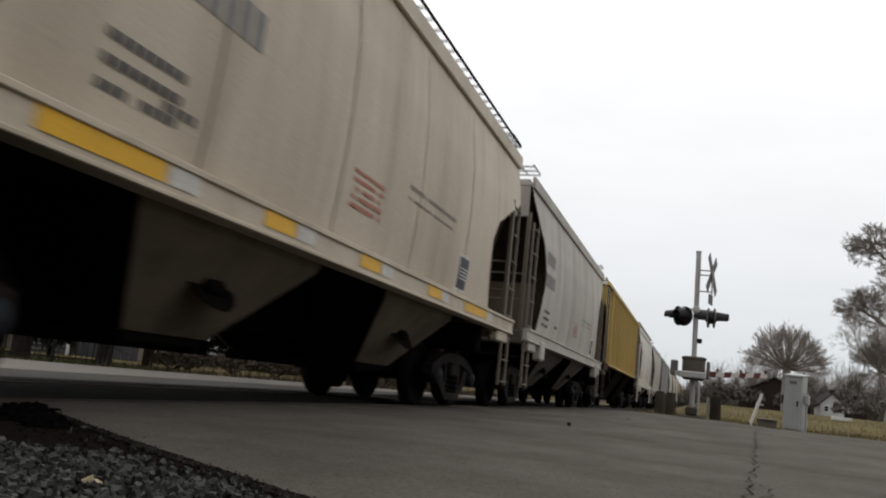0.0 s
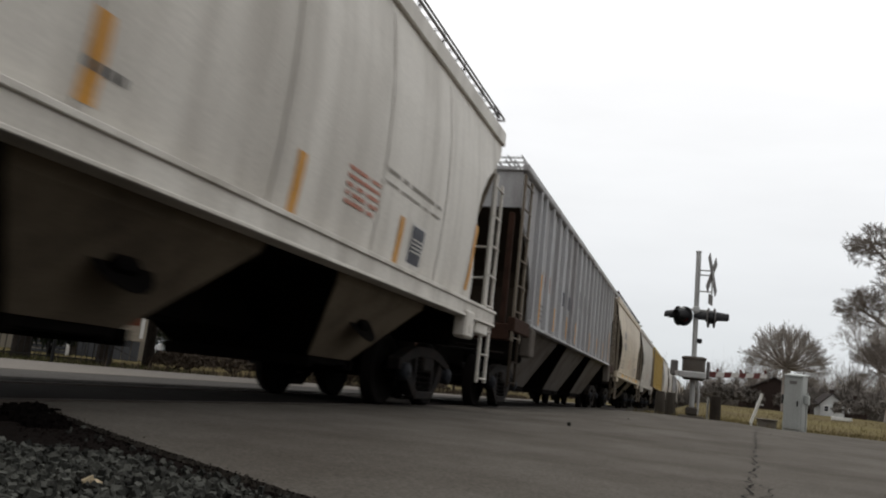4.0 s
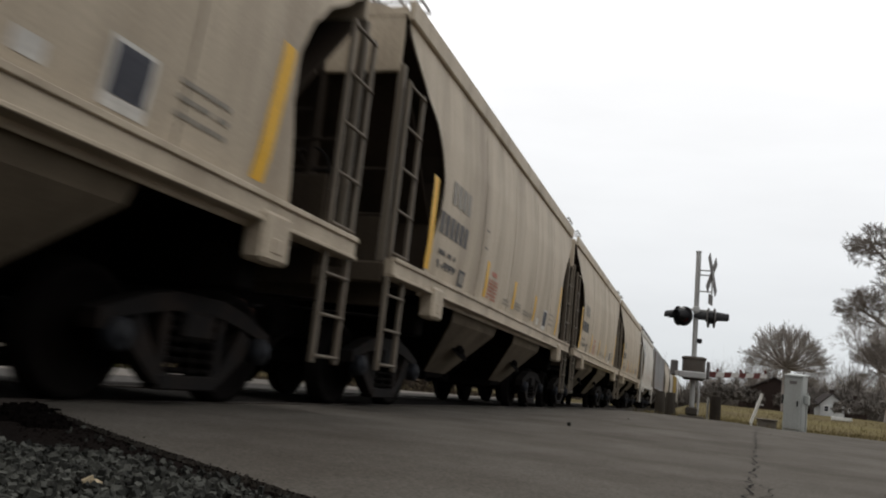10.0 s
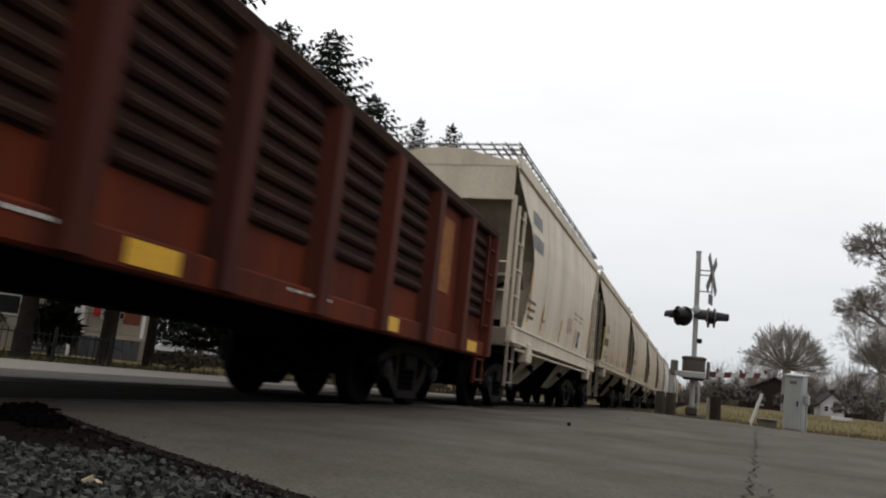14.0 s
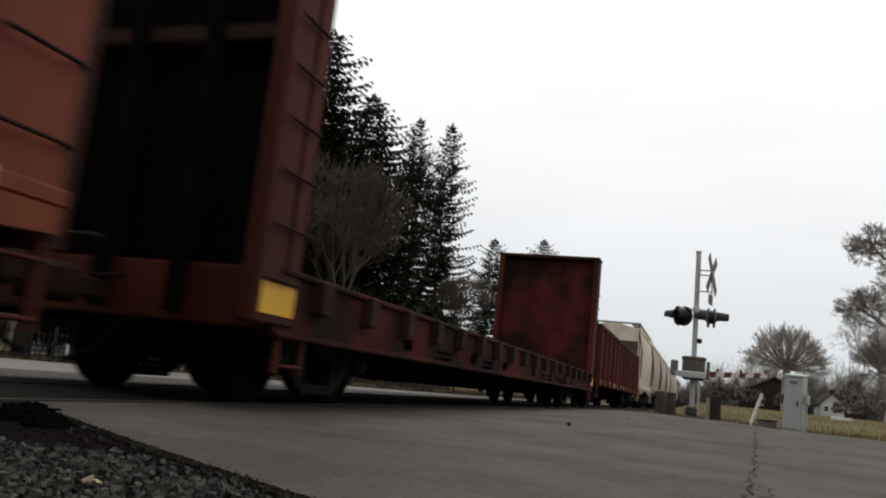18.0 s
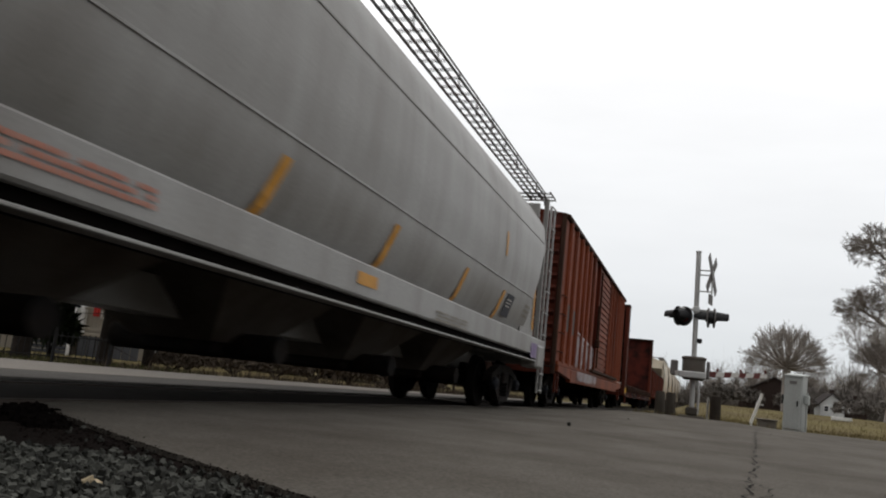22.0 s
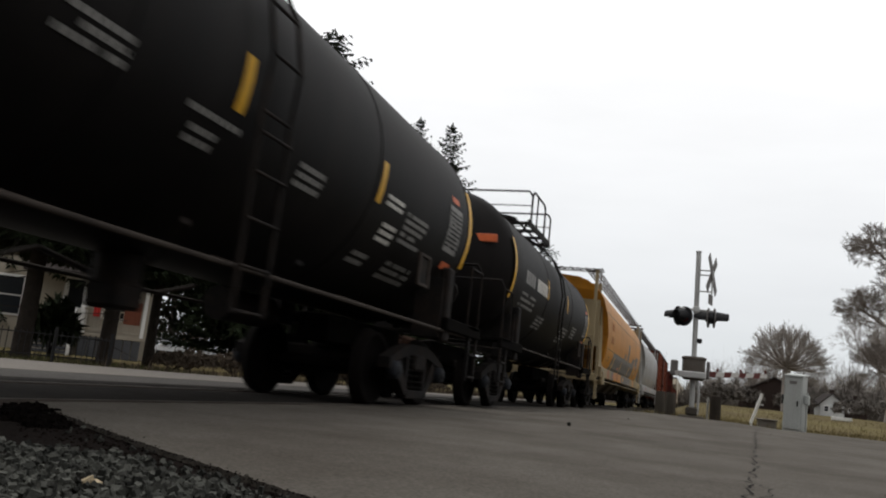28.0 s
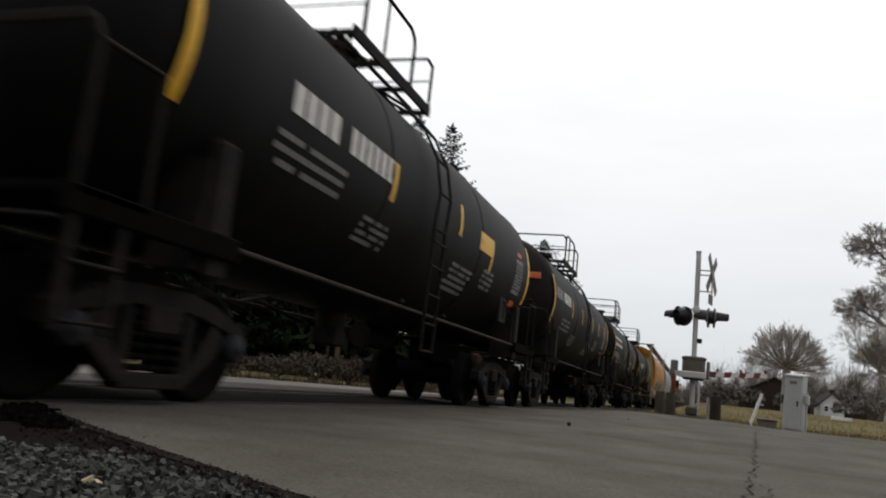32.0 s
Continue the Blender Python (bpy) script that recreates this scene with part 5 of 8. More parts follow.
def tank_car(label, L, seed=1, big=0, rear_in=2.2):
    """A black tank car on a full sill, with manway platform, rails and ladder."""
    car = root("tank_car", label, "tank car", "cars of the train")
    half = L / 2
    R, zc = 1.43, 2.56
    ht = half - 1.55
    g = Shape()
    n = 40
    prof = [(-ht - 0.62, 0.0), (-ht - 0.60, 0.35), (-ht - 0.52, 0.72), (-ht - 0.36, 1.08), (-ht - 0.16, 1.32), (-ht, 1.42), (-ht + 0.12, R)]
    prof = prof + [(y * ht / 6, R) for y in range(-5, 6)] + [(-y, r) for y, r in prof[::-1]]
    rings = [[(r * math.cos(2 * math.pi * k / n), y, zc + r * math.sin(2 * math.pi * k / n)) for k in range(n)] for y, r in prof]
    g.loft(rings, False, True)
    part("tank", g, BLACK, car)
    for y in (-ht * 0.34, ht * 0.36, -ht + 0.1, ht - 0.1):
        g = Shape()
        g.loft([[(r * math.cos(2 * math.pi * k / n), y + d, zc + r * math.sin(2 * math.pi * k / n)) for k in range(n)] for d, r in ((-0.02, R - 0.005), (-0.012, R + 0.008), (0.012, R + 0.008), (0.02, R - 0.005))], False, True)
        part("weld_band", g, BLACK, car)
    def fx(z):
        return math.sqrt(max(0.02, R * R - (z - zc) ** 2))
    for s in (-1, 1):
        zr = 1.045 if seed == 2 else 1.165
        g = Shape().rod((s * 1.42, -half + 0.95, zr), (s * 1.42, half - 0.95, zr), 0.023, 8)
        for k in range(5):
            y = -half + 2.2 + (L - 4.4) * k / 4
            g.rod((s * 1.42, y, zr), (s * 0.9, y, zr + 0.12), 0.025, 6)
        part("side_rail", g, DUSTIRON, car)
        for e in (-1, 1):
            g = Shape()
            y = e * (half - 2.2)
            g.prism([(y - 0.22, 0.95), (y + 0.22, 0.95), (y + 0.16, 1.75), (y - 0.16, 1.75)], s * 1.0, s * 1.38)
            g.box(min(s * 1.3, s * 1.44), max(s * 1.3, s * 1.44), y - 0.12, y + 0.12, 0.9, 1.9, 0.03)
            part("tank_saddle", g, IRON, car)
            g = Shape().box(min(s * 0.2, s * 1.5), max(s * 0.2, s * 1.5), min(e * (half - 0.75), e * (half - 1.35)), max(e * (half - 0.75), e * (half - 1.35)), 1.16, 1.22, 0.01)
            g.box(min(s * 1.42, s * 1.5), max(s * 1.42, s * 1.5), min(e * (half - 0.7), e * (half - 2.4)), max(e * (half - 0.7), e * (half - 2.4)), 1.05, 1.22, 0.015)
            part("end_platform", g, GRIME_SHADE, car)
            g = Shape().pipe([(s * 1.46, e * (half - 0.78), 1.2), (s * 1.46, e * (half - 0.78), 2.05), (s * 1.38, e * (half - 0.78), 2.2), (s * 0.3, e * (half - 0.78), 2.2)], 0.02, 6)
            g.pipe([(s * 1.46, e * (half - 1.35), 1.2), (s * 1.46, e * (half - 1.35), 2.05), (s * 1.46, e * (half - 0.78), 2.05)], 0.02, 6)
            part("end_railing", g, IRON, car)
            ladder(car, s * 1.46, e * (half - 0.8), e * (half - 1.2), 0.42, 1.1, 0.32, IRON, "sill_step")
        # side ladder to the manway
        g = Shape()
        pts_a, pts_b = [], []
        for k in range(9):
            a = radians(-62 + 132 * k / 8)
            pts_a.append(((R + 0.12) * math.cos(a) * s, -0.55, zc + (R + 0.12) * math.sin(a)))
            pts_b.append(((R + 0.12) * math.cos(a) * s, -0.12, zc + (R + 0.12) * math.sin(a)))
        low = (s * 1.5, 0.7)
        g.pipe([(low[0], -0.55, low[1])] + [p for p in pts_a if p[2] > 2.2], 0.022, 6).pipe([(low[0], -0.12, low[1])] + [p for p in pts_b if p[2] > 2.2], 0.022, 6)
        for a, b in zip(pts_a, pts_b):
            if a[2] > 2.2:
                g.rod(a, b, 0.016, 6)
        for z in (0.72, 1.05, 1.4, 1.75, 2.05):
            x = s * (1.5 + 0.05 * (z - 0.7) / 1.5)
            g.rod((x, -0.55, z), (x, -0.12, z), 0.016, 6)
        part("ladder", g, IRON, car)
        for y in (0.5, -1.1):
            part("sill_brace", Shape().rod((s * 1.42, y, 1.24), (s * 0.85, y + 0.4, 1.0), 0.03, 6), IRON, car)
        # framed placard holder below the waist
        board = part("placard_holder", Shape().box(min(s * 1.40, s * 1.43), max(s * 1.40, s * 1.43), 3.40, 3.76, 1.50, 1.86, 0.01), IRON, car)
        for a, b, c, d in ((3.38, 3.43, 1.48, 1.88), (3.73, 3.78, 1.48, 1.88), (3.43, 3.73, 1.48, 1.52), (3.43, 3.73, 1.84, 1.88)):
            part("placard_rim", Shape().box(min(s * 1.42, s * 1.455), max(s * 1.42, s * 1.455), a, b, c, d, 0.006), DUSTIRON, board)
    # manway platform and rails
    zt, my = zc + R, -1.05
    g = Shape()
    for k in range(9):
        x = -0.95 + 1.9 * k / 8
        g.box(x - 0.02, x + 0.02, my - 1.25, my + 1.25, zt + 0.02, zt + 0.06, 0.005)
    for y in (-1.25, -0.4, 0.4, 1.25):
        g.box(-0.98, 0.98, my + y - 0.03, my + y + 0.03, zt - 0.04, zt + 0.03, 0.005)
    for s in (-1, 1):
        g.box(s * 0.97 - 0.02, s * 0.97 + 0.02, my - 1.28, my + 1.28, zt - 0.06, zt + 0.08, 0.006)
        for y in (-1.2, 1.2):
            g.rod((s * 0.95, my + y, zt + 0.02), (s * 0.75, my + y, zt - 0.3), 0.025, 6)
    tagged(part("manway_platform", g, IRON, car), kind="stuff")
    g = Shape().rod((0, my, zt - 0.1), (0, my, zt + 0.32), 0.34, 16).rod((0, my, zt + 0.3), (0, my, zt + 0.38), 0.4, 16)
    dome = part("manway", g, IRON, car)
    part("vent_valve", Shape().rod((0.1, my + 0.75, zt - 0.05), (0.1, my + 0.75, zt + 0.28), 0.11, 10), IRON, dome)
    part("relief_valve", Shape().rod((-0.2, my - 0.75, zt - 0.05), (-0.2, my - 0.75, zt + 0.3), 0.09, 10), IRON, dome)
    for s in (-1, 1):
        # one long hoop with rounded corners and two uprights on each side
        x = s * 0.96
        hoop = [(x, my - 1.0, zt + 0.03), (x, my - 1.0, zt + 0.64), (x, my - 0.95, zt + 0.74), (x, my - 0.83, zt + 0.80), (x, my + 0.35, zt + 0.80), (x, my + 0.47, zt + 0.74), (x, my + 0.52, zt + 0.64), (x, my + 0.52, zt + 0.03)]
        rail = part("safety_railing", Shape().pipe(hoop, 0.024, 7), IRON, car)
        part("rail_post", Shape().rod((x, my - 0.4, zt + 0.03), (x, my - 0.4, zt + 0.80), 0.02, 6), IRON, rail)
    for e in (-1, 1):
        y = my + (1.25 if e > 0 else -1.02)
        end = [(-0.96, y, zt + 0.03), (-0.96, y, zt + 0.66), (-0.88, y, zt + 0.78), (0.88, y, zt + 0.78), (0.96, y, zt + 0.66), (0.96, y, zt + 0.03)]
        rail = part("end_hoop", Shape().pipe(end, 0.022, 7), IRON, car)
        part("safety_chain", Shape().rod((-0.96, y, zt + 0.45), (0.96, y, zt + 0.45), 0.012, 6), IRON, rail)
    g = Shape().rod((0, 0, zc - R - 0.25), (0, 0, zc - R + 0.1), 0.2, 12).box(-0.18, 0.18, -0.18, 0.18, zc - R - 0.45, zc - R - 0.2, 0.03)
    part("bottom_valve", g, IRON, car)
    g = Shape().rod((-0.6, 2.4, 1.0), (-0.6, 3.5, 1.0), 0.2, 12)
    part("air_reservoir", g, IRON, car)
    # marks
    for y in {2: (-0.70, 2.02), 3: (-2.93, -1.04, 1.34, 2.94), 4: (0.76,)}.get(seed, (-1.75, 1.0)):
        z = 2.16 if seed == 2 else 2.40
        decal(car, "reflector_stripe", fx, y, y + 0.1, z, z + 0.44, YELLOW, "yellow reflector stripe")
    for e in (-1, 1):
        decal(car, "reflector_stripe", fx, e * (ht - 0.02) - 0.06, e * (ht - 0.02) + 0.06, 2.0, 3.12, YELLOW, "yellow reflector stripe", steps=12)
    if big == 1:
        figures(car, fx, -4.95, 2.60, 6, 0.38, 0.34, 0.10, WHITEINK, seed, "painted_name", label="large white painted name, blurred")
        figures(car, fx, -4.9, 2.14, 7, 0.2, 0.14, 0.06, GREYINK, seed + 1, label="faded car number, blurred")
        decal(car, "placard", fx, -5.35, -4.95, 2.55, 2.68, PLACARD, "orange placard")
    else:
        figures(car, fx, -5.4 if seed == 3 else -4.1, 2.62 if seed == 3 else 2.42, 4, 0.26, 0.18, 0.05, GREYINK if seed % 2 else WHITEINK, seed, "reporting_mark", label="white reporting mark, blurred")
        figures(car, fx, -4.3 if seed == 3 else -2.95, 2.62 if seed == 3 else 2.42, 6, 0.26, 0.14, 0.05, WHITEINK, seed + 1, label="white car number, blurred")
        if seed == 4:
            decal(car, "reflector_stripe", fx, -1.80, -1.70, 2.25, 2.68, YELLOW, "yellow reflector stripe")
    part("end_placard", Shape().box(0.72, 1.14, -ht - 0.44, -ht - 0.41, 2.93, 3.07, 0.006), PLACARD, car, "orange placard on the tank head")
    writing(car, fx, -4.2, 2.2, 12, 0.05, 0.09, 0.02, GREYINK, 3, 2.2, seed + 2)
    if seed == 2:
        for y, z, n, m, rows in ((-2.36, 2.16, 7, GREYINK, 3), (-1.24, 2.02, 9, GREYINK, 1), (-1.05, 1.90, 4, GREYINK, 2), (0.42, 2.06, 6, GREYINK, 3), (2.30, 2.27, 6, WHITEINK, 2), (2.95, 2.22, 9, GREYINK, 5), (2.42, 1.98, 5, WHITEINK, 3), (2.2, 1.62, 5, GREYINK, 2), (3.1, 1.66, 11, GREYINK, 3)):
            writing(car, fx, y, z, n, 0.045, 0.065, 0.015, m, rows, 1.7, int(10 * y) + 40)
    else:
        writing(car, fx, -2.2, 1.95, 9, 0.04, 0.07, 0.015, GREYINK, 4, 1.8, seed + 3)
        writing(car, fx, 0.9, 2.0, 12, 0.045, 0.07, 0.015, GREYINK, 5, 1.8, seed + 4)
        writing(car, fx, 2.4, 2.15, 8, 0.045, 0.07, 0.015, GREYINK, 4, 1.8, seed + 5)
    decal(car, "data_panel", fx, 4.4, 4.95, 2.1, 2.72, GREYINK, "pale test data panel")
    writing(car, fx, 4.42, 2.62, 7, 0.03, 0.06, 0.012, BLACK, 9, 1.9, seed + 6, lift=0.011)
    decal(car, "placard", fx, 4.6, 4.95, 1.88, 1.98, PLACARD, "orange placard")
    decal(car, "placard", fx, 4.5, 4.8, 2.78, 2.86, PLACARD, "orange placard")
    if seed == 4:
        decal(car, "yellow_panel", fx, 1.86, 2.61, 2.42, 2.7, YELLOW, "yellow painted panel")
        decal(car, "reflector_stripe", fx, 2.61, 2.71, 2.15, 2.7, YELLOW, "yellow reflector stripe")
    couplers(car, half, 0.9, GRIME_SHADE, 3.3)
    g = Shape().rod((0.9, half - 0.74, 1.75), (0.9, half - 0.79, 1.75), 0.2, 8)
    part("brake_wheel", g, IRON, car)
    truck(car, half - 2.2)
    truck(car, -half + rear_in)
    return car

TRACK_X = -4.698

def add_car(car, front, rear):
    CARS.append((car, (front + rear) / 2))

def build_train():
    first = tan_hopper()
    add_car(first, -31.85, -44.85)
    add_car(tan_hopper(-0.27), -44.65, -57.65)
    for y in (-57.57, -70.5):
        add_car(copy_thing(first, Matrix()), y, y - 13.0)
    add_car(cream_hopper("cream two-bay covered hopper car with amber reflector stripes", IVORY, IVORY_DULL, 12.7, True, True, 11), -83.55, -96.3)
    white = cream_hopper("off-white two-bay covered hopper car, shade coloured in below", WHITE, TAN_DULL, 13.25, True, True, 21)
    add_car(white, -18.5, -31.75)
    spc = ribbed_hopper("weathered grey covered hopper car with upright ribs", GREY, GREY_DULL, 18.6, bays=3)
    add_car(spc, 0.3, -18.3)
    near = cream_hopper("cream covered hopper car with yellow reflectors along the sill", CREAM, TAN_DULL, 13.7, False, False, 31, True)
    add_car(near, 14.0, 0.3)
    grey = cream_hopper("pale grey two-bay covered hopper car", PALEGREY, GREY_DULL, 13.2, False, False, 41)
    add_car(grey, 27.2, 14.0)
    ochre = ribbed_hopper("ochre yellow ribbed covered hopper car", OCHRE, GRIME_SHADE, 16.3, 4.42, 16, 3, False)
    add_car(ochre, 43.5, 27.2)
    # the head of the train, already far down the line
    at = 43.5
    for src, length in ((white, 13.5), (grey, 14.3), (spc, 17.8), (grey, 14.3), (near, 13.4), (white, 13.5), (first, 13.0), (ochre, 16.3), (grey, 14.3), (white, 13.5), (near, 13.4), (spc, 17.8), (white, 13.5), (grey, 14.3), (first, 13.0), (white, 13.5), (near, 13.4), (white, 13.5)):
        add_car(copy_thing(src, Matrix()), at + length, at)
        at += length
    add_car(gondola(18.5), -96.5, -115.0)
    add_car(bulkhead_flat(20.8), -115.0, -135.8)
    add_car(boxcar(18.1), -136.2, -154.3)
    add_car(round_hopper("silver-grey round-sided covered hopper car with roof walkway", SILVER, SILVER, 19.0), -154.1, -173.1)
    add_car(round_hopper("orange-yellow round-sided covered hopper car with grey patches", ORANGE, BEIGE, 20.6, 4.45, True), -173.1, -193.7)
    add_car(tank_car("black tank car with white lettering and yellow stripes", 13.3, 1), -193.7, -207.0)
    add_car(tank_car("black tank car with a large white painted name", 13.9, 2, 1), -207.0, -220.9)
    add_car(tank_car("black tank car with orange placards and yellow stripes", 14.5, 3, 0, 1.8), -220.9, -235.4)
    last = tank_car("black tank car with a yellow painted panel", 14.1, 4)
    add_car(last, -235.4, -249.5)
    add_car(copy_thing(last, Matrix()), -249.5, -263.6)

build_train()

# ---------------------------------------------------------------- materials of the place
ASPHALT = surface("asphalt", (0.097, 0.088, 0.076), 0.92, (0.045, 0.037, 0.029), 0.85, 0.8, bump=0.5, grain=60.0, spec=0.10, grit_by=0.28, sharp=(0.34, 0.70))
# Near-black that lays the train's shade onto the crossing surface.
PANEL_SHADE = surface("crossing_shade", (0.022, 0.0195, 0.0175), 0.85, (0.008, 0.007, 0.0065), 0.7, 1.5, bump=0.5, grain=60.0, spec=0.06, grit_by=0.3)
ASPHALT_OLD = surface("old_asphalt", (0.080, 0.075, 0.070), 0.9, (0.055, 0.05, 0.046), 0.7, 0.8, bump=0.5, grain=70.0, spec=0.12, grit_by=0.25)
CONCRETE = surface("worn_concrete", (0.185, 0.168, 0.150), 0.9, (0.14, 0.13, 0.115), 0.6, 0.9, bump=0.4, grain=70.0, spec=0.15, grit_by=0.2)
TAR = surface("tar_crack", (0.012, 0.011, 0.010), 0.9, (0.02, 0.018, 0.016), 0.5, 12.0, spec=0.05)
SOIL = surface("dark_soil", (0.0105, 0.0082, 0.0072), 0.95, (0.006, 0.0048, 0.0042), 0.75, 6.0, bump=1.0, grain=70.0, spec=0.02, grit_by=0.45)
# Heap soil: a blacker copy with the train's shade in its colour.
SHADED_SOIL = surface("shaded_clods", (0.0045, 0.0036, 0.0032), 0.95, (0.0022, 0.002, 0.002), 0.7, 8.0, bump=0.8, grain=60.0, spec=0.01)
STONE = surface("ballast_stone", (0.058, 0.059, 0.052), 0.9, (0.022, 0.021, 0.019), 0.65, 9.0, bump=0.5, grain=150.0, vary=0.75, spec=0.1)
STONE_PALE = surface("pale_stone", (0.42, 0.34, 0.22), 0.85, (0.3, 0.25, 0.17), 0.5, 20.0)
GRASS = surface("winter_grass_ground", (0.120, 0.100, 0.044), 0.95, (0.070, 0.050, 0.028), 0.8, 0.22, bump=0.8, grain=25.0, sharp=(0.35, 0.65), spec=0.05)
BLADE = surface("dry_grass", (0.125, 0.104, 0.045), 0.9, (0.065, 0.046, 0.027), 0.7, 0.35, vary=0.4, spec=0.05)
GREENBLADE = surface("green_grass", (0.055, 0.060, 0.02), 0.9, (0.06, 0.048, 0.022), 0.6, 2.0, vary=0.35)
PALEBARK = surface("pale_bark", (0.29, 0.262, 0.24), 0.95, (0.19, 0.165, 0.148), 0.6, 3.0, bump=0.4, spec=0.05)
BARK = surface("bark", (0.034, 0.028, 0.024), 0.95, (0.018, 0.015, 0.013), 0.7, 6.0, bump=0.9, grain=30.0, spec=0.05)
OAKBARK = surface("brown_grey_bark", (0.20, 0.175, 0.158), 0.95, (0.13, 0.11, 0.10), 0.6, 3.0, bump=0.4, spec=0.05)
HAZEBRUSH = surface("far_grey_brush", (0.105, 0.093, 0.082), 0.95, (0.062, 0.054, 0.047), 0.6, 0.5, vary=0.25)
TWIG = surface("twigs", (0.17, 0.148, 0.128), 0.95, (0.11, 0.092, 0.08), 0.6, 0.8, vary=0.25)
NEEDLE = surface("spruce_needles", (0.018, 0.025, 0.012), 0.9, (0.013, 0.014, 0.008), 0.7, 1.2, vary=0.4, spec=0.08)
BROWNLEAF = surface("brown_brush", (0.070, 0.053, 0.038), 0.95, (0.038, 0.030, 0.023), 0.6, 1.0, vary=0.35)
TIEWOOD = surface("old_tie_wood", (0.035, 0.029, 0.024), 0.95, (0.018, 0.015, 0.013), 0.7, 5.0, True, bump=0.7, spec=0.08)
POSTWOOD = surface("weathered_post_wood", (0.068, 0.060, 0.050), 0.95, (0.034, 0.029, 0.024), 0.7, 5.0, True, bump=0.7, spec=0.08)
RAILSTEEL = surface("rail_steel", (0.055, 0.045, 0.038), 0.5, (0.03, 0.02, 0.015), 0.7, 4.0, False, 0.3, spec=0.3)
MASTMETAL = surface("mast_aluminium", (0.42, 0.42, 0.41), 0.5, (0.27, 0.26, 0.25), 0.5, 4.0, True, 0.3)
CASEMETAL = surface("case_aluminium", (0.36, 0.375, 0.36), 0.5, (0.25, 0.25, 0.235), 0.55, 2.5, True, 0.2)
LAMPBLACK = surface("lamp_black", (0.014, 0.014, 0.015), 0.5, (0.025, 0.025, 0.026), 0.4, 8.0)
LENS = surface("dark_red_lens", (0.10, 0.012, 0.012), 0.15, (0.05, 0.01, 0.01), 0.4, 12.0)
SIGNWHITE = surface("sign_white", (0.62, 0.62, 0.60), 0.5, (0.42, 0.41, 0.38), 0.5, 5.0)
GATERED = surface("gate_red", (0.10, 0.022, 0.020), 0.5, (0.09, 0.03, 0.025), 0.5, 5.0)
GATEWHITE = surface("gate_white", (0.52, 0.50, 0.47), 0.5, (0.30, 0.28, 0.26), 0.5, 5.0)
SIDING = surface("white_siding", (0.44, 0.45, 0.45), 0.7, (0.45, 0.43, 0.40), 0.5, 1.5, True)
SIDING_TAN = surface("tan_siding", (0.36, 0.32, 0.26), 0.75, (0.25, 0.21, 0.17), 0.5, 1.5, True)
SKIRT = surface("grey_porch_skirt", (0.070, 0.072, 0.078), 0.8, (0.10, 0.10, 0.105), 0.5, 2.0)
SHINGLE = surface("dark_shingles", (0.040, 0.034, 0.032), 0.95, (0.024, 0.021, 0.02), 0.6, 4.0, bump=0.6, spec=0.05)
TRIMWHITE = surface("white_trim", (0.72, 0.71, 0.69), 0.6, (0.55, 0.53, 0.5), 0.4, 4.0)
REDCLOTH = surface("red_cloth", (0.42, 0.035, 0.03), 0.8, (0.28, 0.03, 0.03), 0.4, 5.0)
ORANGECLOTH = surface("orange_cloth", (0.16, 0.052, 0.030), 0.8, (0.09, 0.03, 0.02), 0.4, 5.0)
FENCEBLACK = surface("black_fence_iron", (0.015, 0.015, 0.016), 0.55, (0.03, 0.028, 0.027), 0.5, 6.0)
CARPAINT = surface("white_car_paint", (0.62, 0.63, 0.65), 0.25, (0.5, 0.5, 0.5), 0.3, 2.0, bump=0.0)
DARKGLASS = surface("dark_window_glass", (0.02, 0.022, 0.025), 0.08, (0.03, 0.03, 0.03), 0.3, 3.0, bump=0.0)
DARKBRICK = surface("dark_brick", (0.030, 0.021, 0.018), 0.9, (0.018, 0.013, 0.012), 0.6, 3.0, spec=0.05)

# ---------------------------------------------------------------- ground, roads, track
def smooth(u):
    u = max(0.0, min(1.0, u))
    return u * u * (3 - 2 * u)

def lie(x, y):
    """Height of the paved level: flush with the rails, crowned beyond the crossing, rising into the field."""
    z = 0.17 * smooth((y - 5) / 15) * smooth((x + 3.9) / 3) * (1 - 0.3 * smooth((x - 0.5) / 1.5))
    z += 1.05 * smooth((math.hypot(x, y) - 24) / 66) * smooth((x + 3.2) / 4) * smooth((y - 15) / 20)
    return z

def spread(a, b, fine_a, fine_b, step, far):
    out, v = [], a
    while v < b:
        out.append(v)
        if fine_a <= v <= fine_b:
            v += step
        else:
            v += max(step, min(far, abs(v - (fine_a if v < fine_a else fine_b)) * 0.3 + step))
    return out + [b]

def build_ground():
    xs, ys = spread(-900, 900, -14, 14, 0.7, 120), spread(-900, 2500, -4, 60, 1.2, 160)
    rnd = random.Random(4)
    v = []
    for y in ys:
        for x in xs:
            far = abs(x) > 60 or y > 200 or y < -60
            z = lie(x, y) - 0.085 + (0 if far else rnd.uniform(-0.012, 0.012))
            if -7 < x < -2.6:
                z = -0.30
            v.append((x, y, z))
    n = len(xs)
    f = [(j * n + k, j * n + k + 1, (j + 1) * n + k + 1, (j + 1) * n + k) for j in range(len(ys) - 1) for k in range(n - 1)]
    g = Shape()
    g.add(v, f, True)
    thing("ground", g, GRASS, "brown and green winter grass and bare soil", "ground", kind="structure")

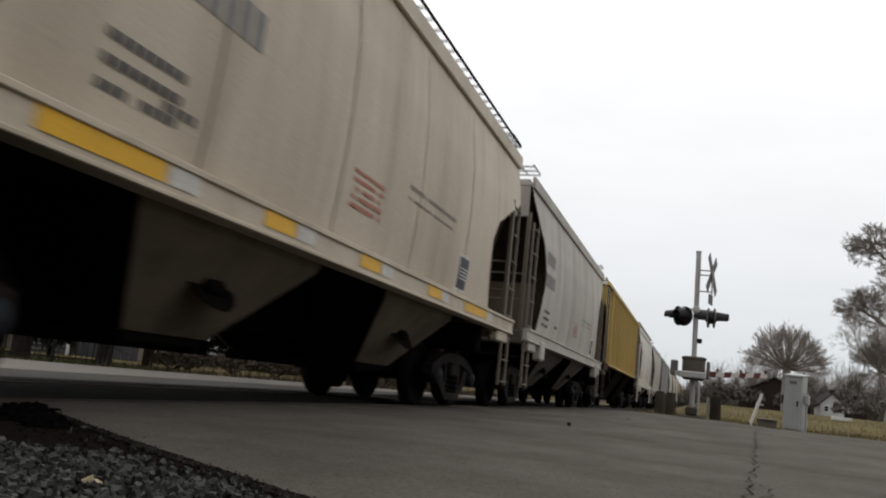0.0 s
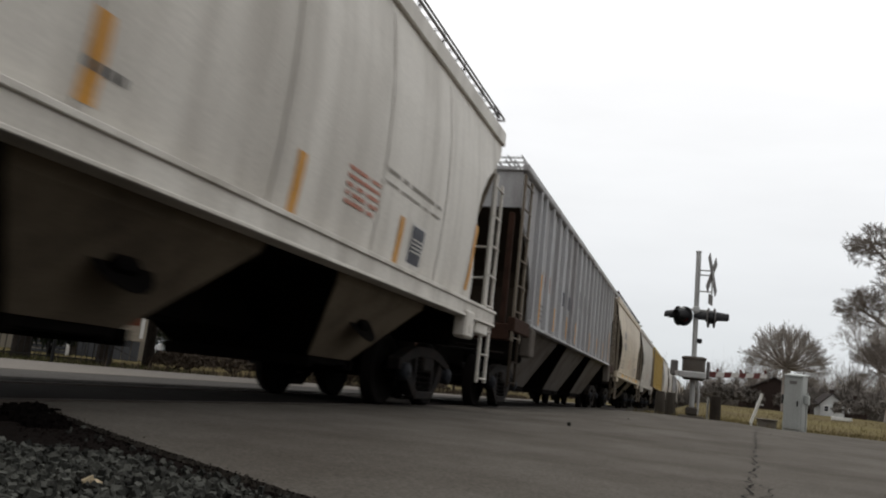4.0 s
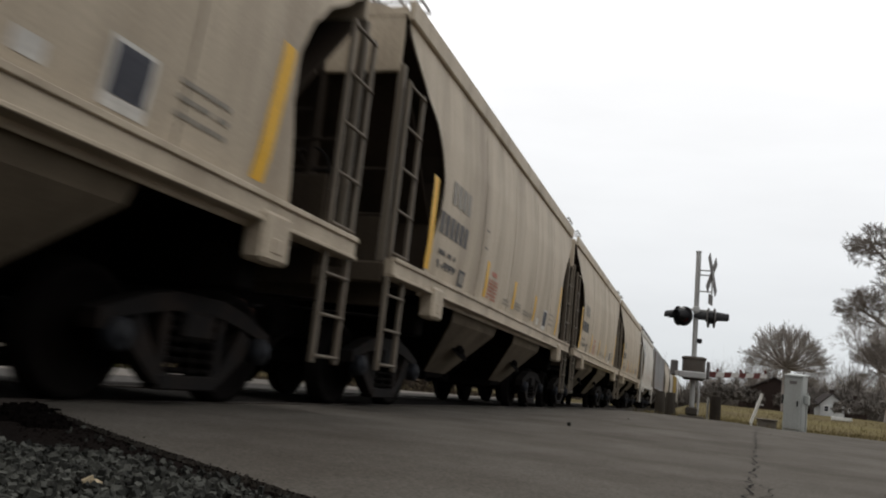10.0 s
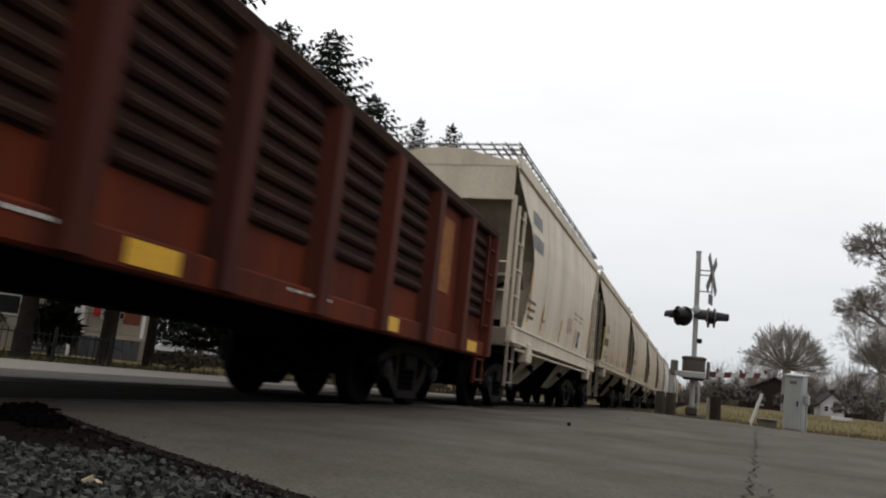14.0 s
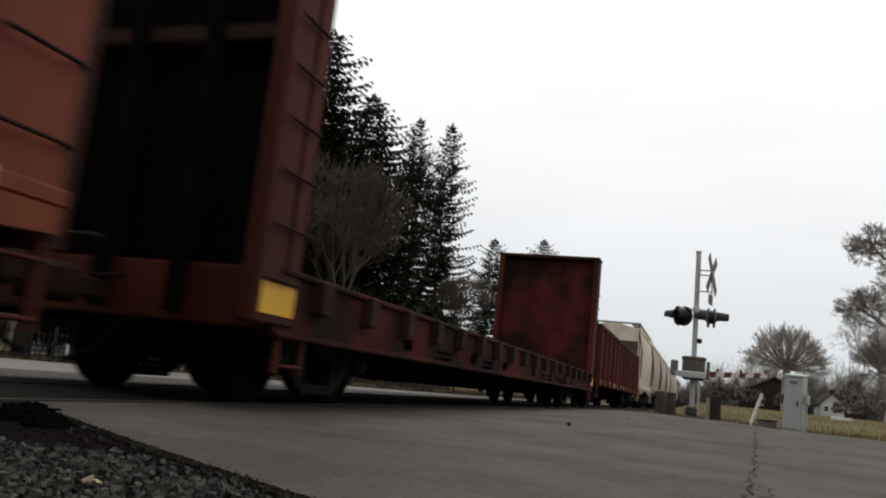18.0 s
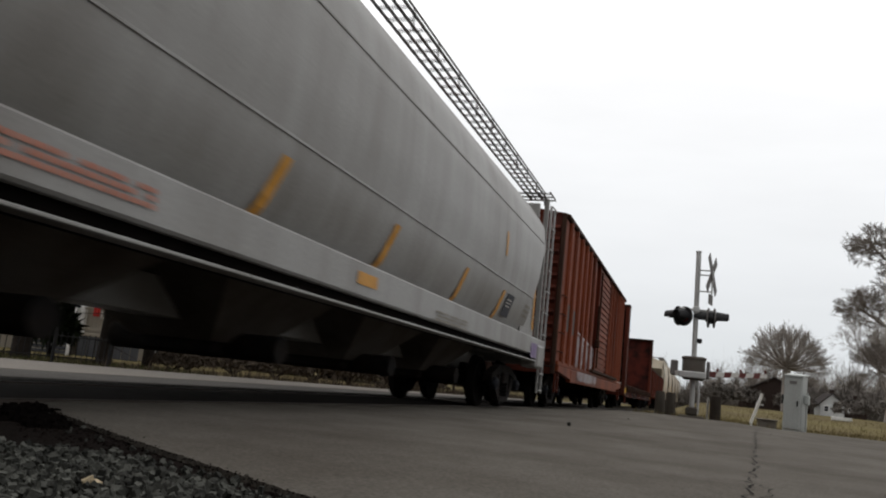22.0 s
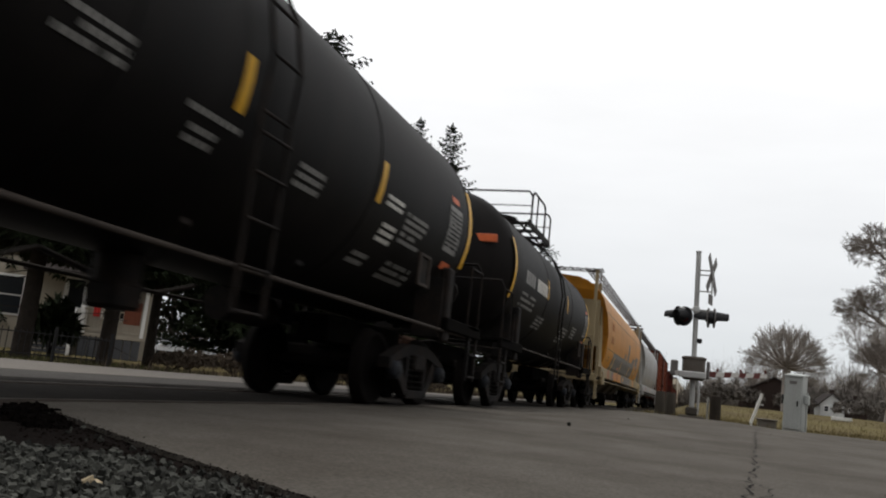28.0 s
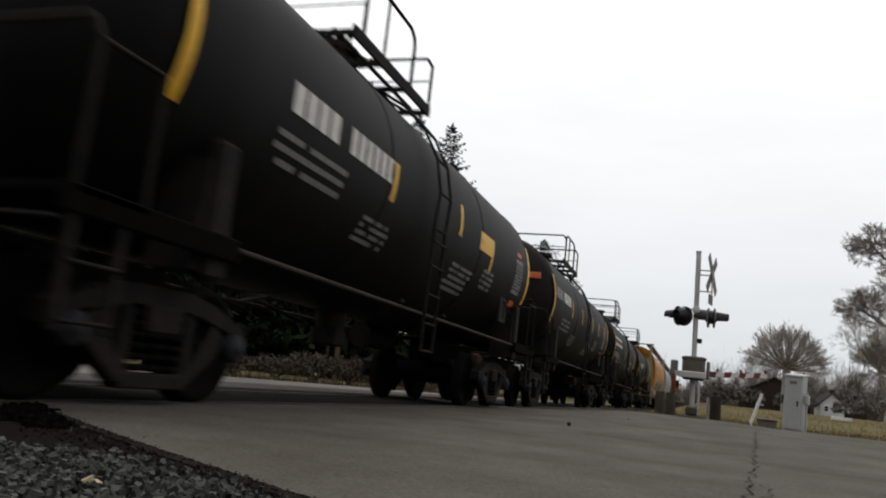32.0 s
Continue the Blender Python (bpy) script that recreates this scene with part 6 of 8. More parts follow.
def slab(name, left, right, material, label, rows=30, depth=0.09, rough=0.012, lift=0.0, cat="road"):
    """A paved sheet between two edge lines, with a crumbling edge and thickness."""
    rnd = random.Random(len(name) + rows)
    def along(line, u):
        u *= len(line) - 1
        k = min(len(line) - 2, int(u))
        a, b = line[k], line[k + 1]
        return a[0] + (b[0] - a[0]) * (u - k), a[1] + (b[1] - a[1]) * (u - k)
    cols = 40 * (len(left) - 1)
    v = []
    for j in range(rows + 1):
        w = j / rows
        for k in range(cols + 1):
            a, b = along(left, k / cols), along(right, k / cols)
            x, y = a[0] + (b[0] - a[0]) * w ** 1.5, a[1] + (b[1] - a[1]) * w ** 1.5
            if j in (0, rows):
                x += rnd.uniform(-rough, rough)
                y += rnd.uniform(-rough, rough)
            v.append((x, y, lie(x, y) - 0.008 + lift))
    n = cols + 1
    g = Shape()
    g.add(v, [(j * n + k, j * n + k + 1, (j + 1) * n + k + 1, (j + 1) * n + k) for j in range(rows) for k in range(cols)], True)
    rim = [k for k in range(n)] + [j * n + n - 1 for j in range(1, rows + 1)] + [rows * n + k for k in range(n - 2, -1, -1)] + [j * n for j in range(rows - 1, 0, -1)]
    top = [v[i] for i in rim]
    g.loft([[(x, y, z - depth) for x, y, z in top], top], False)
    return thing(name, g, material, label, cat, kind="structure")

NEAR_EDGE = [(-3.86, 3.95), (-2.85, 3.29), (-2.21, 2.90), (-1.56, 2.53), (-1.06, 2.25), (0.5, 1.30), (3.0, -0.4), (10, -6), (34, -22)]
FAR_EDGE = [(-3.86, 33.0), (-3.0, 28.0), (-2.0, 24.2), (-1.2, 21.9), (-0.3, 21.2), (1.2, 21.3), (2.4, 21.5), (9, 21.4), (34, 19)]

def build_roads():
    road = slab("road", NEAR_EDGE, FAR_EDGE, ASPHALT, "worn dark grey asphalt at the railway crossing")
    # crossing panel and strip beyond: the dark band below the train, as colour
    slab("crossing_panel", [(-5.37, 3.9), (-5.37, 33)], [(-4.03, 3.9), (-4.03, 33)], PANEL_SHADE, "panel between the rails, blackened as shade under the train", 4, 0.2, 0.004, -0.006)
    slab("field_panel_beyond", [(-6.05, 2.0), (-6.05, 60)], [(-5.55, 2.0), (-5.55, 60)], PANEL_SHADE, "black strip beyond the far rail, shade under the train", 4, 0.03, 0.02, 0.006)
    slab("road_beyond", [(-5.54, 2.0), (-5.54, 12), (-5.54, 24), (-5.54, 60)], [(-7.6, 2.0), (-7.4, 12), (-7.0, 24), (-5.95, 60)], ASPHALT_OLD, "old grey asphalt beyond the tracks", 6)
    slab("pavement", [(-7.66, 2.0), (-7.46, 12), (-7.06, 24), (-6.0, 60)], [(-13.0, 4.0), (-10.0, 12.2), (-8.1, 24), (-6.4, 60)], CONCRETE, "pale worn concrete strip beyond the tracks", 8, cat="pavement")
    # cracks and tar lines in the asphalt
    rnd = random.Random(9)
    def crack(points, width):
        g = Shape()
        dense = []
        for (x0, y0), (x1, y1) in zip(points, points[1:]):
            m = max(2, int(math.hypot(x1 - x0, y1 - y0) / 0.09))
            for k in range(m):
                u = k / m
                dense.append((x0 + (x1 - x0) * u + rnd.gauss(0, 0.022), y0 + (y1 - y0) * u))
        v = []
        for x, y in dense:
            w = width * rnd.uniform(0.35, 1.3)
            v += [(x - w, y, lie(x, y) - 0.003), (x + w, y, lie(x, y) - 0.003)]
        g.add(v, [(2 * k, 2 * k + 1, 2 * k + 3, 2 * k + 2) for k in range(len(dense) - 1)])
        part("crack", g, TAR, road)
    crack([(0.17, 3.4), (0.24, 4.1), (0.33, 5.2), (0.42, 6.6), (0.56, 8.8), (0.66, 10.0)], 0.006)
    crack([(0.60, 9.4), (0.80, 12.5), (1.0, 15.5), (1.3, 18.0)], 0.006)
    crack([(0.24, 4.1), (0.34, 4.3), (0.40, 4.75), (0.31, 5.2)], 0.004)
    crack([(1.1, 5.6), (1.35, 5.0)], 0.006)
    g = Shape()
    for k in range(3):
        x, y = rnd.uniform(-2.5, 1.5), rnd.uniform(3.6, 15)
        s = rnd.uniform(0.006, 0.016)
        z = lie(x, y) - 0.008
        g.box(x - s, x + s, y - s, y + s, z, z + s * 1.4, s * 0.5)
    x, y = -1.43, 9.58
    g.box(x - 0.02, x + 0.02, y - 0.02, y + 0.02, lie(x, y) - 0.01, lie(x, y) + 0.035, 0.01)
    thing("loose_pebbles", g, STONE, "small dark pebbles scattered on the asphalt", "pebbles", kind="stuff")
    # dark crumbling verge between asphalt and ballast
    slab("verge_soil", [(-3.9, 2.6), (-2.9, 2.05), (-2.12, 1.98), (-1.62, 2.02), (-1.15, 2.02), (0.3, 1.0), (2.85, -0.6)], [(x + 0.03, y + 0.04) for x, y in NEAR_EDGE[:7]], SOIL, "dark crumbled soil along the asphalt edge", 14, 0.06, 0.05, -0.022, "verge")

def build_track():
    for x in (TRACK_X - 0.7535, TRACK_X + 0.7535):
        g = Shape()
        prof = [(-0.075, -0.185), (0.075, -0.185), (0.072, -0.172), (0.012, -0.15), (0.010, -0.05), (0.036, -0.035), (0.037, -0.004), (0.028, 0.0), (-0.028, 0.0), (-0.037, -0.004), (-0.036, -0.035), (-0.010, -0.05), (-0.012, -0.15), (-0.072, -0.172)]
        g.loft([[(x + a, y, z) for a, z in prof] for y in (-120, -20, 0, 20, 60, 700)])
        thing("rail", g, RAILSTEEL, "steel running rail with a polished head", "rail", "rails of the track", "structure")
    g = Shape()
    rows = [(-7.4, -0.28), (-6.4, -0.21), (-3.0, -0.21), (-2.3, -0.26)]
    g.loft([[(x, y, z) for x, z in rows] for y in (-120, 0, 4.2)], False, False, False)
    g.loft([[(x, y, z) for x, z in rows] for y in (32.5, 80, 700)], False, False, False)
    bed = thing("ballast_bed", g, STONE, "grey crushed stone ballast under the track", "ballast", kind="structure")
    tie = None
    for k in range(70):
        y = -3.4 + 0.52 * k
        if 4.0 < y < 33:
            continue
        g = Shape().box(TRACK_X - 1.3, TRACK_X + 1.3, -0.115, 0.115, -0.36, -0.186, 0.02)
        if tie is None:
            tie = mesh_of("tie", g, TIEWOOD)
        o = new("tie", tie)
        o.parent, o.matrix_basis = bed, pose(0, y, 0)

def stone(g, rnd, x, y, z, r):
    """One angular crushed stone."""
    pts = []
    q = Euler((rnd.uniform(0, 6.3), rnd.uniform(0, 6.3), rnd.uniform(0, 6.3))).to_matrix()
    sx, sy, sz = r * rnd.uniform(0.8, 1.3), r * rnd.uniform(0.7, 1.0), r * rnd.uniform(0.5, 0.8)
    for a in (-1, 1):
        for b in (-1, 1):
            for c in (-1, 1):
                p = Vector((a * sx * rnd.uniform(0.55, 1), b * sy * rnd.uniform(0.55, 1), c * sz * rnd.uniform(0.55, 1)))
                pts.append(q @ p + Vector((x, y, z)))
    g.add(pts, [(0, 1, 3), (0, 3, 2), (4, 6, 7), (4, 7, 5), (0, 4, 5), (0, 5, 1), (2, 3, 7), (2, 7, 6), (0, 2, 6), (0, 6, 4), (1, 5, 7), (1, 7, 3)])

def build_ballast():
    rnd = random.Random(12)
    g = Shape()
    def edge(x):
        for (xa, ya), (xb, yb) in zip(NEAR_EDGE, NEAR_EDGE[1:]):
            if xa <= x <= xb:
                return ya + (yb - ya) * (x - xa) / (xb - xa)
        return 4.0
    def brim(x):
        """Where the gravel meets the bare soil."""
        rows = ((-4.2, 3.0), (-2.45, 2.40), (-2.2, 2.56), (-2.0, 2.60), (-1.75, 2.50), (-1.46, 2.42), (-1.23, 2.27), (-1.0, 2.08), (0.4, 1.2))
        for (xa, ya), (xb, yb) in zip(rows, rows[1:]):
            if xa <= x <= xb:
                return min(ya + (yb - ya) * (x - xa) / (xb - xa), edge(x) - 0.05)
        return 3.0
    n = 0
    while n < 15000:
        x, y = rnd.uniform(-4.1, 0.2), rnd.uniform(0.55, 4.1)
        gap = brim(x) + 0.05 * math.sin(9 * x) * math.sin(23 * x + 1) - y
        if gap < 0 or math.hypot(x, y) < 0.7:
            continue
        if gap < 0.12 and rnd.random() < 0.55:
            continue
        n += 1
        base = -0.085 if x > -3.0 else -0.085 - 0.09 * min(1, (-3.0 - x) / 0.6)
        stone(g, rnd, x, y, base + 0.045 + rnd.uniform(0.0, 0.03), rnd.uniform(0.007, 0.0185))
    for k in range(5000):
        x, y = rnd.uniform(-4.1, 0.9), rnd.uniform(-2.6, 0.7)
        stone(g, rnd, x, y, -0.075 + rnd.uniform(0.0, 0.02), rnd.uniform(0.014, 0.026))
    for k in range(900):
        x, y = rnd.uniform(-5.6, -3.1), rnd.uniform(1.4, 4.2)
        stone(g, rnd, x, y, -0.19 + rnd.uniform(0.0, 0.05), rnd.uniform(0.022, 0.04))
    for k in range(60):
        t = rnd.random() * 6
        i = int(t)
        x = NEAR_EDGE[i][0] + (NEAR_EDGE[i + 1][0] - NEAR_EDGE[i][0]) * (t - i)
        y = edge(x) - rnd.uniform(0.02, 0.22)
        stone(g, rnd, x, y, -0.022, rnd.uniform(0.005, 0.014))
    thing("gravel", g, STONE, "loose blue-grey crushed stone beside the asphalt", "gravel", kind="stuff")
    g = Shape()
    stone(g, rnd, -1.66, 1.97, -0.018, 0.024)
    stone(g, rnd, -1.645, 1.98, -0.022, 0.018)
    thing("pale_stone", g, STONE_PALE, "single pale yellow stone among the grey gravel", "stone")
    g = Shape()
    for cx, cy, rad, high, count in ((-3.20, 3.22, 0.18, 0.075, 420), (-3.02, 3.24, 0.11, 0.055, 260), (-3.42, 3.40, 0.24, 0.03, 300), (-3.46, 3.56, 0.19, 0.07, 420), (-2.92, 3.10, 0.14, 0.035, 260)):
        for k in range(count):
            a, r = rnd.uniform(0, 6.28), rad * rnd.random() ** 0.6
            x, y = cx + r * math.cos(a), cy + r * math.sin(a)
            stone(g, rnd, x, y, -0.06 + high * (1 - (r / rad) ** 2) * rnd.uniform(0.6, 1.0), rnd.uniform(0.010, 0.028))
    thing("soil_heap", g, SHADED_SOIL, "low heap of dark soil clods, blackened as train shade", "soil heap", kind="stuff")
    g = Shape()
    for k in range(700):
        t = rnd.random() * 4
        i = int(t)
        x = NEAR_EDGE[i][0] + (NEAR_EDGE[i + 1][0] - NEAR_EDGE[i][0]) * (t - i)
        y = edge(x) - abs(rnd.gauss(0.0, 0.22)) - 0.01
        stone(g, rnd, x, y, -0.034, rnd.uniform(0.005, 0.013))
    for k in range(260):
        x = rnd.uniform(-3.3, -0.6)
        y = edge(x) + rnd.gauss(-0.02, 0.03)
        stone(g, rnd, x, y, lie(x, y) - 0.008, rnd.uniform(0.002, 0.004))
    thing("soil_crumbs", g, SOIL, "dark soil crumbs along the asphalt edge", "soil", kind="stuff")

build_ground()
build_roads()
build_track()
build_ballast()

# ---------------------------------------------------------------- crossing signal and trackside things
def build_signal():
    base = Vector((-0.15, 21.0, lie(-0.15, 21.0) - 0.03))
    sig = root("crossing_signal", "grey railway crossing signal mast with crossbuck, lamps and lowered gate", "crossing signal")
    sig.location = base
    def P(name, g, m, parent=sig, label=""):
        return part(name, g, m, parent, label)
    P("mast", Shape().rod((0, 0, 0), (-0.03, 0, 4.19), 0.062, 14).rod((-0.03, 0, 4.17), (-0.03, 0, 4.21), 0.07, 14), MASTMETAL)
    P("foundation", Shape().box(-0.32, 0.32, -0.32, 0.32, -0.25, 0.07, 0.03).box(-0.15, 0.15, -0.15, 0.15, 0.07, 0.28, 0.04), POSTWOOD)
    # crossbuck, seen steeply from the side
    turn = Matrix.Rotation(radians(76), 4, "Z")
    at_ = Matrix.Translation((0.33, 0.02, 3.62)) @ turn
    for k, a in enumerate((45, -45)):
        m = at_ @ Matrix.Rotation(radians(a), 4, "Y")
        # blade backs in a darker grey that includes their backlit tone
        P("crossbuck_blade", Shape().box(-0.61, 0.61, -0.008 + 0.02 * k, 0.008 + 0.02 * k, -0.115, 0.115, 0.004, m), PATCH, label="grey back of a crossbuck blade, backlit tone included")
    g = Shape()
    for z in (3.72, 3.60, 3.18):
        g.rod((-0.08, 0, z), (0.34, 0.02, z), 0.018, 6)
    g.rod((0.33, 0.02, 3.1), (0.33, 0.02, 3.75), 0.02, 6)
    P("crossbuck_bracket", g, MASTMETAL)
    P("track_plate", Shape().box(-0.2, 0.2, -0.008, 0.008, -0.13, 0.13, 0.006, Matrix.Translation((0.31, 0.0, 2.98)) @ turn), PATCH, label="small grey sign plate")
    # lamp arm and flashers
    P("lamp_arm", Shape().rod((-0.47, 0, 2.72), (0.42, 0, 2.68), 0.03, 8).box(-0.1, 0.06, -0.09, 0.09, 2.62, 2.78, 0.02), MASTMETAL)
    for x, ang, dark in ((-0.44, 62, 0), (-0.30, -35, 1), (0.28, 82, 2), (0.42, 96, 3)):
        m = Matrix.Translation((x, 0.0, 2.52)) @ Matrix.Rotation(radians(ang), 4, "Z") @ Matrix.Rotation(radians(90), 4, "X")
        def ring(r, z, n=20):
            return [m @ Vector((r * math.cos(2 * math.pi * k / n), r * math.sin(2 * math.pi * k / n), z)) for k in range(n)]
        face = 1 if dark in (1, 3) else -1
        shell = PATCH if dark > 1 else LAMPBLACK
        lamp = P("flasher", Shape().loft([ring(0.25, 0.012), ring(0.25, -0.012)], True), shell, label="flasher lamp with round backing disc")
        P("lamp_housing", Shape().loft([ring(0.14, -0.012 * face), ring(0.15, -0.09 * face), ring(0.10, -0.20 * face), ring(0.03, -0.24 * face)], True, True), LAMPBLACK, lamp)
        P("lens", Shape().loft([ring(0.145, 0.014 * face), ring(0.12, 0.03 * face)], True, True), LENS, lamp, "dark red unlit lens")
        hood = Shape()
        a, b = [], []
        for k in range(13):
            t = math.pi * (-0.1 + 1.2 * k / 12)
            a.append(m @ Vector((0.165 * math.cos(t), 0.165 * math.sin(t), 0.014 * face)))
            b.append(m @ Vector((0.12 * math.cos(t), 0.135 * math.sin(t), 0.34 * face)))
        hood.loft([a, b], False, True, False)
        P("hood", hood, LAMPBLACK, lamp)
        P("lamp_stem", Shape().rod((x, 0, 2.56), (x * 0.98, 0, 2.72), 0.02, 6), LAMPBLACK, lamp)
    # gate mechanism and arm
    P("mechanism_case", Shape().box(-0.28, 0.27, -0.2, 0.2, 0.94, 1.52, 0.05).box(-0.30, 0.29, -0.22, 0.22, 1.44, 1.50, 0.02), GREY_DULL, label="grey gate mechanism case")
    P("counterweight", Shape().box(-0.56, -0.38, -0.10, 0.10, 1.02, 1.40, 0.03).box(-0.42, -0.2, -0.05, 0.05, 1.05, 1.15, 0.01), PATCH)
    P("conduit", Shape().pipe([(0.1, -0.1, 0.96), (0.15, -0.1, 0.6), (0.13, -0.1, 0.1)], 0.03, 8), MASTMETAL)
    P("small_box", Shape().box(0.04, 0.16, -0.06, 0.06, 1.86, 1.98, 0.02), LAMPBLACK)
    P("junction_box", Shape().box(0.30, 0.38, -0.08, 0.08, 1.0, 1.42, 0.02), PATCH)
    a, b = Vector((-0.42, -0.30, 1.06)), Vector((1.84, 2.14, 1.30))
    d = (b - a)
    side = d.cross(Vector((0, 0, 1))).normalized()
    up = side.cross(d).normalized()
    n = 12
    arm = P("gate_arm", Shape().loft([[a + side * s * 0.02 + up * u * 0.065 for s, u in ((-1, -1), (1, -1), (1, 1), (-1, 1))], [b + side * s * 0.02 + up * u * 0.05 for s, u in ((-1, -1), (1, -1), (1, 1), (-1, 1))]]), GATEWHITE, label="lowered gate arm with red and white stripes")
    for k in range(n):
        if k < 2 or k % 2:
            continue
        p, q = a + d * (k / n), a + d * ((k + 0.9) / n)
        p2, q2 = p + d * 0.012, q + d * 0.012
        P("gate_stripe", Shape().loft([[w + side * s * 0.024 + up * (u * 0.07) + (d * 0.02 if u > 0 else d * 0) for s, u in ((-1, -1), (1, -1), (1, 1), (-1, 1))] for w in (p, q)]), GATERED, arm, "red stripe")
    for u in (0.44, 0.70, 0.985):
        p = a + d * u
        P("gate_lamp", Shape().rod(p + Vector((0, 0, 0.05)), p + Vector((0, 0, 0.15)), 0.02, 8).box(p.x - 0.028, p.x + 0.028, p.y - 0.03, p.y + 0.03, p.z + 0.08, p.z + 0.15, 0.01), GATERED, arm, "small red gate lamp")
    P("arm_bracket", Shape().box(-0.34, 0.3, -0.33, -0.22, 0.98, 1.14, 0.02), MASTMETAL)

def build_case():
    c = root("signal_case", "silver aluminium signal equipment case beside the crossing", "equipment case")
    c.location = (2.28, 21.95, lie(2.28, 21.95) - 0.09)
    c.rotation_euler = (0, radians(1.0), radians(-20))
    c.scale = (0.86, 1.0, 1.0)
    part("body", Shape().box(-0.25, 0.25, -0.24, 0.24, 0.06, 1.42, 0.015), CASEMETAL, c)
    part("door", Shape().box(-0.225, 0.225, -0.262, -0.24, 0.12, 1.38, 0.008), CASEMETAL, c)
    part("roof", Shape().prism([(-0.28, 1.40), (0.28, 1.46), (0.28, 1.50), (-0.28, 1.44)], -0.28, 0.28), CASEMETAL, c)
    part("plinth", Shape().box(-0.28, 0.28, -0.27, 0.27, -0.12, 0.07, 0.02), LAMPBLACK, c)
    part("handle", Shape().box(0.12, 0.16, -0.285, -0.26, 0.68, 0.82, 0.008), LAMPBLACK, c)
    part("vent", Shape().box(-0.1, 0.1, -0.268, -0.258, 1.22, 1.3, 0.004), PATCH, c)
    g = Shape()
    for z in (0.25, 0.75, 1.25):
        g.rod((-0.232, -0.262, z - 0.05), (-0.232, -0.262, z + 0.05), 0.014, 6)
    part("hinge", g, CASEMETAL, c)
    part("side_pipe", Shape().rod((0.33, -0.05, -0.1), (0.33, -0.05, 1.05), 0.03, 8).box(0.27, 0.40, -0.12, 0.02, 0.74, 0.98, 0.02), CASEMETAL, c)
    part("side_box", Shape().box(-0.36, -0.25, -0.1, 0.1, 0.72, 0.95, 0.02), LAMPBLACK, c)
    g = Shape().box(-0.26, 0.26, -0.3, 0.3, 0.16, 0.20, 0.015).box(-0.22, 0.22, -0.25, 0.25, -0.12, 0.17, 0.02)
    thing("pull_box", g, CONCRETE, "pale concrete cable pull box with a lid", "pull box", at=Matrix.Translation((1.72, 22.9, lie(1.72, 22.9))))

def build_posts():
    for x, y, h, r, m, lab in ((-1.04, 23.98, 0.68, 0.14, POSTWOOD, "weathered grey wooden post stub beside the track"), (-0.74, 23.5, 0.66, 0.14, POSTWOOD, "weathered grey wooden post stub beside the track"), (0.43, 22.5, 0.66, 0.14, TIEWOOD, "dark creosoted wooden post stub behind the crossing")):
        z = lie(x, y) - 0.12
        g = Shape().loft([[(x + r * w * math.cos(t) * (1 + 0.06 * math.sin(3 * t)), y + r * w * math.sin(t), z + hh) for t in [2 * math.pi * k / 12 for k in range(12)]] for w, hh in ((1.02, 0), (1.0, h * 0.5), (0.97, h), (0.85, h + 0.05))], True, True)
        thing("post", g, m, lab, "post", "post stubs")
    g = Shape().rod((1.49, 25.96, lie(1.49, 25.96) - 0.08), (1.80, 25.94, 1.04), 0.045, 8)
    thing("leaning_post", g, SIGNWHITE, "slim white marker post leaning to one side", "post")
    g = Shape().rod((0.24, 22.6, lie(0.24, 22.6) - 0.1), (0.24, 22.6, 0.72), 0.028, 8)
    thing("post", g, MASTMETAL, "slim pale pipe post behind the crossing", "post", "post stubs")

build_signal()
build_case()
build_posts()

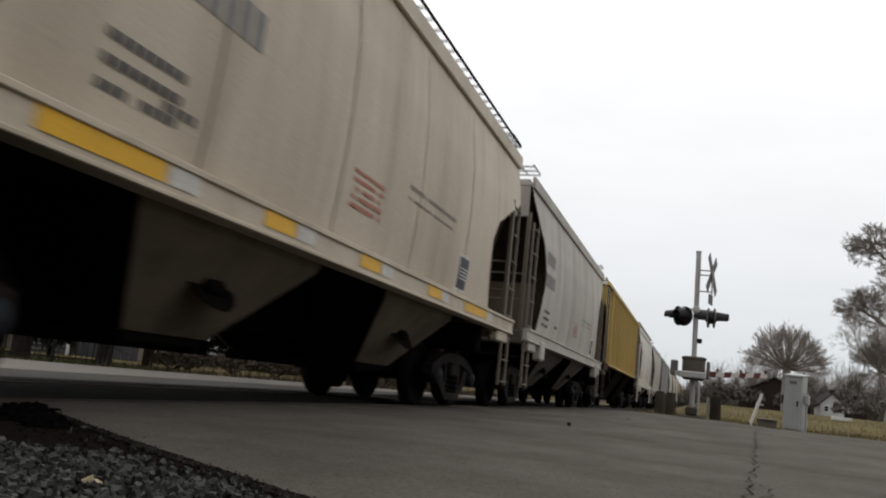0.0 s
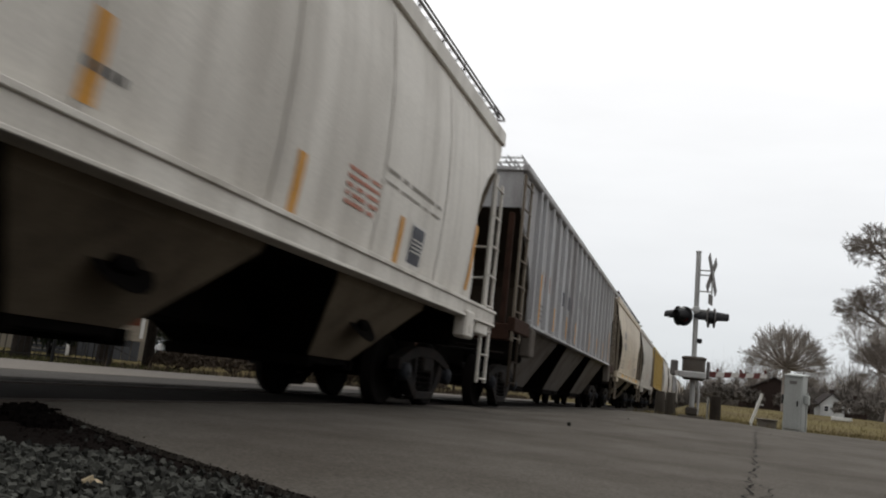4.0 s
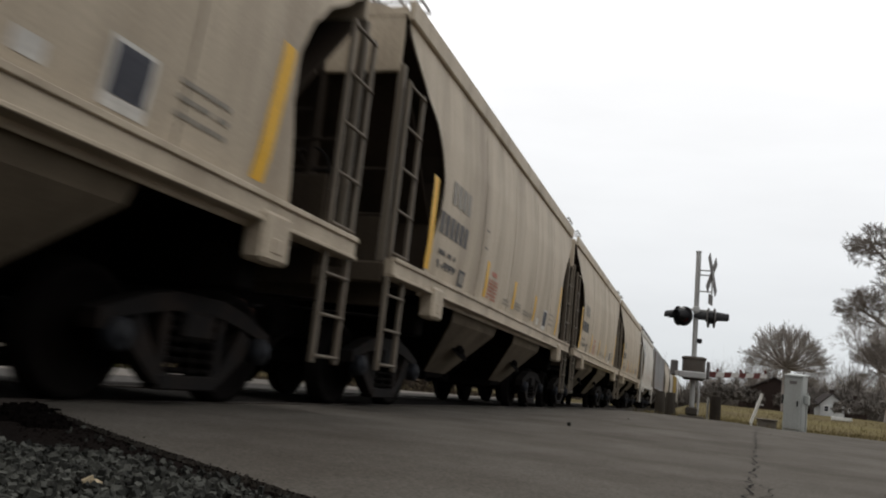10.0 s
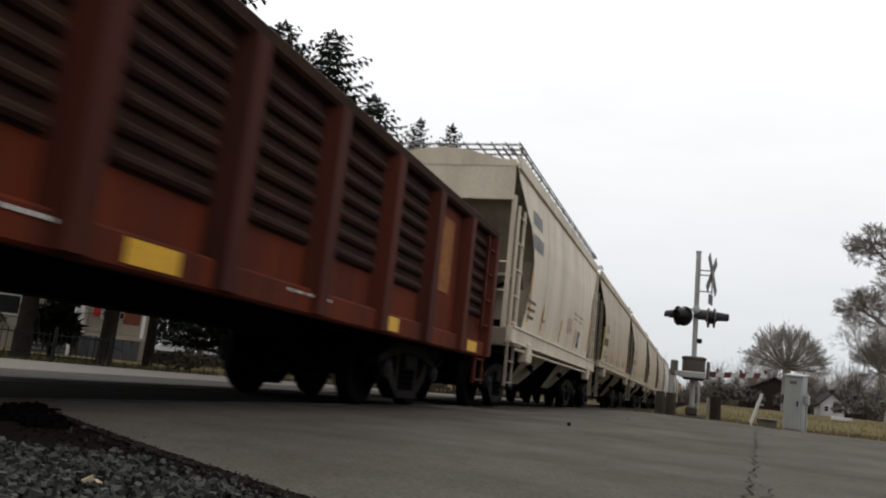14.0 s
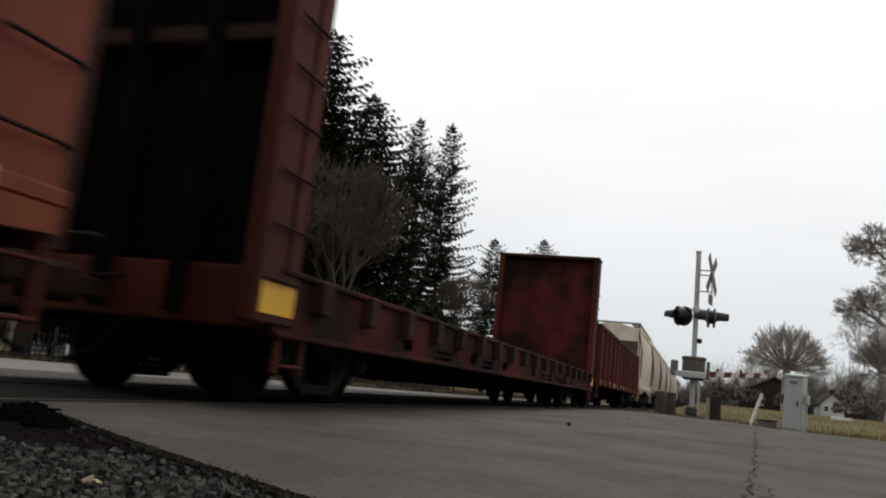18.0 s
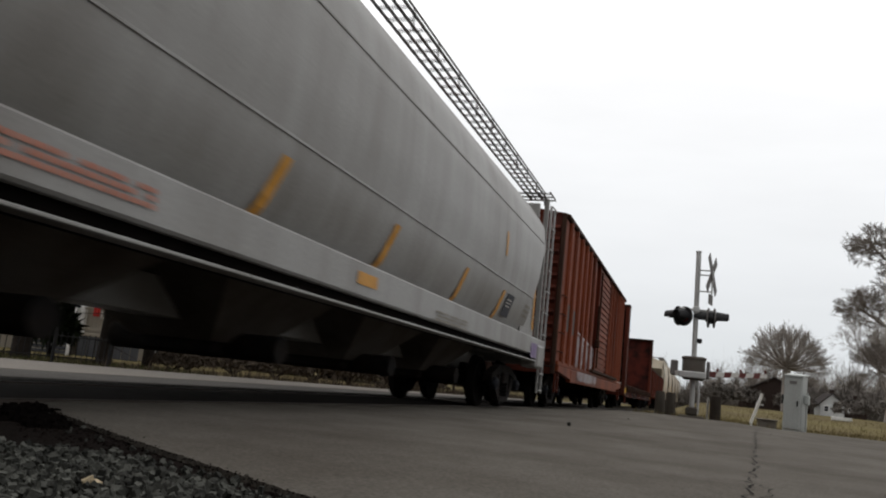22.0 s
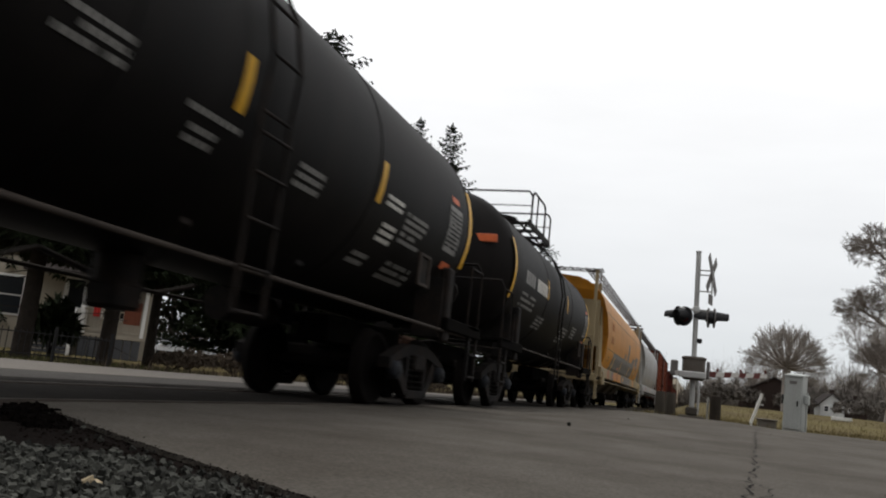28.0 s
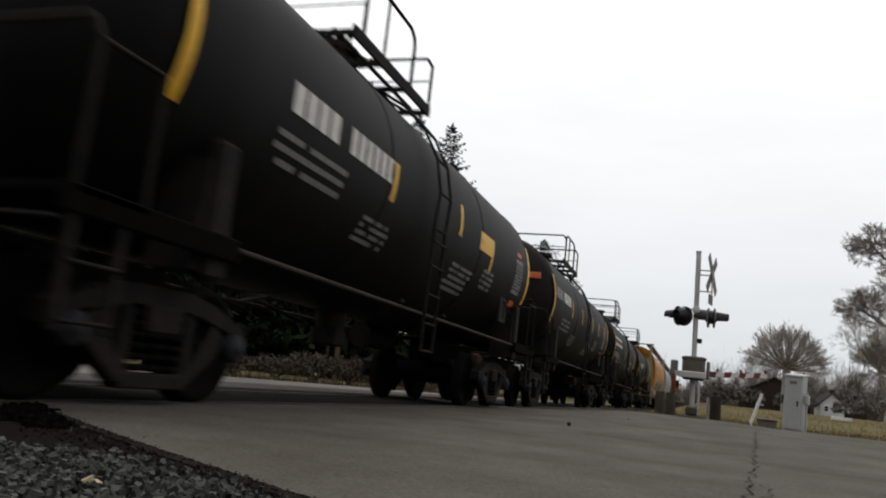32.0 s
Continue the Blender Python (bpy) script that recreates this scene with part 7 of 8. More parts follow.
# ---------------------------------------------------------------- plants
def spruce_meshes(seed, H, R, bare_low=1.2, dens=1.0):
    """Trunk and crown of a spruce: whorls of drooping branches hung with needle sprays."""
    rnd = random.Random(seed)
    t = Shape()
    pts = [(rnd.uniform(-0.05, 0.05) * k, rnd.uniform(-0.05, 0.05) * k, H * k / 8) for k in range(9)]
    r0 = 0.0115 * H + 0.01
    for k in range(8):
        t.rod(pts[k], pts[k + 1], r0 * (1 - k / 8.3), 9, r0 * (1 - (k + 1) / 8.3))
    for k in range(10):
        a = rnd.uniform(0, 6.28)
        z = rnd.uniform(0.4, bare_low + 1.5)
        t.rod((0, 0, z), (math.cos(a) * rnd.uniform(0.5, 1.4), math.sin(a) * rnd.uniform(0.5, 1.4), z - rnd.uniform(0, 0.3)), 0.02, 4, 0.006)
    c = Shape()
    z = bare_low
    while z < H - 0.1:
        u = z / H
        ln = R * (1 - u) ** 0.62 * rnd.uniform(0.62, 1.15) + 0.12
        m = max(4, int((6.5 - 2.5 * u) * dens))
        a0 = rnd.uniform(0, 6.28)
        for k in range(m):
            a = a0 + 2 * math.pi * k / m + rnd.uniform(-0.35, 0.35)
            L = ln * rnd.uniform(0.5, 1.2)
            dx, dy = math.cos(a), math.sin(a)
            rise = 0.35 * u - 0.12
            tip_up = rnd.uniform(0.0, 0.12)
            steps = max(3, int(L / 0.24))
            prev = Vector((0, 0, z))
            for j in range(1, steps + 1):
                w = j / steps
                p = Vector((dx * L * w, dy * L * w, z + L * (rise * w - 0.30 * w * (1 - w) + tip_up * w * w)))
                c.add([prev + Vector((0, 0, 0.012)), p + Vector((0, 0, 0.008)), p - Vector((0, 0, 0.008)), prev - Vector((0, 0, 0.012))], [(0, 1, 2, 3)])
                s = 0.44 * (1 - 0.5 * w) * (0.5 + 0.5 * min(1, ln / 1.5)) * rnd.uniform(0.7, 1.25)
                for q in range(12):
                    b = a + rnd.choice((-1, 1)) * rnd.uniform(0.35, 1.25)
                    e = p + Vector((math.cos(b) * s, math.sin(b) * s, -s * rnd.uniform(0.15, 0.75)))
                    n = Vector((-math.sin(b), math.cos(b), rnd.uniform(-0.6, 0.6))) * 0.035 * rnd.uniform(0.6, 1.4)
                    mid = (p + e) / 2 + Vector((0, 0, 0.03))
                    c.add([p, mid + n, e, mid - n], [(0, 1, 2, 3)])
                prev = p
        z += rnd.uniform(0.22, 0.42) * (0.75 + 0.35 * (1 - u))
    for k in range(10):
        a = rnd.uniform(0, 6.28)
        c.add([(0, 0, H + 0.3), (0.05 * math.cos(a), 0.05 * math.sin(a), H - 0.1), (0.16 * math.cos(a), 0.16 * math.sin(a), H - 0.05)], [(0, 1, 2)])
    return mesh_of("trunk", t, BARK), mesh_of("crown", c, NEEDLE)

def bare_meshes(seed, H, spread_, levels=6, trunk=0.2, first=0.28, twig_r=0.007, kids=3, droop=0.0, mat_=None, girth=0.0):
    """Trunk with limbs, and the fine twigs, of a leafless tree."""
    rnd = random.Random(seed)
    t, w = Shape(), Shape()
    def grow(p, d, L, r, lev):
        q = p + d * L
        bend = Vector((rnd.gauss(0, 0.12), rnd.gauss(0, 0.12), rnd.gauss(0, 0.06) - droop * (lev < 3))) * L
        m = (p + q) / 2 + bend * 0.4
        q = q + bend * 0.3
        big = lev >= levels - 2
        n = 7 if big else 3
        tgt = t if lev >= levels - 3 else w
        tgt.rod(p, m, r, n, r * 0.82, False)
        tgt.rod(m, q, r * 0.82, n, r * 0.62, False)
        if lev == 0:
            return
        k = kids + (1 if rnd.random() < 0.45 else 0) + (1 if lev == levels else 0)
        for j in range(k):
            ang = rnd.uniform(0.3, 0.85) * spread_
            az = 2 * math.pi * (j + rnd.uniform(-0.3, 0.3)) / k
            u = d.orthogonal().normalized()
            v = d.cross(u)
            nd = (d * math.cos(ang) + (u * math.cos(az) + v * math.sin(az)) * math.sin(ang))
            nd = (nd + Vector((0, 0, 0.18))).normalized()
            start = m.lerp(q, rnd.uniform(0.2, 1.0))
            grow(start, nd, L * rnd.uniform(0.58, 0.82), max(twig_r, r * rnd.uniform(0.45, 0.6)), lev - 1)
    grow(Vector((0, 0, 0)), Vector((0, 0, 1)), H * first, trunk, levels)
    k = H / max(p[2] for p in w.v)
    wide = sorted(math.hypot(p[0], p[1]) for p in w.v)[int(len(w.v) * 0.98)]
    kw = (girth / wide) if girth else k
    for s in (t, w):
        s.v = [(p[0] * kw, p[1] * kw, p[2] * k - 0.1) for p in s.v]
    return mesh_of("trunk", t, mat_ or BARK), mesh_of("crown", w, mat_ or TWIG)

def twig(g, p, q, r):
    """A fine twig: a slender pointed blade, turned across its own run."""
    d = q - p
    n = Vector((d.z, 0.3 * d.x, -d.x))
    n = (n if n.length > 1e-6 else Vector((1, 0, 0))).normalized() * r
    g.add([p - n, p + n, q], [(0, 1, 2)])

def fan_meshes(seed, H, girth):
    """A low pollarded tree: short trunk and a dome of long radiating branches that fork into fine twigs."""
    rnd = random.Random(seed)
    t, w = Shape(), Shape()
    fork = 0.43 * H
    t.rod((0, 0, 0), (0, 0, fork), 0.34, 10, 0.30)
    def ray_(p, d, L, r, lev):
        q = p + d * L
        if lev < 2:
            twig(w, p, q, r)
        else:
            (t if lev == 5 else w).rod(p, q, r, 5 if lev > 3 else 3, r * 0.62, False)
        if lev == 0:
            return
        for j in range(3):
            side = Vector((rnd.gauss(0, 1), rnd.gauss(0, 1), rnd.gauss(0, 1))).normalized()
            nd = (d + side * rnd.uniform(0.12, 0.45) + Vector((0, 0, 0.07))).normalized()
            ray_(p.lerp(q, rnd.uniform(0.55, 1.0)), nd, L * rnd.uniform(0.6, 0.85), max(0.008, r * 0.50), lev - 1)
    for k in range(64):
        a, e = 2.4 * k, math.acos(1 - 1.10 * (k + 0.5) / 64)
        d = Vector((math.sin(e) * math.cos(a), math.sin(e) * math.sin(a), math.cos(e)))
        reach = 1.0 / math.sqrt((d.z / (H - fork)) ** 2 + (1 - d.z ** 2) / girth ** 2)
        ray_(Vector((0, 0, fork)) + d * 0.2, d, reach * 0.27, 0.08, 5)
    return mesh_of("trunk", t, PALEBARK), mesh_of("crown", w, PALEBARK)

def lobed_meshes(seed):
    """A large leafless tree: long limbs that end in dense lobes of twigs with clear sky between them."""
    rnd = random.Random(seed)
    t, w = Shape(), Shape()
    t.rod((0, 0, 0), (0.2, 0.1, 5.0), 0.42, 10, 0.34).rod((0.2, 0.1, 5.0), (0.0, 0.0, 10.0), 0.34, 9, 0.2).rod((0, 0, 10.0), (0.2, 0, 14.0), 0.2, 7, 0.09)
    def ray_(p, d, L, r, lev):
        q = p + d * L
        if lev < 2:
            twig(w, p, q, r)
        else:
            w.rod(p, q, r, 4 if lev > 2 else 3, r * 0.6, False)
        if lev == 0:
            return
        for j in range(3):
            side = Vector((rnd.gauss(0, 1), rnd.gauss(0, 1), rnd.gauss(0, 1))).normalized()
            nd = (d + side * rnd.uniform(0.2, 0.65) + Vector((0, 0, 0.05))).normalized()
            ray_(p.lerp(q, rnd.uniform(0.45, 1.0)), nd, L * rnd.uniform(0.55, 0.85), max(0.0075, r * 0.50), lev - 1)
    for cx, cy, cz, rad in ((-3.0, 0.2, 11.5, 2.1), (-3.5, 0.3, 7.3, 2.2), (-2.9, 0.4, 3.9, 1.8), (0.2, 0.2, 15.0, 2.3), (3.0, 0.8, 12.0, 2.4), (3.6, -0.4, 7.8, 2.4), (-0.5, 3.2, 9.5, 2.4), (0.3, -3.2, 9.0, 2.4), (-0.6, -0.4, 12.6, 1.8)):
        c = Vector((cx, cy, cz))
        root_ = Vector((0.1, 0.05, cz * 0.80 - 0.6))
        mid_ = root_.lerp(c, 0.55) + Vector((0, 0, -0.25))
        tip = c + (c - root_).normalized() * rad * 0.35
        t.rod(root_, mid_, 0.13, 6, 0.10).rod(mid_, tip, 0.10, 6, 0.04)
        for k in range(36 if cx < 0 else 13):
            a = mid_.lerp(tip, rnd.random() ** 0.7)
            e = Vector((rnd.gauss(0, 1), rnd.gauss(0, 1), rnd.gauss(0.25, 0.8))).normalized()
            goal = c + e * rad
            d = (goal - a)
            ray_(a, d.normalized(), d.length * 0.33, 0.032, 5)
    return mesh_of("trunk", t, OAKBARK), mesh_of("crown", w, OAKBARK)

def plant(name, meshes, x, y, z, label, category, group="", turn=0.0, size=1.0, tall=None, names=("trunk", "crown")):
    ob = root(name, label, category, group)
    for nm, me in zip(names, meshes):
        o = new(nm, me)
        o.parent = ob
        o.matrix_basis = Matrix.Diagonal((size, size, tall or size, 1))
    ob.matrix_basis = Matrix.Translation((x, y, z)) @ Matrix.Rotation(turn, 4, "Z")
    return ob

def build_plants():
    big = spruce_meshes(1, 16.0, 4.2, 2.6, 1.25)
    tall = spruce_meshes(2, 17.5, 5.6, 1.5, 1.7)
    slim = spruce_meshes(3, 17.0, 4.0, 1.0, 1.35)
    for m, x, y, h, s, a in ((big, -13.9, 13.7, 1.0, 1.02, 0), (big, -13.2, 15.45, 1.0, 0.95, 1.7), (big, -14.2, 18.3, 0.95, 0.75, 3.0), (tall, -25.8, 27.5, 0.97, 0.85, 0.6), (tall, -25.5, 25.0, 0.9, 0.9, 2.9),
                             (tall, -22.0, 35.0, 1.05, 1.18, 2.2), (tall, -20.3, 37.4, 1.08, 1.22, 1.0), (tall, -20.2, 43.5, 1.0, 1.3, 4.0), (tall, -21.0, 40.5, 0.85, 1.35, 4.4), (slim, -18.0, 38.0, 0.62, 1.5, 0.2),
                             (slim, -20.5, 52.6, 1.13, 1.0, 5.0), (slim, -16.9, 49.5, 1.04, 0.95, 2.6), (slim, -15.9, 60.0, 0.70, 1.0, 0.9), (slim, -16.6, 83.3, 0.97, 1.45, 0.4), (slim, -15.1, 93.8, 0.84, 1.35, 1.4)):
        plant("spruce_tree", m, x, y, -0.1, "tall dark green spruce with drooping branches", "tree", "spruce trees behind the track", a, s, h)
    bare = bare_meshes(5, 25.0, 0.75, 6, 0.30, 0.2, 0.019, 3, 0.0, BARK, 5.0)
    for x, y, s, a in ((-37.6, 51.0, 1.05, 0), (-27.5, 69.8, 1.0, 2.0), (-41, 60, 1.0, 4.0)):
        plant("bare_tree", bare, x, y, -0.1, "leafless tree with fine upright twigs", "tree", "leafless trees", a, s, names=("trunk", "crown"))
    brush = bare_meshes(7, 10.5, 0.9, 6, 0.10, 0.2, 0.012, 3, 0.0, BROWNLEAF, 3.0)
    plant("bare_shrub_tree", brush, -14.6, 31.0, -0.1, "dense brown leafless shrubby tree", "tree", "", 0.5, 1.0, names=("trunk", "crown"))
    plant("bare_shrub_tree", brush, -16.5, 34.0, -0.1, "dense brown leafless shrubby tree", "tree", "", 2.5, 0.9, names=("trunk", "crown"))
    crown = fan_meshes(11, 8.1, 4.3)
    plant("bare_tree", crown, 7.5, 79.6, lie(7.5, 79.6) - 0.15, "broad leafless tree with a rounded crown", "tree", "leafless trees", 0.3, 1.14, 1.14, ("trunk", "crown"))
    oak = bare_meshes(13, 16.5, 0.95, 7, 0.30, 0.22, 0.009, 3, 0.06, PALEBARK, 7.0)
    plant("bare_tree", oak, 14.8, 75.0, lie(14.8, 75.0) - 0.2, "leafless tree with spreading limbs behind a larger one", "tree", "leafless trees", 3.9, 0.58, names=("trunk", "crown"))
    plant("bare_tree", lobed_meshes(17), 13.3, 56.5, lie(13.3, 56.5) - 0.2, "large leafless tree with drooping limbs and dense twig clumps", "tree", "leafless trees", names=("trunk", "crown"))
    plant("bare_shrub_tree", brush, -11.6, 38.5, -0.1, "dense brown leafless shrubby tree", "tree", "", 4.1, 0.62, names=("trunk", "crown"))
    # far woods: many small leafless crowns joined
    rnd = random.Random(21)
    g = Shape()
    for k in range(100):
        far = rnd.uniform(125, 210)
        a = radians(rnd.uniform(-0.5, 16) if k < 82 else rnd.uniform(-9, -2.2))
        x, y = far * math.sin(a), far * math.cos(a)
        z = lie(x, y) - 0.2
        h = rnd.uniform(6.0, 11.5) * (far / 165)
        g.rod((x, y, z), (x, y, z + h * 0.5), 0.16, 4, 0.1, False)
        for j in range(50):
            p0 = Vector((x + rnd.gauss(0, 2.5), y + rnd.gauss(0, 2.5), z))
            g.add([p0 - Vector((0.28, 0, 0)), p0 + Vector((0.28, 0, 0)), p0 + Vector((rnd.gauss(0, 0.6), 0, rnd.uniform(1.5, 4.5)))], [(0, 1, 2)])
        for j in range(120):
            b, e = rnd.uniform(0, 6.28), rnd.uniform(0.1, 1.45)
            p0 = Vector((x, y, z + h * rnd.uniform(0.12, 0.55)))
            d = Vector((math.cos(b) * math.cos(e), math.sin(b) * math.cos(e), math.sin(e)))
            L = h * rnd.uniform(0.2, 0.5)
            p1 = p0 + d * L
            n = Vector((-math.sin(b), math.cos(b), 0)) * 0.05
            g.add([p0 - n * 1.7, p0 + n * 1.7, p1], [(0, 1, 2)])
            for q in range(3):
                p2 = p0.lerp(p1, rnd.uniform(0.4, 1)) 
                p3 = p2 + (d + Vector((rnd.gauss(0, 0.5), rnd.gauss(0, 0.5), rnd.gauss(0.1, 0.4)))) * L * 0.4
                g.add([p2 - n * 0.6, p2 + n * 0.6, p3], [(0, 1, 2)])
    # unseen trees behind the camera, added to hold back low sky light
    for k in range(90):
        a = radians(rnd.uniform(60, 232))
        far = rnd.uniform(38, 55) if a < radians(125) else rnd.uniform(17, 30)
        x, y = far * math.sin(a), far * math.cos(a)
        h = rnd.uniform(11, 16)
        for j in range(260):
            p0 = Vector((x + rnd.gauss(0, 2.0), y + rnd.gauss(0, 2.0), h * rnd.uniform(0, 0.62) - 0.2))
            p1 = p0 + Vector((rnd.gauss(0, 1), rnd.gauss(0, 1), rnd.uniform(2.0, 0.38 * h)))
            n = Vector((-math.cos(a), math.sin(a), 0)) * 0.22
            g.add([p0 - n, p0 + n, p1], [(0, 1, 2)])
    thing("far_woods", g, TWIG, "distant leafless woods, with unseen light-blocking trees behind the camera", "woods", kind="stuff")
    g = Shape()
    for k in range(95):
        if k < 62:
            x, y, h = rnd.uniform(12.8, 27.5), rnd.uniform(122, 134), rnd.uniform(2.6, 5.2)
        else:
            x, y, h = rnd.uniform(-1.5, 12.0), rnd.uniform(118, 132), rnd.uniform(1.6, 3.4)
        z = lie(x, y) - 0.2
        for j in range(230):
            b, r = rnd.uniform(0, 6.28), rnd.uniform(0, 1) ** 0.5
            p0 = Vector((x + math.cos(b) * 1.7 * r, y + math.sin(b) * 1.7 * r, z + h * rnd.uniform(0, 0.85)))
            p1 = p0 + Vector((rnd.gauss(0, 0.35), rnd.gauss(0, 0.35), rnd.uniform(0.25, 1.1)))
            n = Vector((rnd.uniform(0.4, 1.0), 0, 0)) * 0.09
            g.add([p0 - n, p0 + n, p1], [(0, 1, 2)])
    thing("field_brush", g, HAZEBRUSH, "grey-brown leafless brush and small trees behind the houses", "brush", kind="stuff")
    # thickets that close the view behind the spruces
    g = Shape()
    for k in range(150):
        u = k / 149
        x, y = -58 + 43 * u + rnd.uniform(-2.5, 2.5), 44 + 78 * u + rnd.uniform(-3, 3)
        h = rnd.uniform(2.2, 5.0)
        for j in range(170):
            b, r = rnd.uniform(0, 6.28), rnd.uniform(0, 1) ** 0.5
            p0 = Vector((x + math.cos(b) * 1.6 * r, y + math.sin(b) * 1.6 * r, h * rnd.uniform(0, 0.8) - 0.1))
            p1 = p0 + Vector((rnd.gauss(0, 0.3), rnd.gauss(0, 0.3), rnd.uniform(0.2, 0.9)))
            n = Vector((-math.sin(b), math.cos(b), 0)) * 0.09
            g.add([p0 - n, p0 + n, p1], [(0, 1, 2)])
    thing("thicket", g, BROWNLEAF, "dense brown leafless thicket behind the spruces", "thicket", kind="stuff")
    # dark evergreen shrubs
    def shrub(x, y, w, h, m, lab, seed, name="shrub", count=900, leaf=0.10):
        r = random.Random(seed)
        s, tw = Shape(), Shape()
        z0 = lie(x, y) - 0.1
        for k in range(7):
            a = r.uniform(0, 6.28)
            tw.rod((x, y, z0), (x + math.cos(a) * w * 0.35, y + math.sin(a) * w * 0.35, z0 + h * r.uniform(0.5, 0.85)), 0.03, 5, 0.01)
        for k in range(count):
            a, e, rr = r.uniform(0, 6.28), math.asin(r.uniform(-0.25, 1)), r.uniform(0.55, 1.0) ** 0.6
            lump = 1 + 0.22 * math.sin(3 * a + seed) * math.cos(2 * e)
            p = Vector((x + math.cos(a) * math.cos(e) * w / 2 * rr * lump, y + math.sin(a) * math.cos(e) * w / 2 * rr * lump, z0 + h * 0.42 + math.sin(e) * h * 0.56 * rr * lump))
            q = leaf * h ** 0.5
            d1 = Vector((r.gauss(0, q), r.gauss(0, q), r.gauss(0, q)))
            d2 = Vector((r.gauss(0, q * 0.4), r.gauss(0, q * 0.4), r.gauss(0, q * 0.4)))
            s.add([p - d1, p + d2, p + d1, p - d2], [(0, 1, 2, 3)])
        ob = root(name, lab, "shrub")
        part("crown", tw, BARK, ob)
        part("foliage", s, m, ob)
    shrub(2.1, 79, 3.6, 2.1, HAZEBRUSH, "dark brown leafless thicket at the field edge", 3)
    shrub(4.6, 84, 3.4, 1.9, HAZEBRUSH, "brown leafless thicket at the field edge", 5)
    shrub(17, 104, 5.0, 2.4, HAZEBRUSH, "brown leafless thicket beside a house", 8)
    shrub(21.5, 100, 6.0, 3.6, HAZEBRUSH, "brown leafless thicket beside a house", 9)
    shrub(11, 106, 4.2, 3.0, HAZEBRUSH, "brown leafless thicket beside a house", 10)
    shrub(-16.2, 16.9, 1.15, 1.55, NEEDLE, "dark rounded evergreen shrub beside the porch steps", 14)
    for k, (x, y, w, h) in enumerate(((-14.4, 20.4, 2.0, 0.55), (-13.6, 21.6, 2.2, 0.62), (-12.6, 22.4, 2.0, 0.72), (-12.0, 23.8, 2.4, 0.95), (-11.1, 24.8, 2.2, 0.95), (-10.6, 26.6, 2.4, 0.8), (-9.9, 28.4, 2.4, 0.75), (-13.6, 18.6, 1.4, 0.40))):
        shrub(x, y, w, h, BROWNLEAF, "low brown leafless brush beyond the pavement", 60 + k, count=1500, leaf=0.055)
    for k, (x, y, w, h) in enumerate(((-21.5, 33.5, 7.0, 5.0), (-17.5, 35.5, 7.0, 5.4), (-14.0, 37.5, 6.0, 4.6), (-26.5, 44.0, 8.0, 6.0))):
        shrub(x, y, w, h, NEEDLE, "dense dark evergreen undergrowth between the spruces", 80 + k)
    # brush bank beyond the pavement
    rnd = random.Random(31)
    g = Shape()
    for k in range(5200):
        u = rnd.random() ** 0.8
        y = 12.6 + 26 * u
        x = -10.4 + 2.9 * min(1.0, u * 2.0) - abs(rnd.gauss(0, 0.8)) - 0.1
        if y < 16 and x > -11.6 and rnd.random() < 0.6:
            continue
        h = rnd.uniform(0.08, 0.34)
        a = rnd.uniform(0, 6.28)
        p = Vector((x, y, -0.10))
        tip = p + Vector((math.cos(a) * 0.12, math.sin(a) * 0.12, h))
        n = Vector((-math.sin(a), math.cos(a), 0)) * 0.012
        g.add([p - n, p + n, tip], [(0, 1, 2)])
    thing("dry_brush", g, BROWNLEAF, "low dry brush along the pavement edge", "brush", kind="stuff")
    g = Shape()
    for k in range(6000):
        if k < 3600:
            x, y = rnd.uniform(-1.8, 9), 21.9 + abs(rnd.gauss(0, 4.5))
        else:
            a, d = radians(rnd.uniform(-1, 13)), rnd.uniform(30, 75)
            x, y = d * math.sin(a), d * math.cos(a)
        h = rnd.uniform(0.05, 0.20) * (1.4 if rnd.random() < 0.1 else 1)
        a = rnd.uniform(0, 6.28)
        z = lie(x, y) - 0.1
        p = Vector((x, y, z))
        n = Vector((-math.sin(a), math.cos(a), 0)) * 0.012
        g.add([p - n, p + n, p + Vector((math.cos(a) * 0.06, math.sin(a) * 0.06, h))], [(0, 1, 2)])
    thing("dry_grass", g, BLADE, "dry straw-coloured grass at the road edge", "grass", kind="stuff")
    g = Shape()
    for k in range(5000):
        x, y = rnd.uniform(-18, -11.2), rnd.uniform(9, 17.5)
        h = rnd.uniform(0.05, 0.14)
        a = rnd.uniform(0, 6.28)
        p = Vector((x, y, -0.095))
        n = Vector((-math.sin(a), math.cos(a), 0)) * 0.008
        g.add([p - n, p + n, p + Vector((math.cos(a) * 0.04, math.sin(a) * 0.04, h))], [(0, 1, 2)])
    thing("lawn_grass", g, GREENBLADE, "thin green lawn behind the iron fence", "grass", kind="stuff")

build_plants()

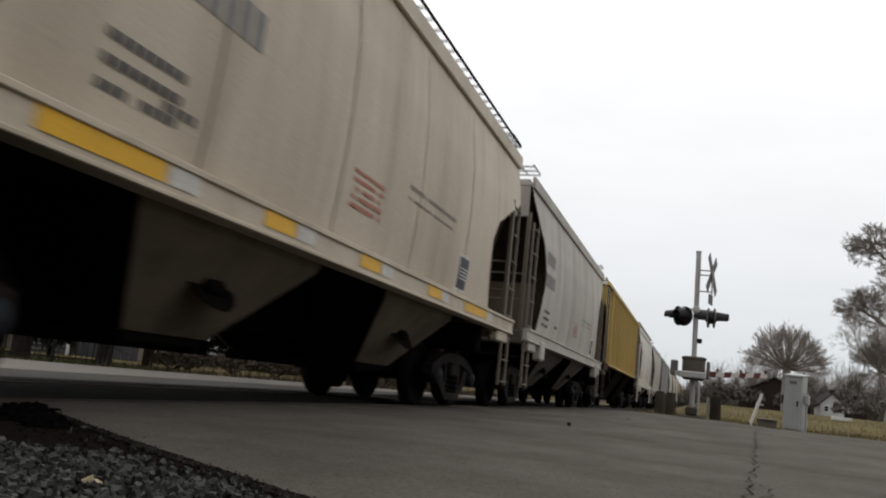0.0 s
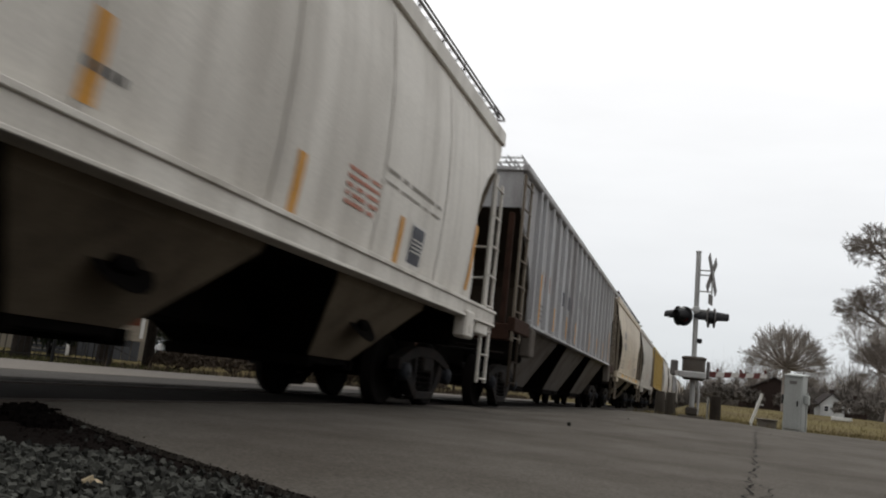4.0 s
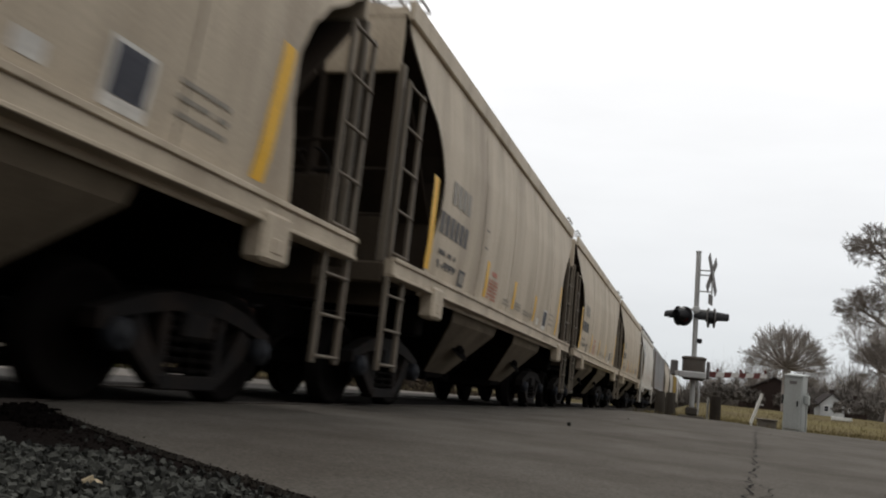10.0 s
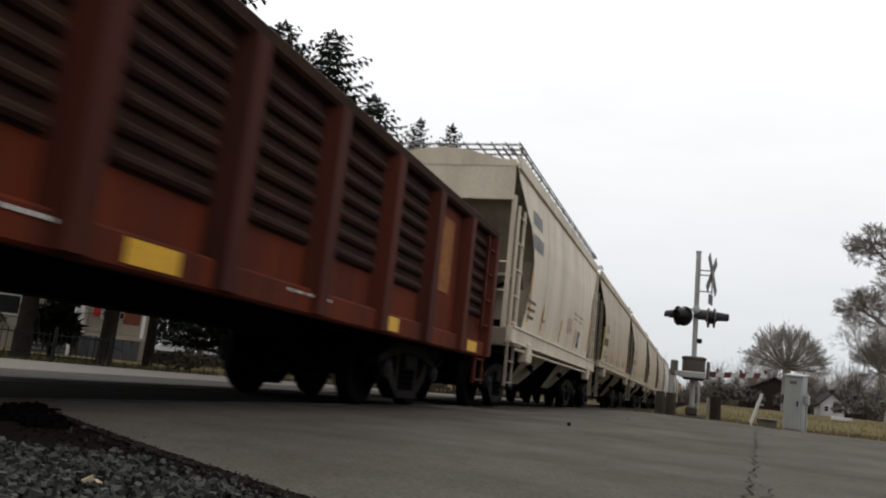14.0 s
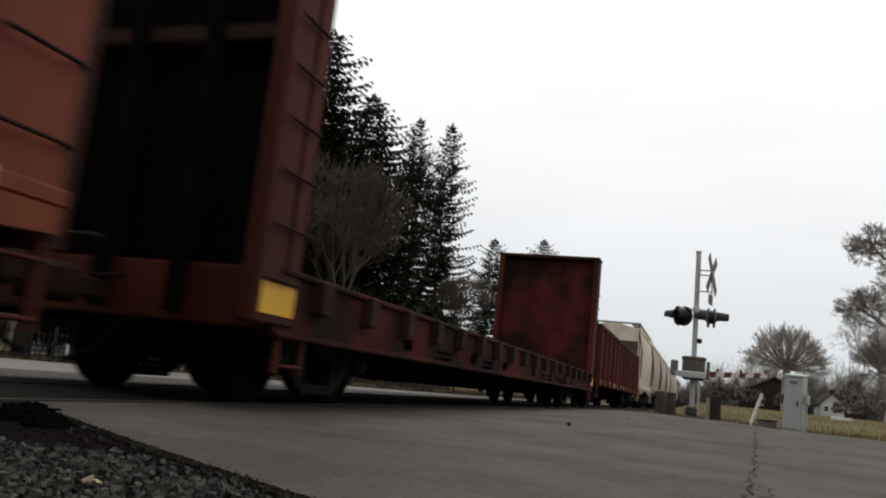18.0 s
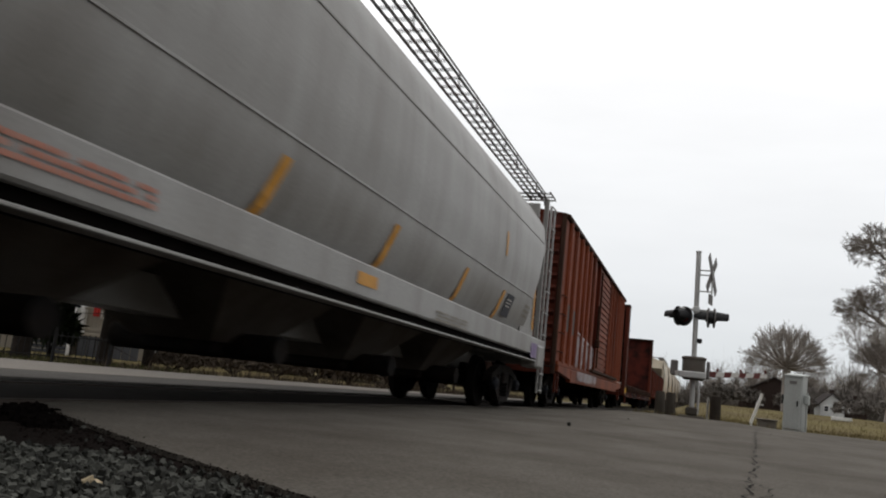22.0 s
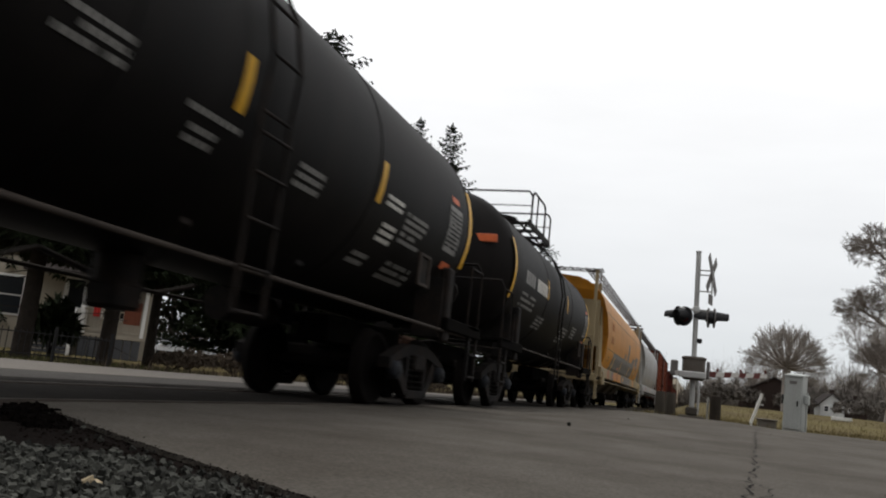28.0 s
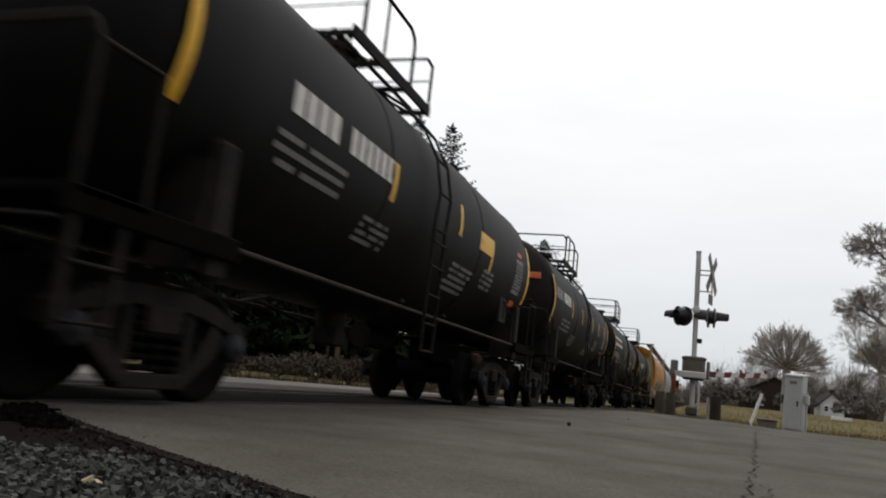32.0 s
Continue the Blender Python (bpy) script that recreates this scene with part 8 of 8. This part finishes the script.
# ---------------------------------------------------------------- houses, fence and parked cars
def gable_house(name, label, x, y, z, turn, w, d, h, roof_h, wall_m, roof_m, windows=(), door=None):
    """A small house: walls, gable roof, windows with frames and panes, a door."""
    ho = root(name, label, "house")
    ho.matrix_basis = Matrix.Translation((x, y, z)) @ Matrix.Rotation(radians(turn), 4, "Z")
    part("wall", Shape().box(-w / 2, w / 2, -d / 2, d / 2, -0.3, h, 0.01), wall_m, ho)
    part("gable", Shape().loft([[(-w / 2, yy, h), (w / 2, yy, h), (0, yy, h + roof_h)] for yy in (-d / 2, d / 2)]), wall_m, ho)
    for s in (-1, 1):
        e = Vector((s * w / 2, 0, -roof_h)).normalized()
        n = Vector((s * roof_h, 0, w / 2)).normalized()
        a, b = Vector((0, 0, h + roof_h)) + n * 0.02, Vector((s * w / 2, 0, h)) + e * 0.35 + n * 0.02
        g = Shape().loft([[p + Vector((0, yy, 0)) for p in (a, b, b + n * 0.12, a + n * 0.12)] for yy in (-d / 2 - 0.3, d / 2 + 0.3)])
        part("roof", g, roof_m, ho)
    for k, (sx, sz, ww, wh) in enumerate(windows):
        win = part("window", Shape().box(sx - ww / 2 - 0.09, sx + ww / 2 + 0.09, -d / 2 - 0.05, -d / 2 + 0.02, sz - 0.09, sz + wh + 0.09, 0.01), TRIMWHITE, ho)
        for j in (0, 1):
            part("pane", Shape().box(sx - ww / 2, sx + ww / 2, -d / 2 - 0.06, -d / 2 - 0.045, sz + j * wh / 2 + 0.02, sz + (j + 1) * wh / 2 - 0.02, 0.004), DARKGLASS, win)
    if door:
        sx, ww, wh = door
        dr = part("door", Shape().box(sx - ww / 2, sx + ww / 2, -d / 2 - 0.05, -d / 2 + 0.02, 0.05, wh, 0.01), SKIRT, ho)
        part("door_frame", Shape().box(sx - ww / 2 - 0.1, sx - ww / 2, -d / 2 - 0.06, -d / 2 + 0.02, 0.0, wh + 0.1, 0.01).box(sx + ww / 2, sx + ww / 2 + 0.1, -d / 2 - 0.06, -d / 2 + 0.02, 0.0, wh + 0.1, 0.01), TRIMWHITE, dr)
    part("chimney", Shape().box(w * 0.12, w * 0.12 + 0.5, 0.4, 0.9, h + roof_h * 0.4, h + roof_h + 0.7, 0.02), DARKBRICK, ho)
    return ho

def build_houses():
    gable_house("white_house", "small white house with a dark shingle roof across the field", 16.4, 118.5, 1.1, 4, 2.9, 5.0, 1.75, 1.35, SIDING, SHINGLE, ((-0.7, 0.8, 0.5, 0.7), (0.6, 0.8, 0.5, 0.7)))
    gable_house("brown_house", "low dark brown house with pale windows across the field", 19.2, 119.5, 1.1, -4, 3.6, 5.0, 1.9, 0.7, DARKBRICK, SHINGLE, ((-1.2, 1.0, 0.5, 0.5), (-0.1, 1.0, 0.5, 0.5), (1.1, 1.0, 0.6, 0.5)))
    thing("pale_board", Shape().box(-0.6, 0.6, -0.2, 0.2, -0.1, 0.14, 0.02), SIGNWHITE, "low pale board lying on the grass", "board", at=Matrix.Translation((9.05, 59.3, lie(9.05, 59.3) + 0.02)))
    gable_house("dark_barn", "low dark brown barn with a broad roof across the field", 9.6, 112, 0.9, -10, 8.2, 9.0, 2.1, 2.2, DARKBRICK, SHINGLE, ((-1.6, 0.9, 0.7, 0.7),))
    # porch house behind the spruces
    ho = root("porch_house", "tan house with a raised white-railed porch behind the spruces", "house")
    u = Vector((2.64, 2.32, 0)).normalized()
    ho.matrix_basis = Matrix.Translation((-19.75, 22.6, 0)) @ Matrix.Rotation(math.atan2(u.y, u.x), 4, "Z")
    part("wall", Shape().box(-5.2, 1.75, 1.9, 7.6, -0.2, 3.4, 0.02), SIDING_TAN, ho)
    part("gable", Shape().loft([[(xx, 1.7, 3.3), (xx, 7.8, 3.3), (xx, 4.75, 5.6)] for xx in (-5.4, 1.95)]), SHINGLE, ho)
    for a in (-4.3, -3.1):
        win = part("window", Shape().box(a - 0.52, a + 0.52, 1.84, 1.92, 1.05, 2.5, 0.01), TRIMWHITE, ho)
        for j in (0, 1):
            part("pane", Shape().box(a - 0.42, a + 0.42, 1.82, 1.85, 1.12 + 0.67 * j, 1.74 + 0.67 * j, 0.004), DARKGLASS, win)
    for a in (0.5,):
        win = part("window", Shape().box(a - 0.5, a + 0.5, 1.84, 1.92, 1.3, 2.6, 0.01), TRIMWHITE, ho)
        part("pane", Shape().box(a - 0.4, a + 0.4, 1.82, 1.85, 1.38, 2.52, 0.004), DARKGLASS, win)
    dr = part("door", Shape().box(-1.35, -0.45, 1.83, 1.92, 0.72, 2.75, 0.01), TRIMWHITE, ho, "white porch door")
    part("door_pane", Shape().box(-1.2, -0.6, 1.81, 1.84, 1.6, 2.6, 0.004), DARKGLASS, dr)
    part("porch_floor", Shape().box(-2.2, 1.5, 0.0, 1.9, 0.60, 0.72, 0.01), SIDING_TAN, ho)
    for k in range(7):
        part("skirt_board", Shape().box(-0.55 + 0.285 * k, -0.29 + 0.285 * k, 0.02, 0.06, -0.15, 0.60, 0.008), SKIRT, ho)
    for a in (-2.1, -0.6, 1.42):
        part("porch_post", Shape().box(a - 0.06, a + 0.06, 0.05, 0.17, 0.72, 2.65, 0.01), TRIMWHITE, ho)
    part("porch_roof", Shape().prism([(-0.35, 2.55), (2.0, 3.1), (2.0, 3.25), (-0.35, 2.72)], -2.6, 1.9), SHINGLE, ho)
    for a, b in ((-0.6, 1.42),):
        rail = part("porch_rail", Shape().box(a, b, 0.08, 0.14, 1.52, 1.58, 0.008).box(a, b, 0.08, 0.14, 0.82, 0.87, 0.008), SIDING_TAN, ho)
        n = int((b - a) / 0.13)
        for k in range(1, n):
            part("baluster", Shape().box(a + (b - a) * k / n - 0.016, a + (b - a) * k / n + 0.016, 0.095, 0.125, 0.86, 1.53, 0.004), SIDING_TAN, rail)
    # steps down towards the track
    for k in range(5):
        part("step", Shape().box(-1.95, -0.85, -0.3 - 0.3 * k, 0.02 - 0.3 * k, 0.54 - 0.14 * k - 0.04, 0.60 - 0.14 * k, 0.008), SKIRT, ho)
    for a in (-2.0, -0.8):
        g = Shape()
        p, q = Vector((a, 0.05, 1.50)), Vector((a, -1.75, 0.60))
        g.rod(p, q, 0.04, 8)
        g.box(a - 0.05, a + 0.05, -1.8, -1.7, -0.1, 0.68, 0.01)
        part("stair_rail", g, TRIMWHITE, ho, "white stair handrail")
    for a, w, z0, z1, m, lab in ((-0.25, 0.22, 1.30, 2.05, REDCLOTH, "red flag hanging on the porch"), (0.75, 0.55, 1.15, 1.95, ORANGECLOTH, "orange cloth hanging on the porch rail")):
        g = Shape()
        pts = []
        for j in range(7):
            pts.append((a + w * j / 6, 0.045 + 0.015 * math.sin(j * 2.1)))
        g.loft([[(x_, y_, z) for x_, y_ in pts] + [(x_, y_ + 0.01, z) for x_, y_ in pts[::-1]] for z in (z0, z1)])
        ob = thing("porch_cloth", g, m, lab, "cloth")
        ob.matrix_basis = ho.matrix_basis.copy()
    # black iron fence along the lawn
    fe = root("iron_fence", "low black iron picket fence along the lawn", "fence")
    a, b = Vector((-13.6, 11.2, -0.1)), Vector((-11.75, 13.9, -0.1))
    d = b - a
    n = 30
    for k in range(n + 1):
        p = a + d * (k / n)
        if k % 10 == 0:
            part("fence_post", Shape().box(p.x - 0.03, p.x + 0.03, p.y - 0.03, p.y + 0.03, -0.1, 0.62, 0.01), FENCEBLACK, fe)
        else:
            part("picket", Shape().rod((p.x, p.y, -0.02), (p.x, p.y, 0.54), 0.009, 5), FENCEBLACK, fe)
    for z in (0.04, 0.46):
        part("fence_rail", Shape().rod((a.x, a.y, z), (b.x, b.y, z), 0.013, 6), FENCEBLACK, fe)

def build_cars():
    def body(name, label, x, y, turn, L=4.5):
        c = root(name, label, "car", "parked cars")
        c.matrix_basis = Matrix.Translation((x, y, lie(x, y) - 0.08 + 0.25)) @ Matrix.Rotation(radians(turn), 4, "Z")
        prof = [(-L / 2, 0.25), (-L / 2 + 0.05, 0.62), (-L / 2 + 0.5, 0.80), (-0.95, 0.92), (-0.45, 1.35), (0.25, 1.44), (1.1, 1.38), (1.75, 0.98), (L / 2 - 0.05, 0.88), (L / 2, 0.5), (L / 2 - 0.06, 0.25)]
        part("body", Shape().loft([[(xx, yy, zz) for yy, zz in ((p, q if q < 0.95 else 0.95) for p, q in prof)] for xx in (-0.86, 0.86)]), CARPAINT, c)
        part("cabin", Shape().loft([[(sx * (0.8 if q < 1 else 0.66), p, q) for p, q in prof[3:8]] for sx in (-1, 1)]), CARPAINT, c)
        for s in (-1, 1):
            part("side_window", Shape().loft([[(s * (0.80 if q < 1.1 else 0.69) + s * d, p, q) for p, q in ((-0.75, 0.98), (-0.35, 1.30), (1.0, 1.32), (1.45, 1.0))] for d in (0.0, 0.012)]), DARKGLASS, c)
            for e in (-1.35, 1.35):
                wh = part("wheel", Shape().rod((s * 0.70, e, 0.07), (s * 0.90, e, 0.07), 0.32, 16), LAMPBLACK, c)
                part("rim", Shape().rod((s * 0.895, e, 0.07), (s * 0.91, e, 0.07), 0.2, 12), GALV, wh)
            part("headlight", Shape().box(s * 0.6 - 0.18, s * 0.6 + 0.18, -L / 2 - 0.01, -L / 2 + 0.1, 0.55, 0.68, 0.03), SIGNWHITE, c)
        part("windscreen", Shape().loft([[(xx, -0.98 + d, 0.95) for xx in (-0.7, 0.7)] + [(xx, -0.50 + d, 1.33) for xx in (0.6, -0.6)] for d in (-0.03, 0.0)]), DARKGLASS, c)
    body("parked_car", "white parked sedan behind the spruces", -35.2, 47.4, 41)
    body("parked_car", "white parked hatchback behind the spruces", -33.6, 50.8, 37, 4.1)

build_houses()
build_cars()

# ---------------------------------------------------------------- what moves
# metres that the train has run, second by second
RUN = (0.0, 7.9, 15.76, 23.45, 31.17, 39.16, 47.14, 54.82, 62.42, 70.0, 77.67, 85.62, 93.59, 101.28, 108.97, 116.93, 124.91, 132.72, 140.52, 148.49, 156.42, 164.16, 171.77, 179.09, 186.55, 194.65, 202.96, 211.2, 219.43, 227.56, 235.69, 243.87, 252.06)

def run_at(t):
    k = min(31, int(t))
    u = t - k
    a, b = RUN[k], RUN[k + 1]
    ma = (b - RUN[k - 1]) / 2 if k > 0 else b - a
    mb = (RUN[k + 2] - a) / 2 if k < 31 else b - a
    return (2 * u ** 3 - 3 * u ** 2 + 1) * a + (u ** 3 - 2 * u ** 2 + u) * ma + (3 * u ** 2 - 2 * u ** 3) * b + (u ** 3 - u ** 2) * mb

def motions():
    """The train rolls along the track; its wheels turn under it."""
    for car, middle in CARS:
        walk(car, [(t, pose(TRACK_X, middle + RUN[t], 0)) for t in range(33)])
    steps = 480
    for s in (-1, 1):
        rows = [(32 * k / steps, pose(0, s * WHEEL_BASE / 2, 0, -math.degrees(run_at(32 * k / steps) / WHEEL_R), 0, 0)) for k in range(steps + 1)]
        for car, middle in CARS:
            for t in car.children:
                if t.name.startswith("truck"):
                    for w in t.children:
                        if w.name.startswith("wheelset") and w.matrix_basis.translation.y * s > 0:
                            walk(w, rows)

motions()
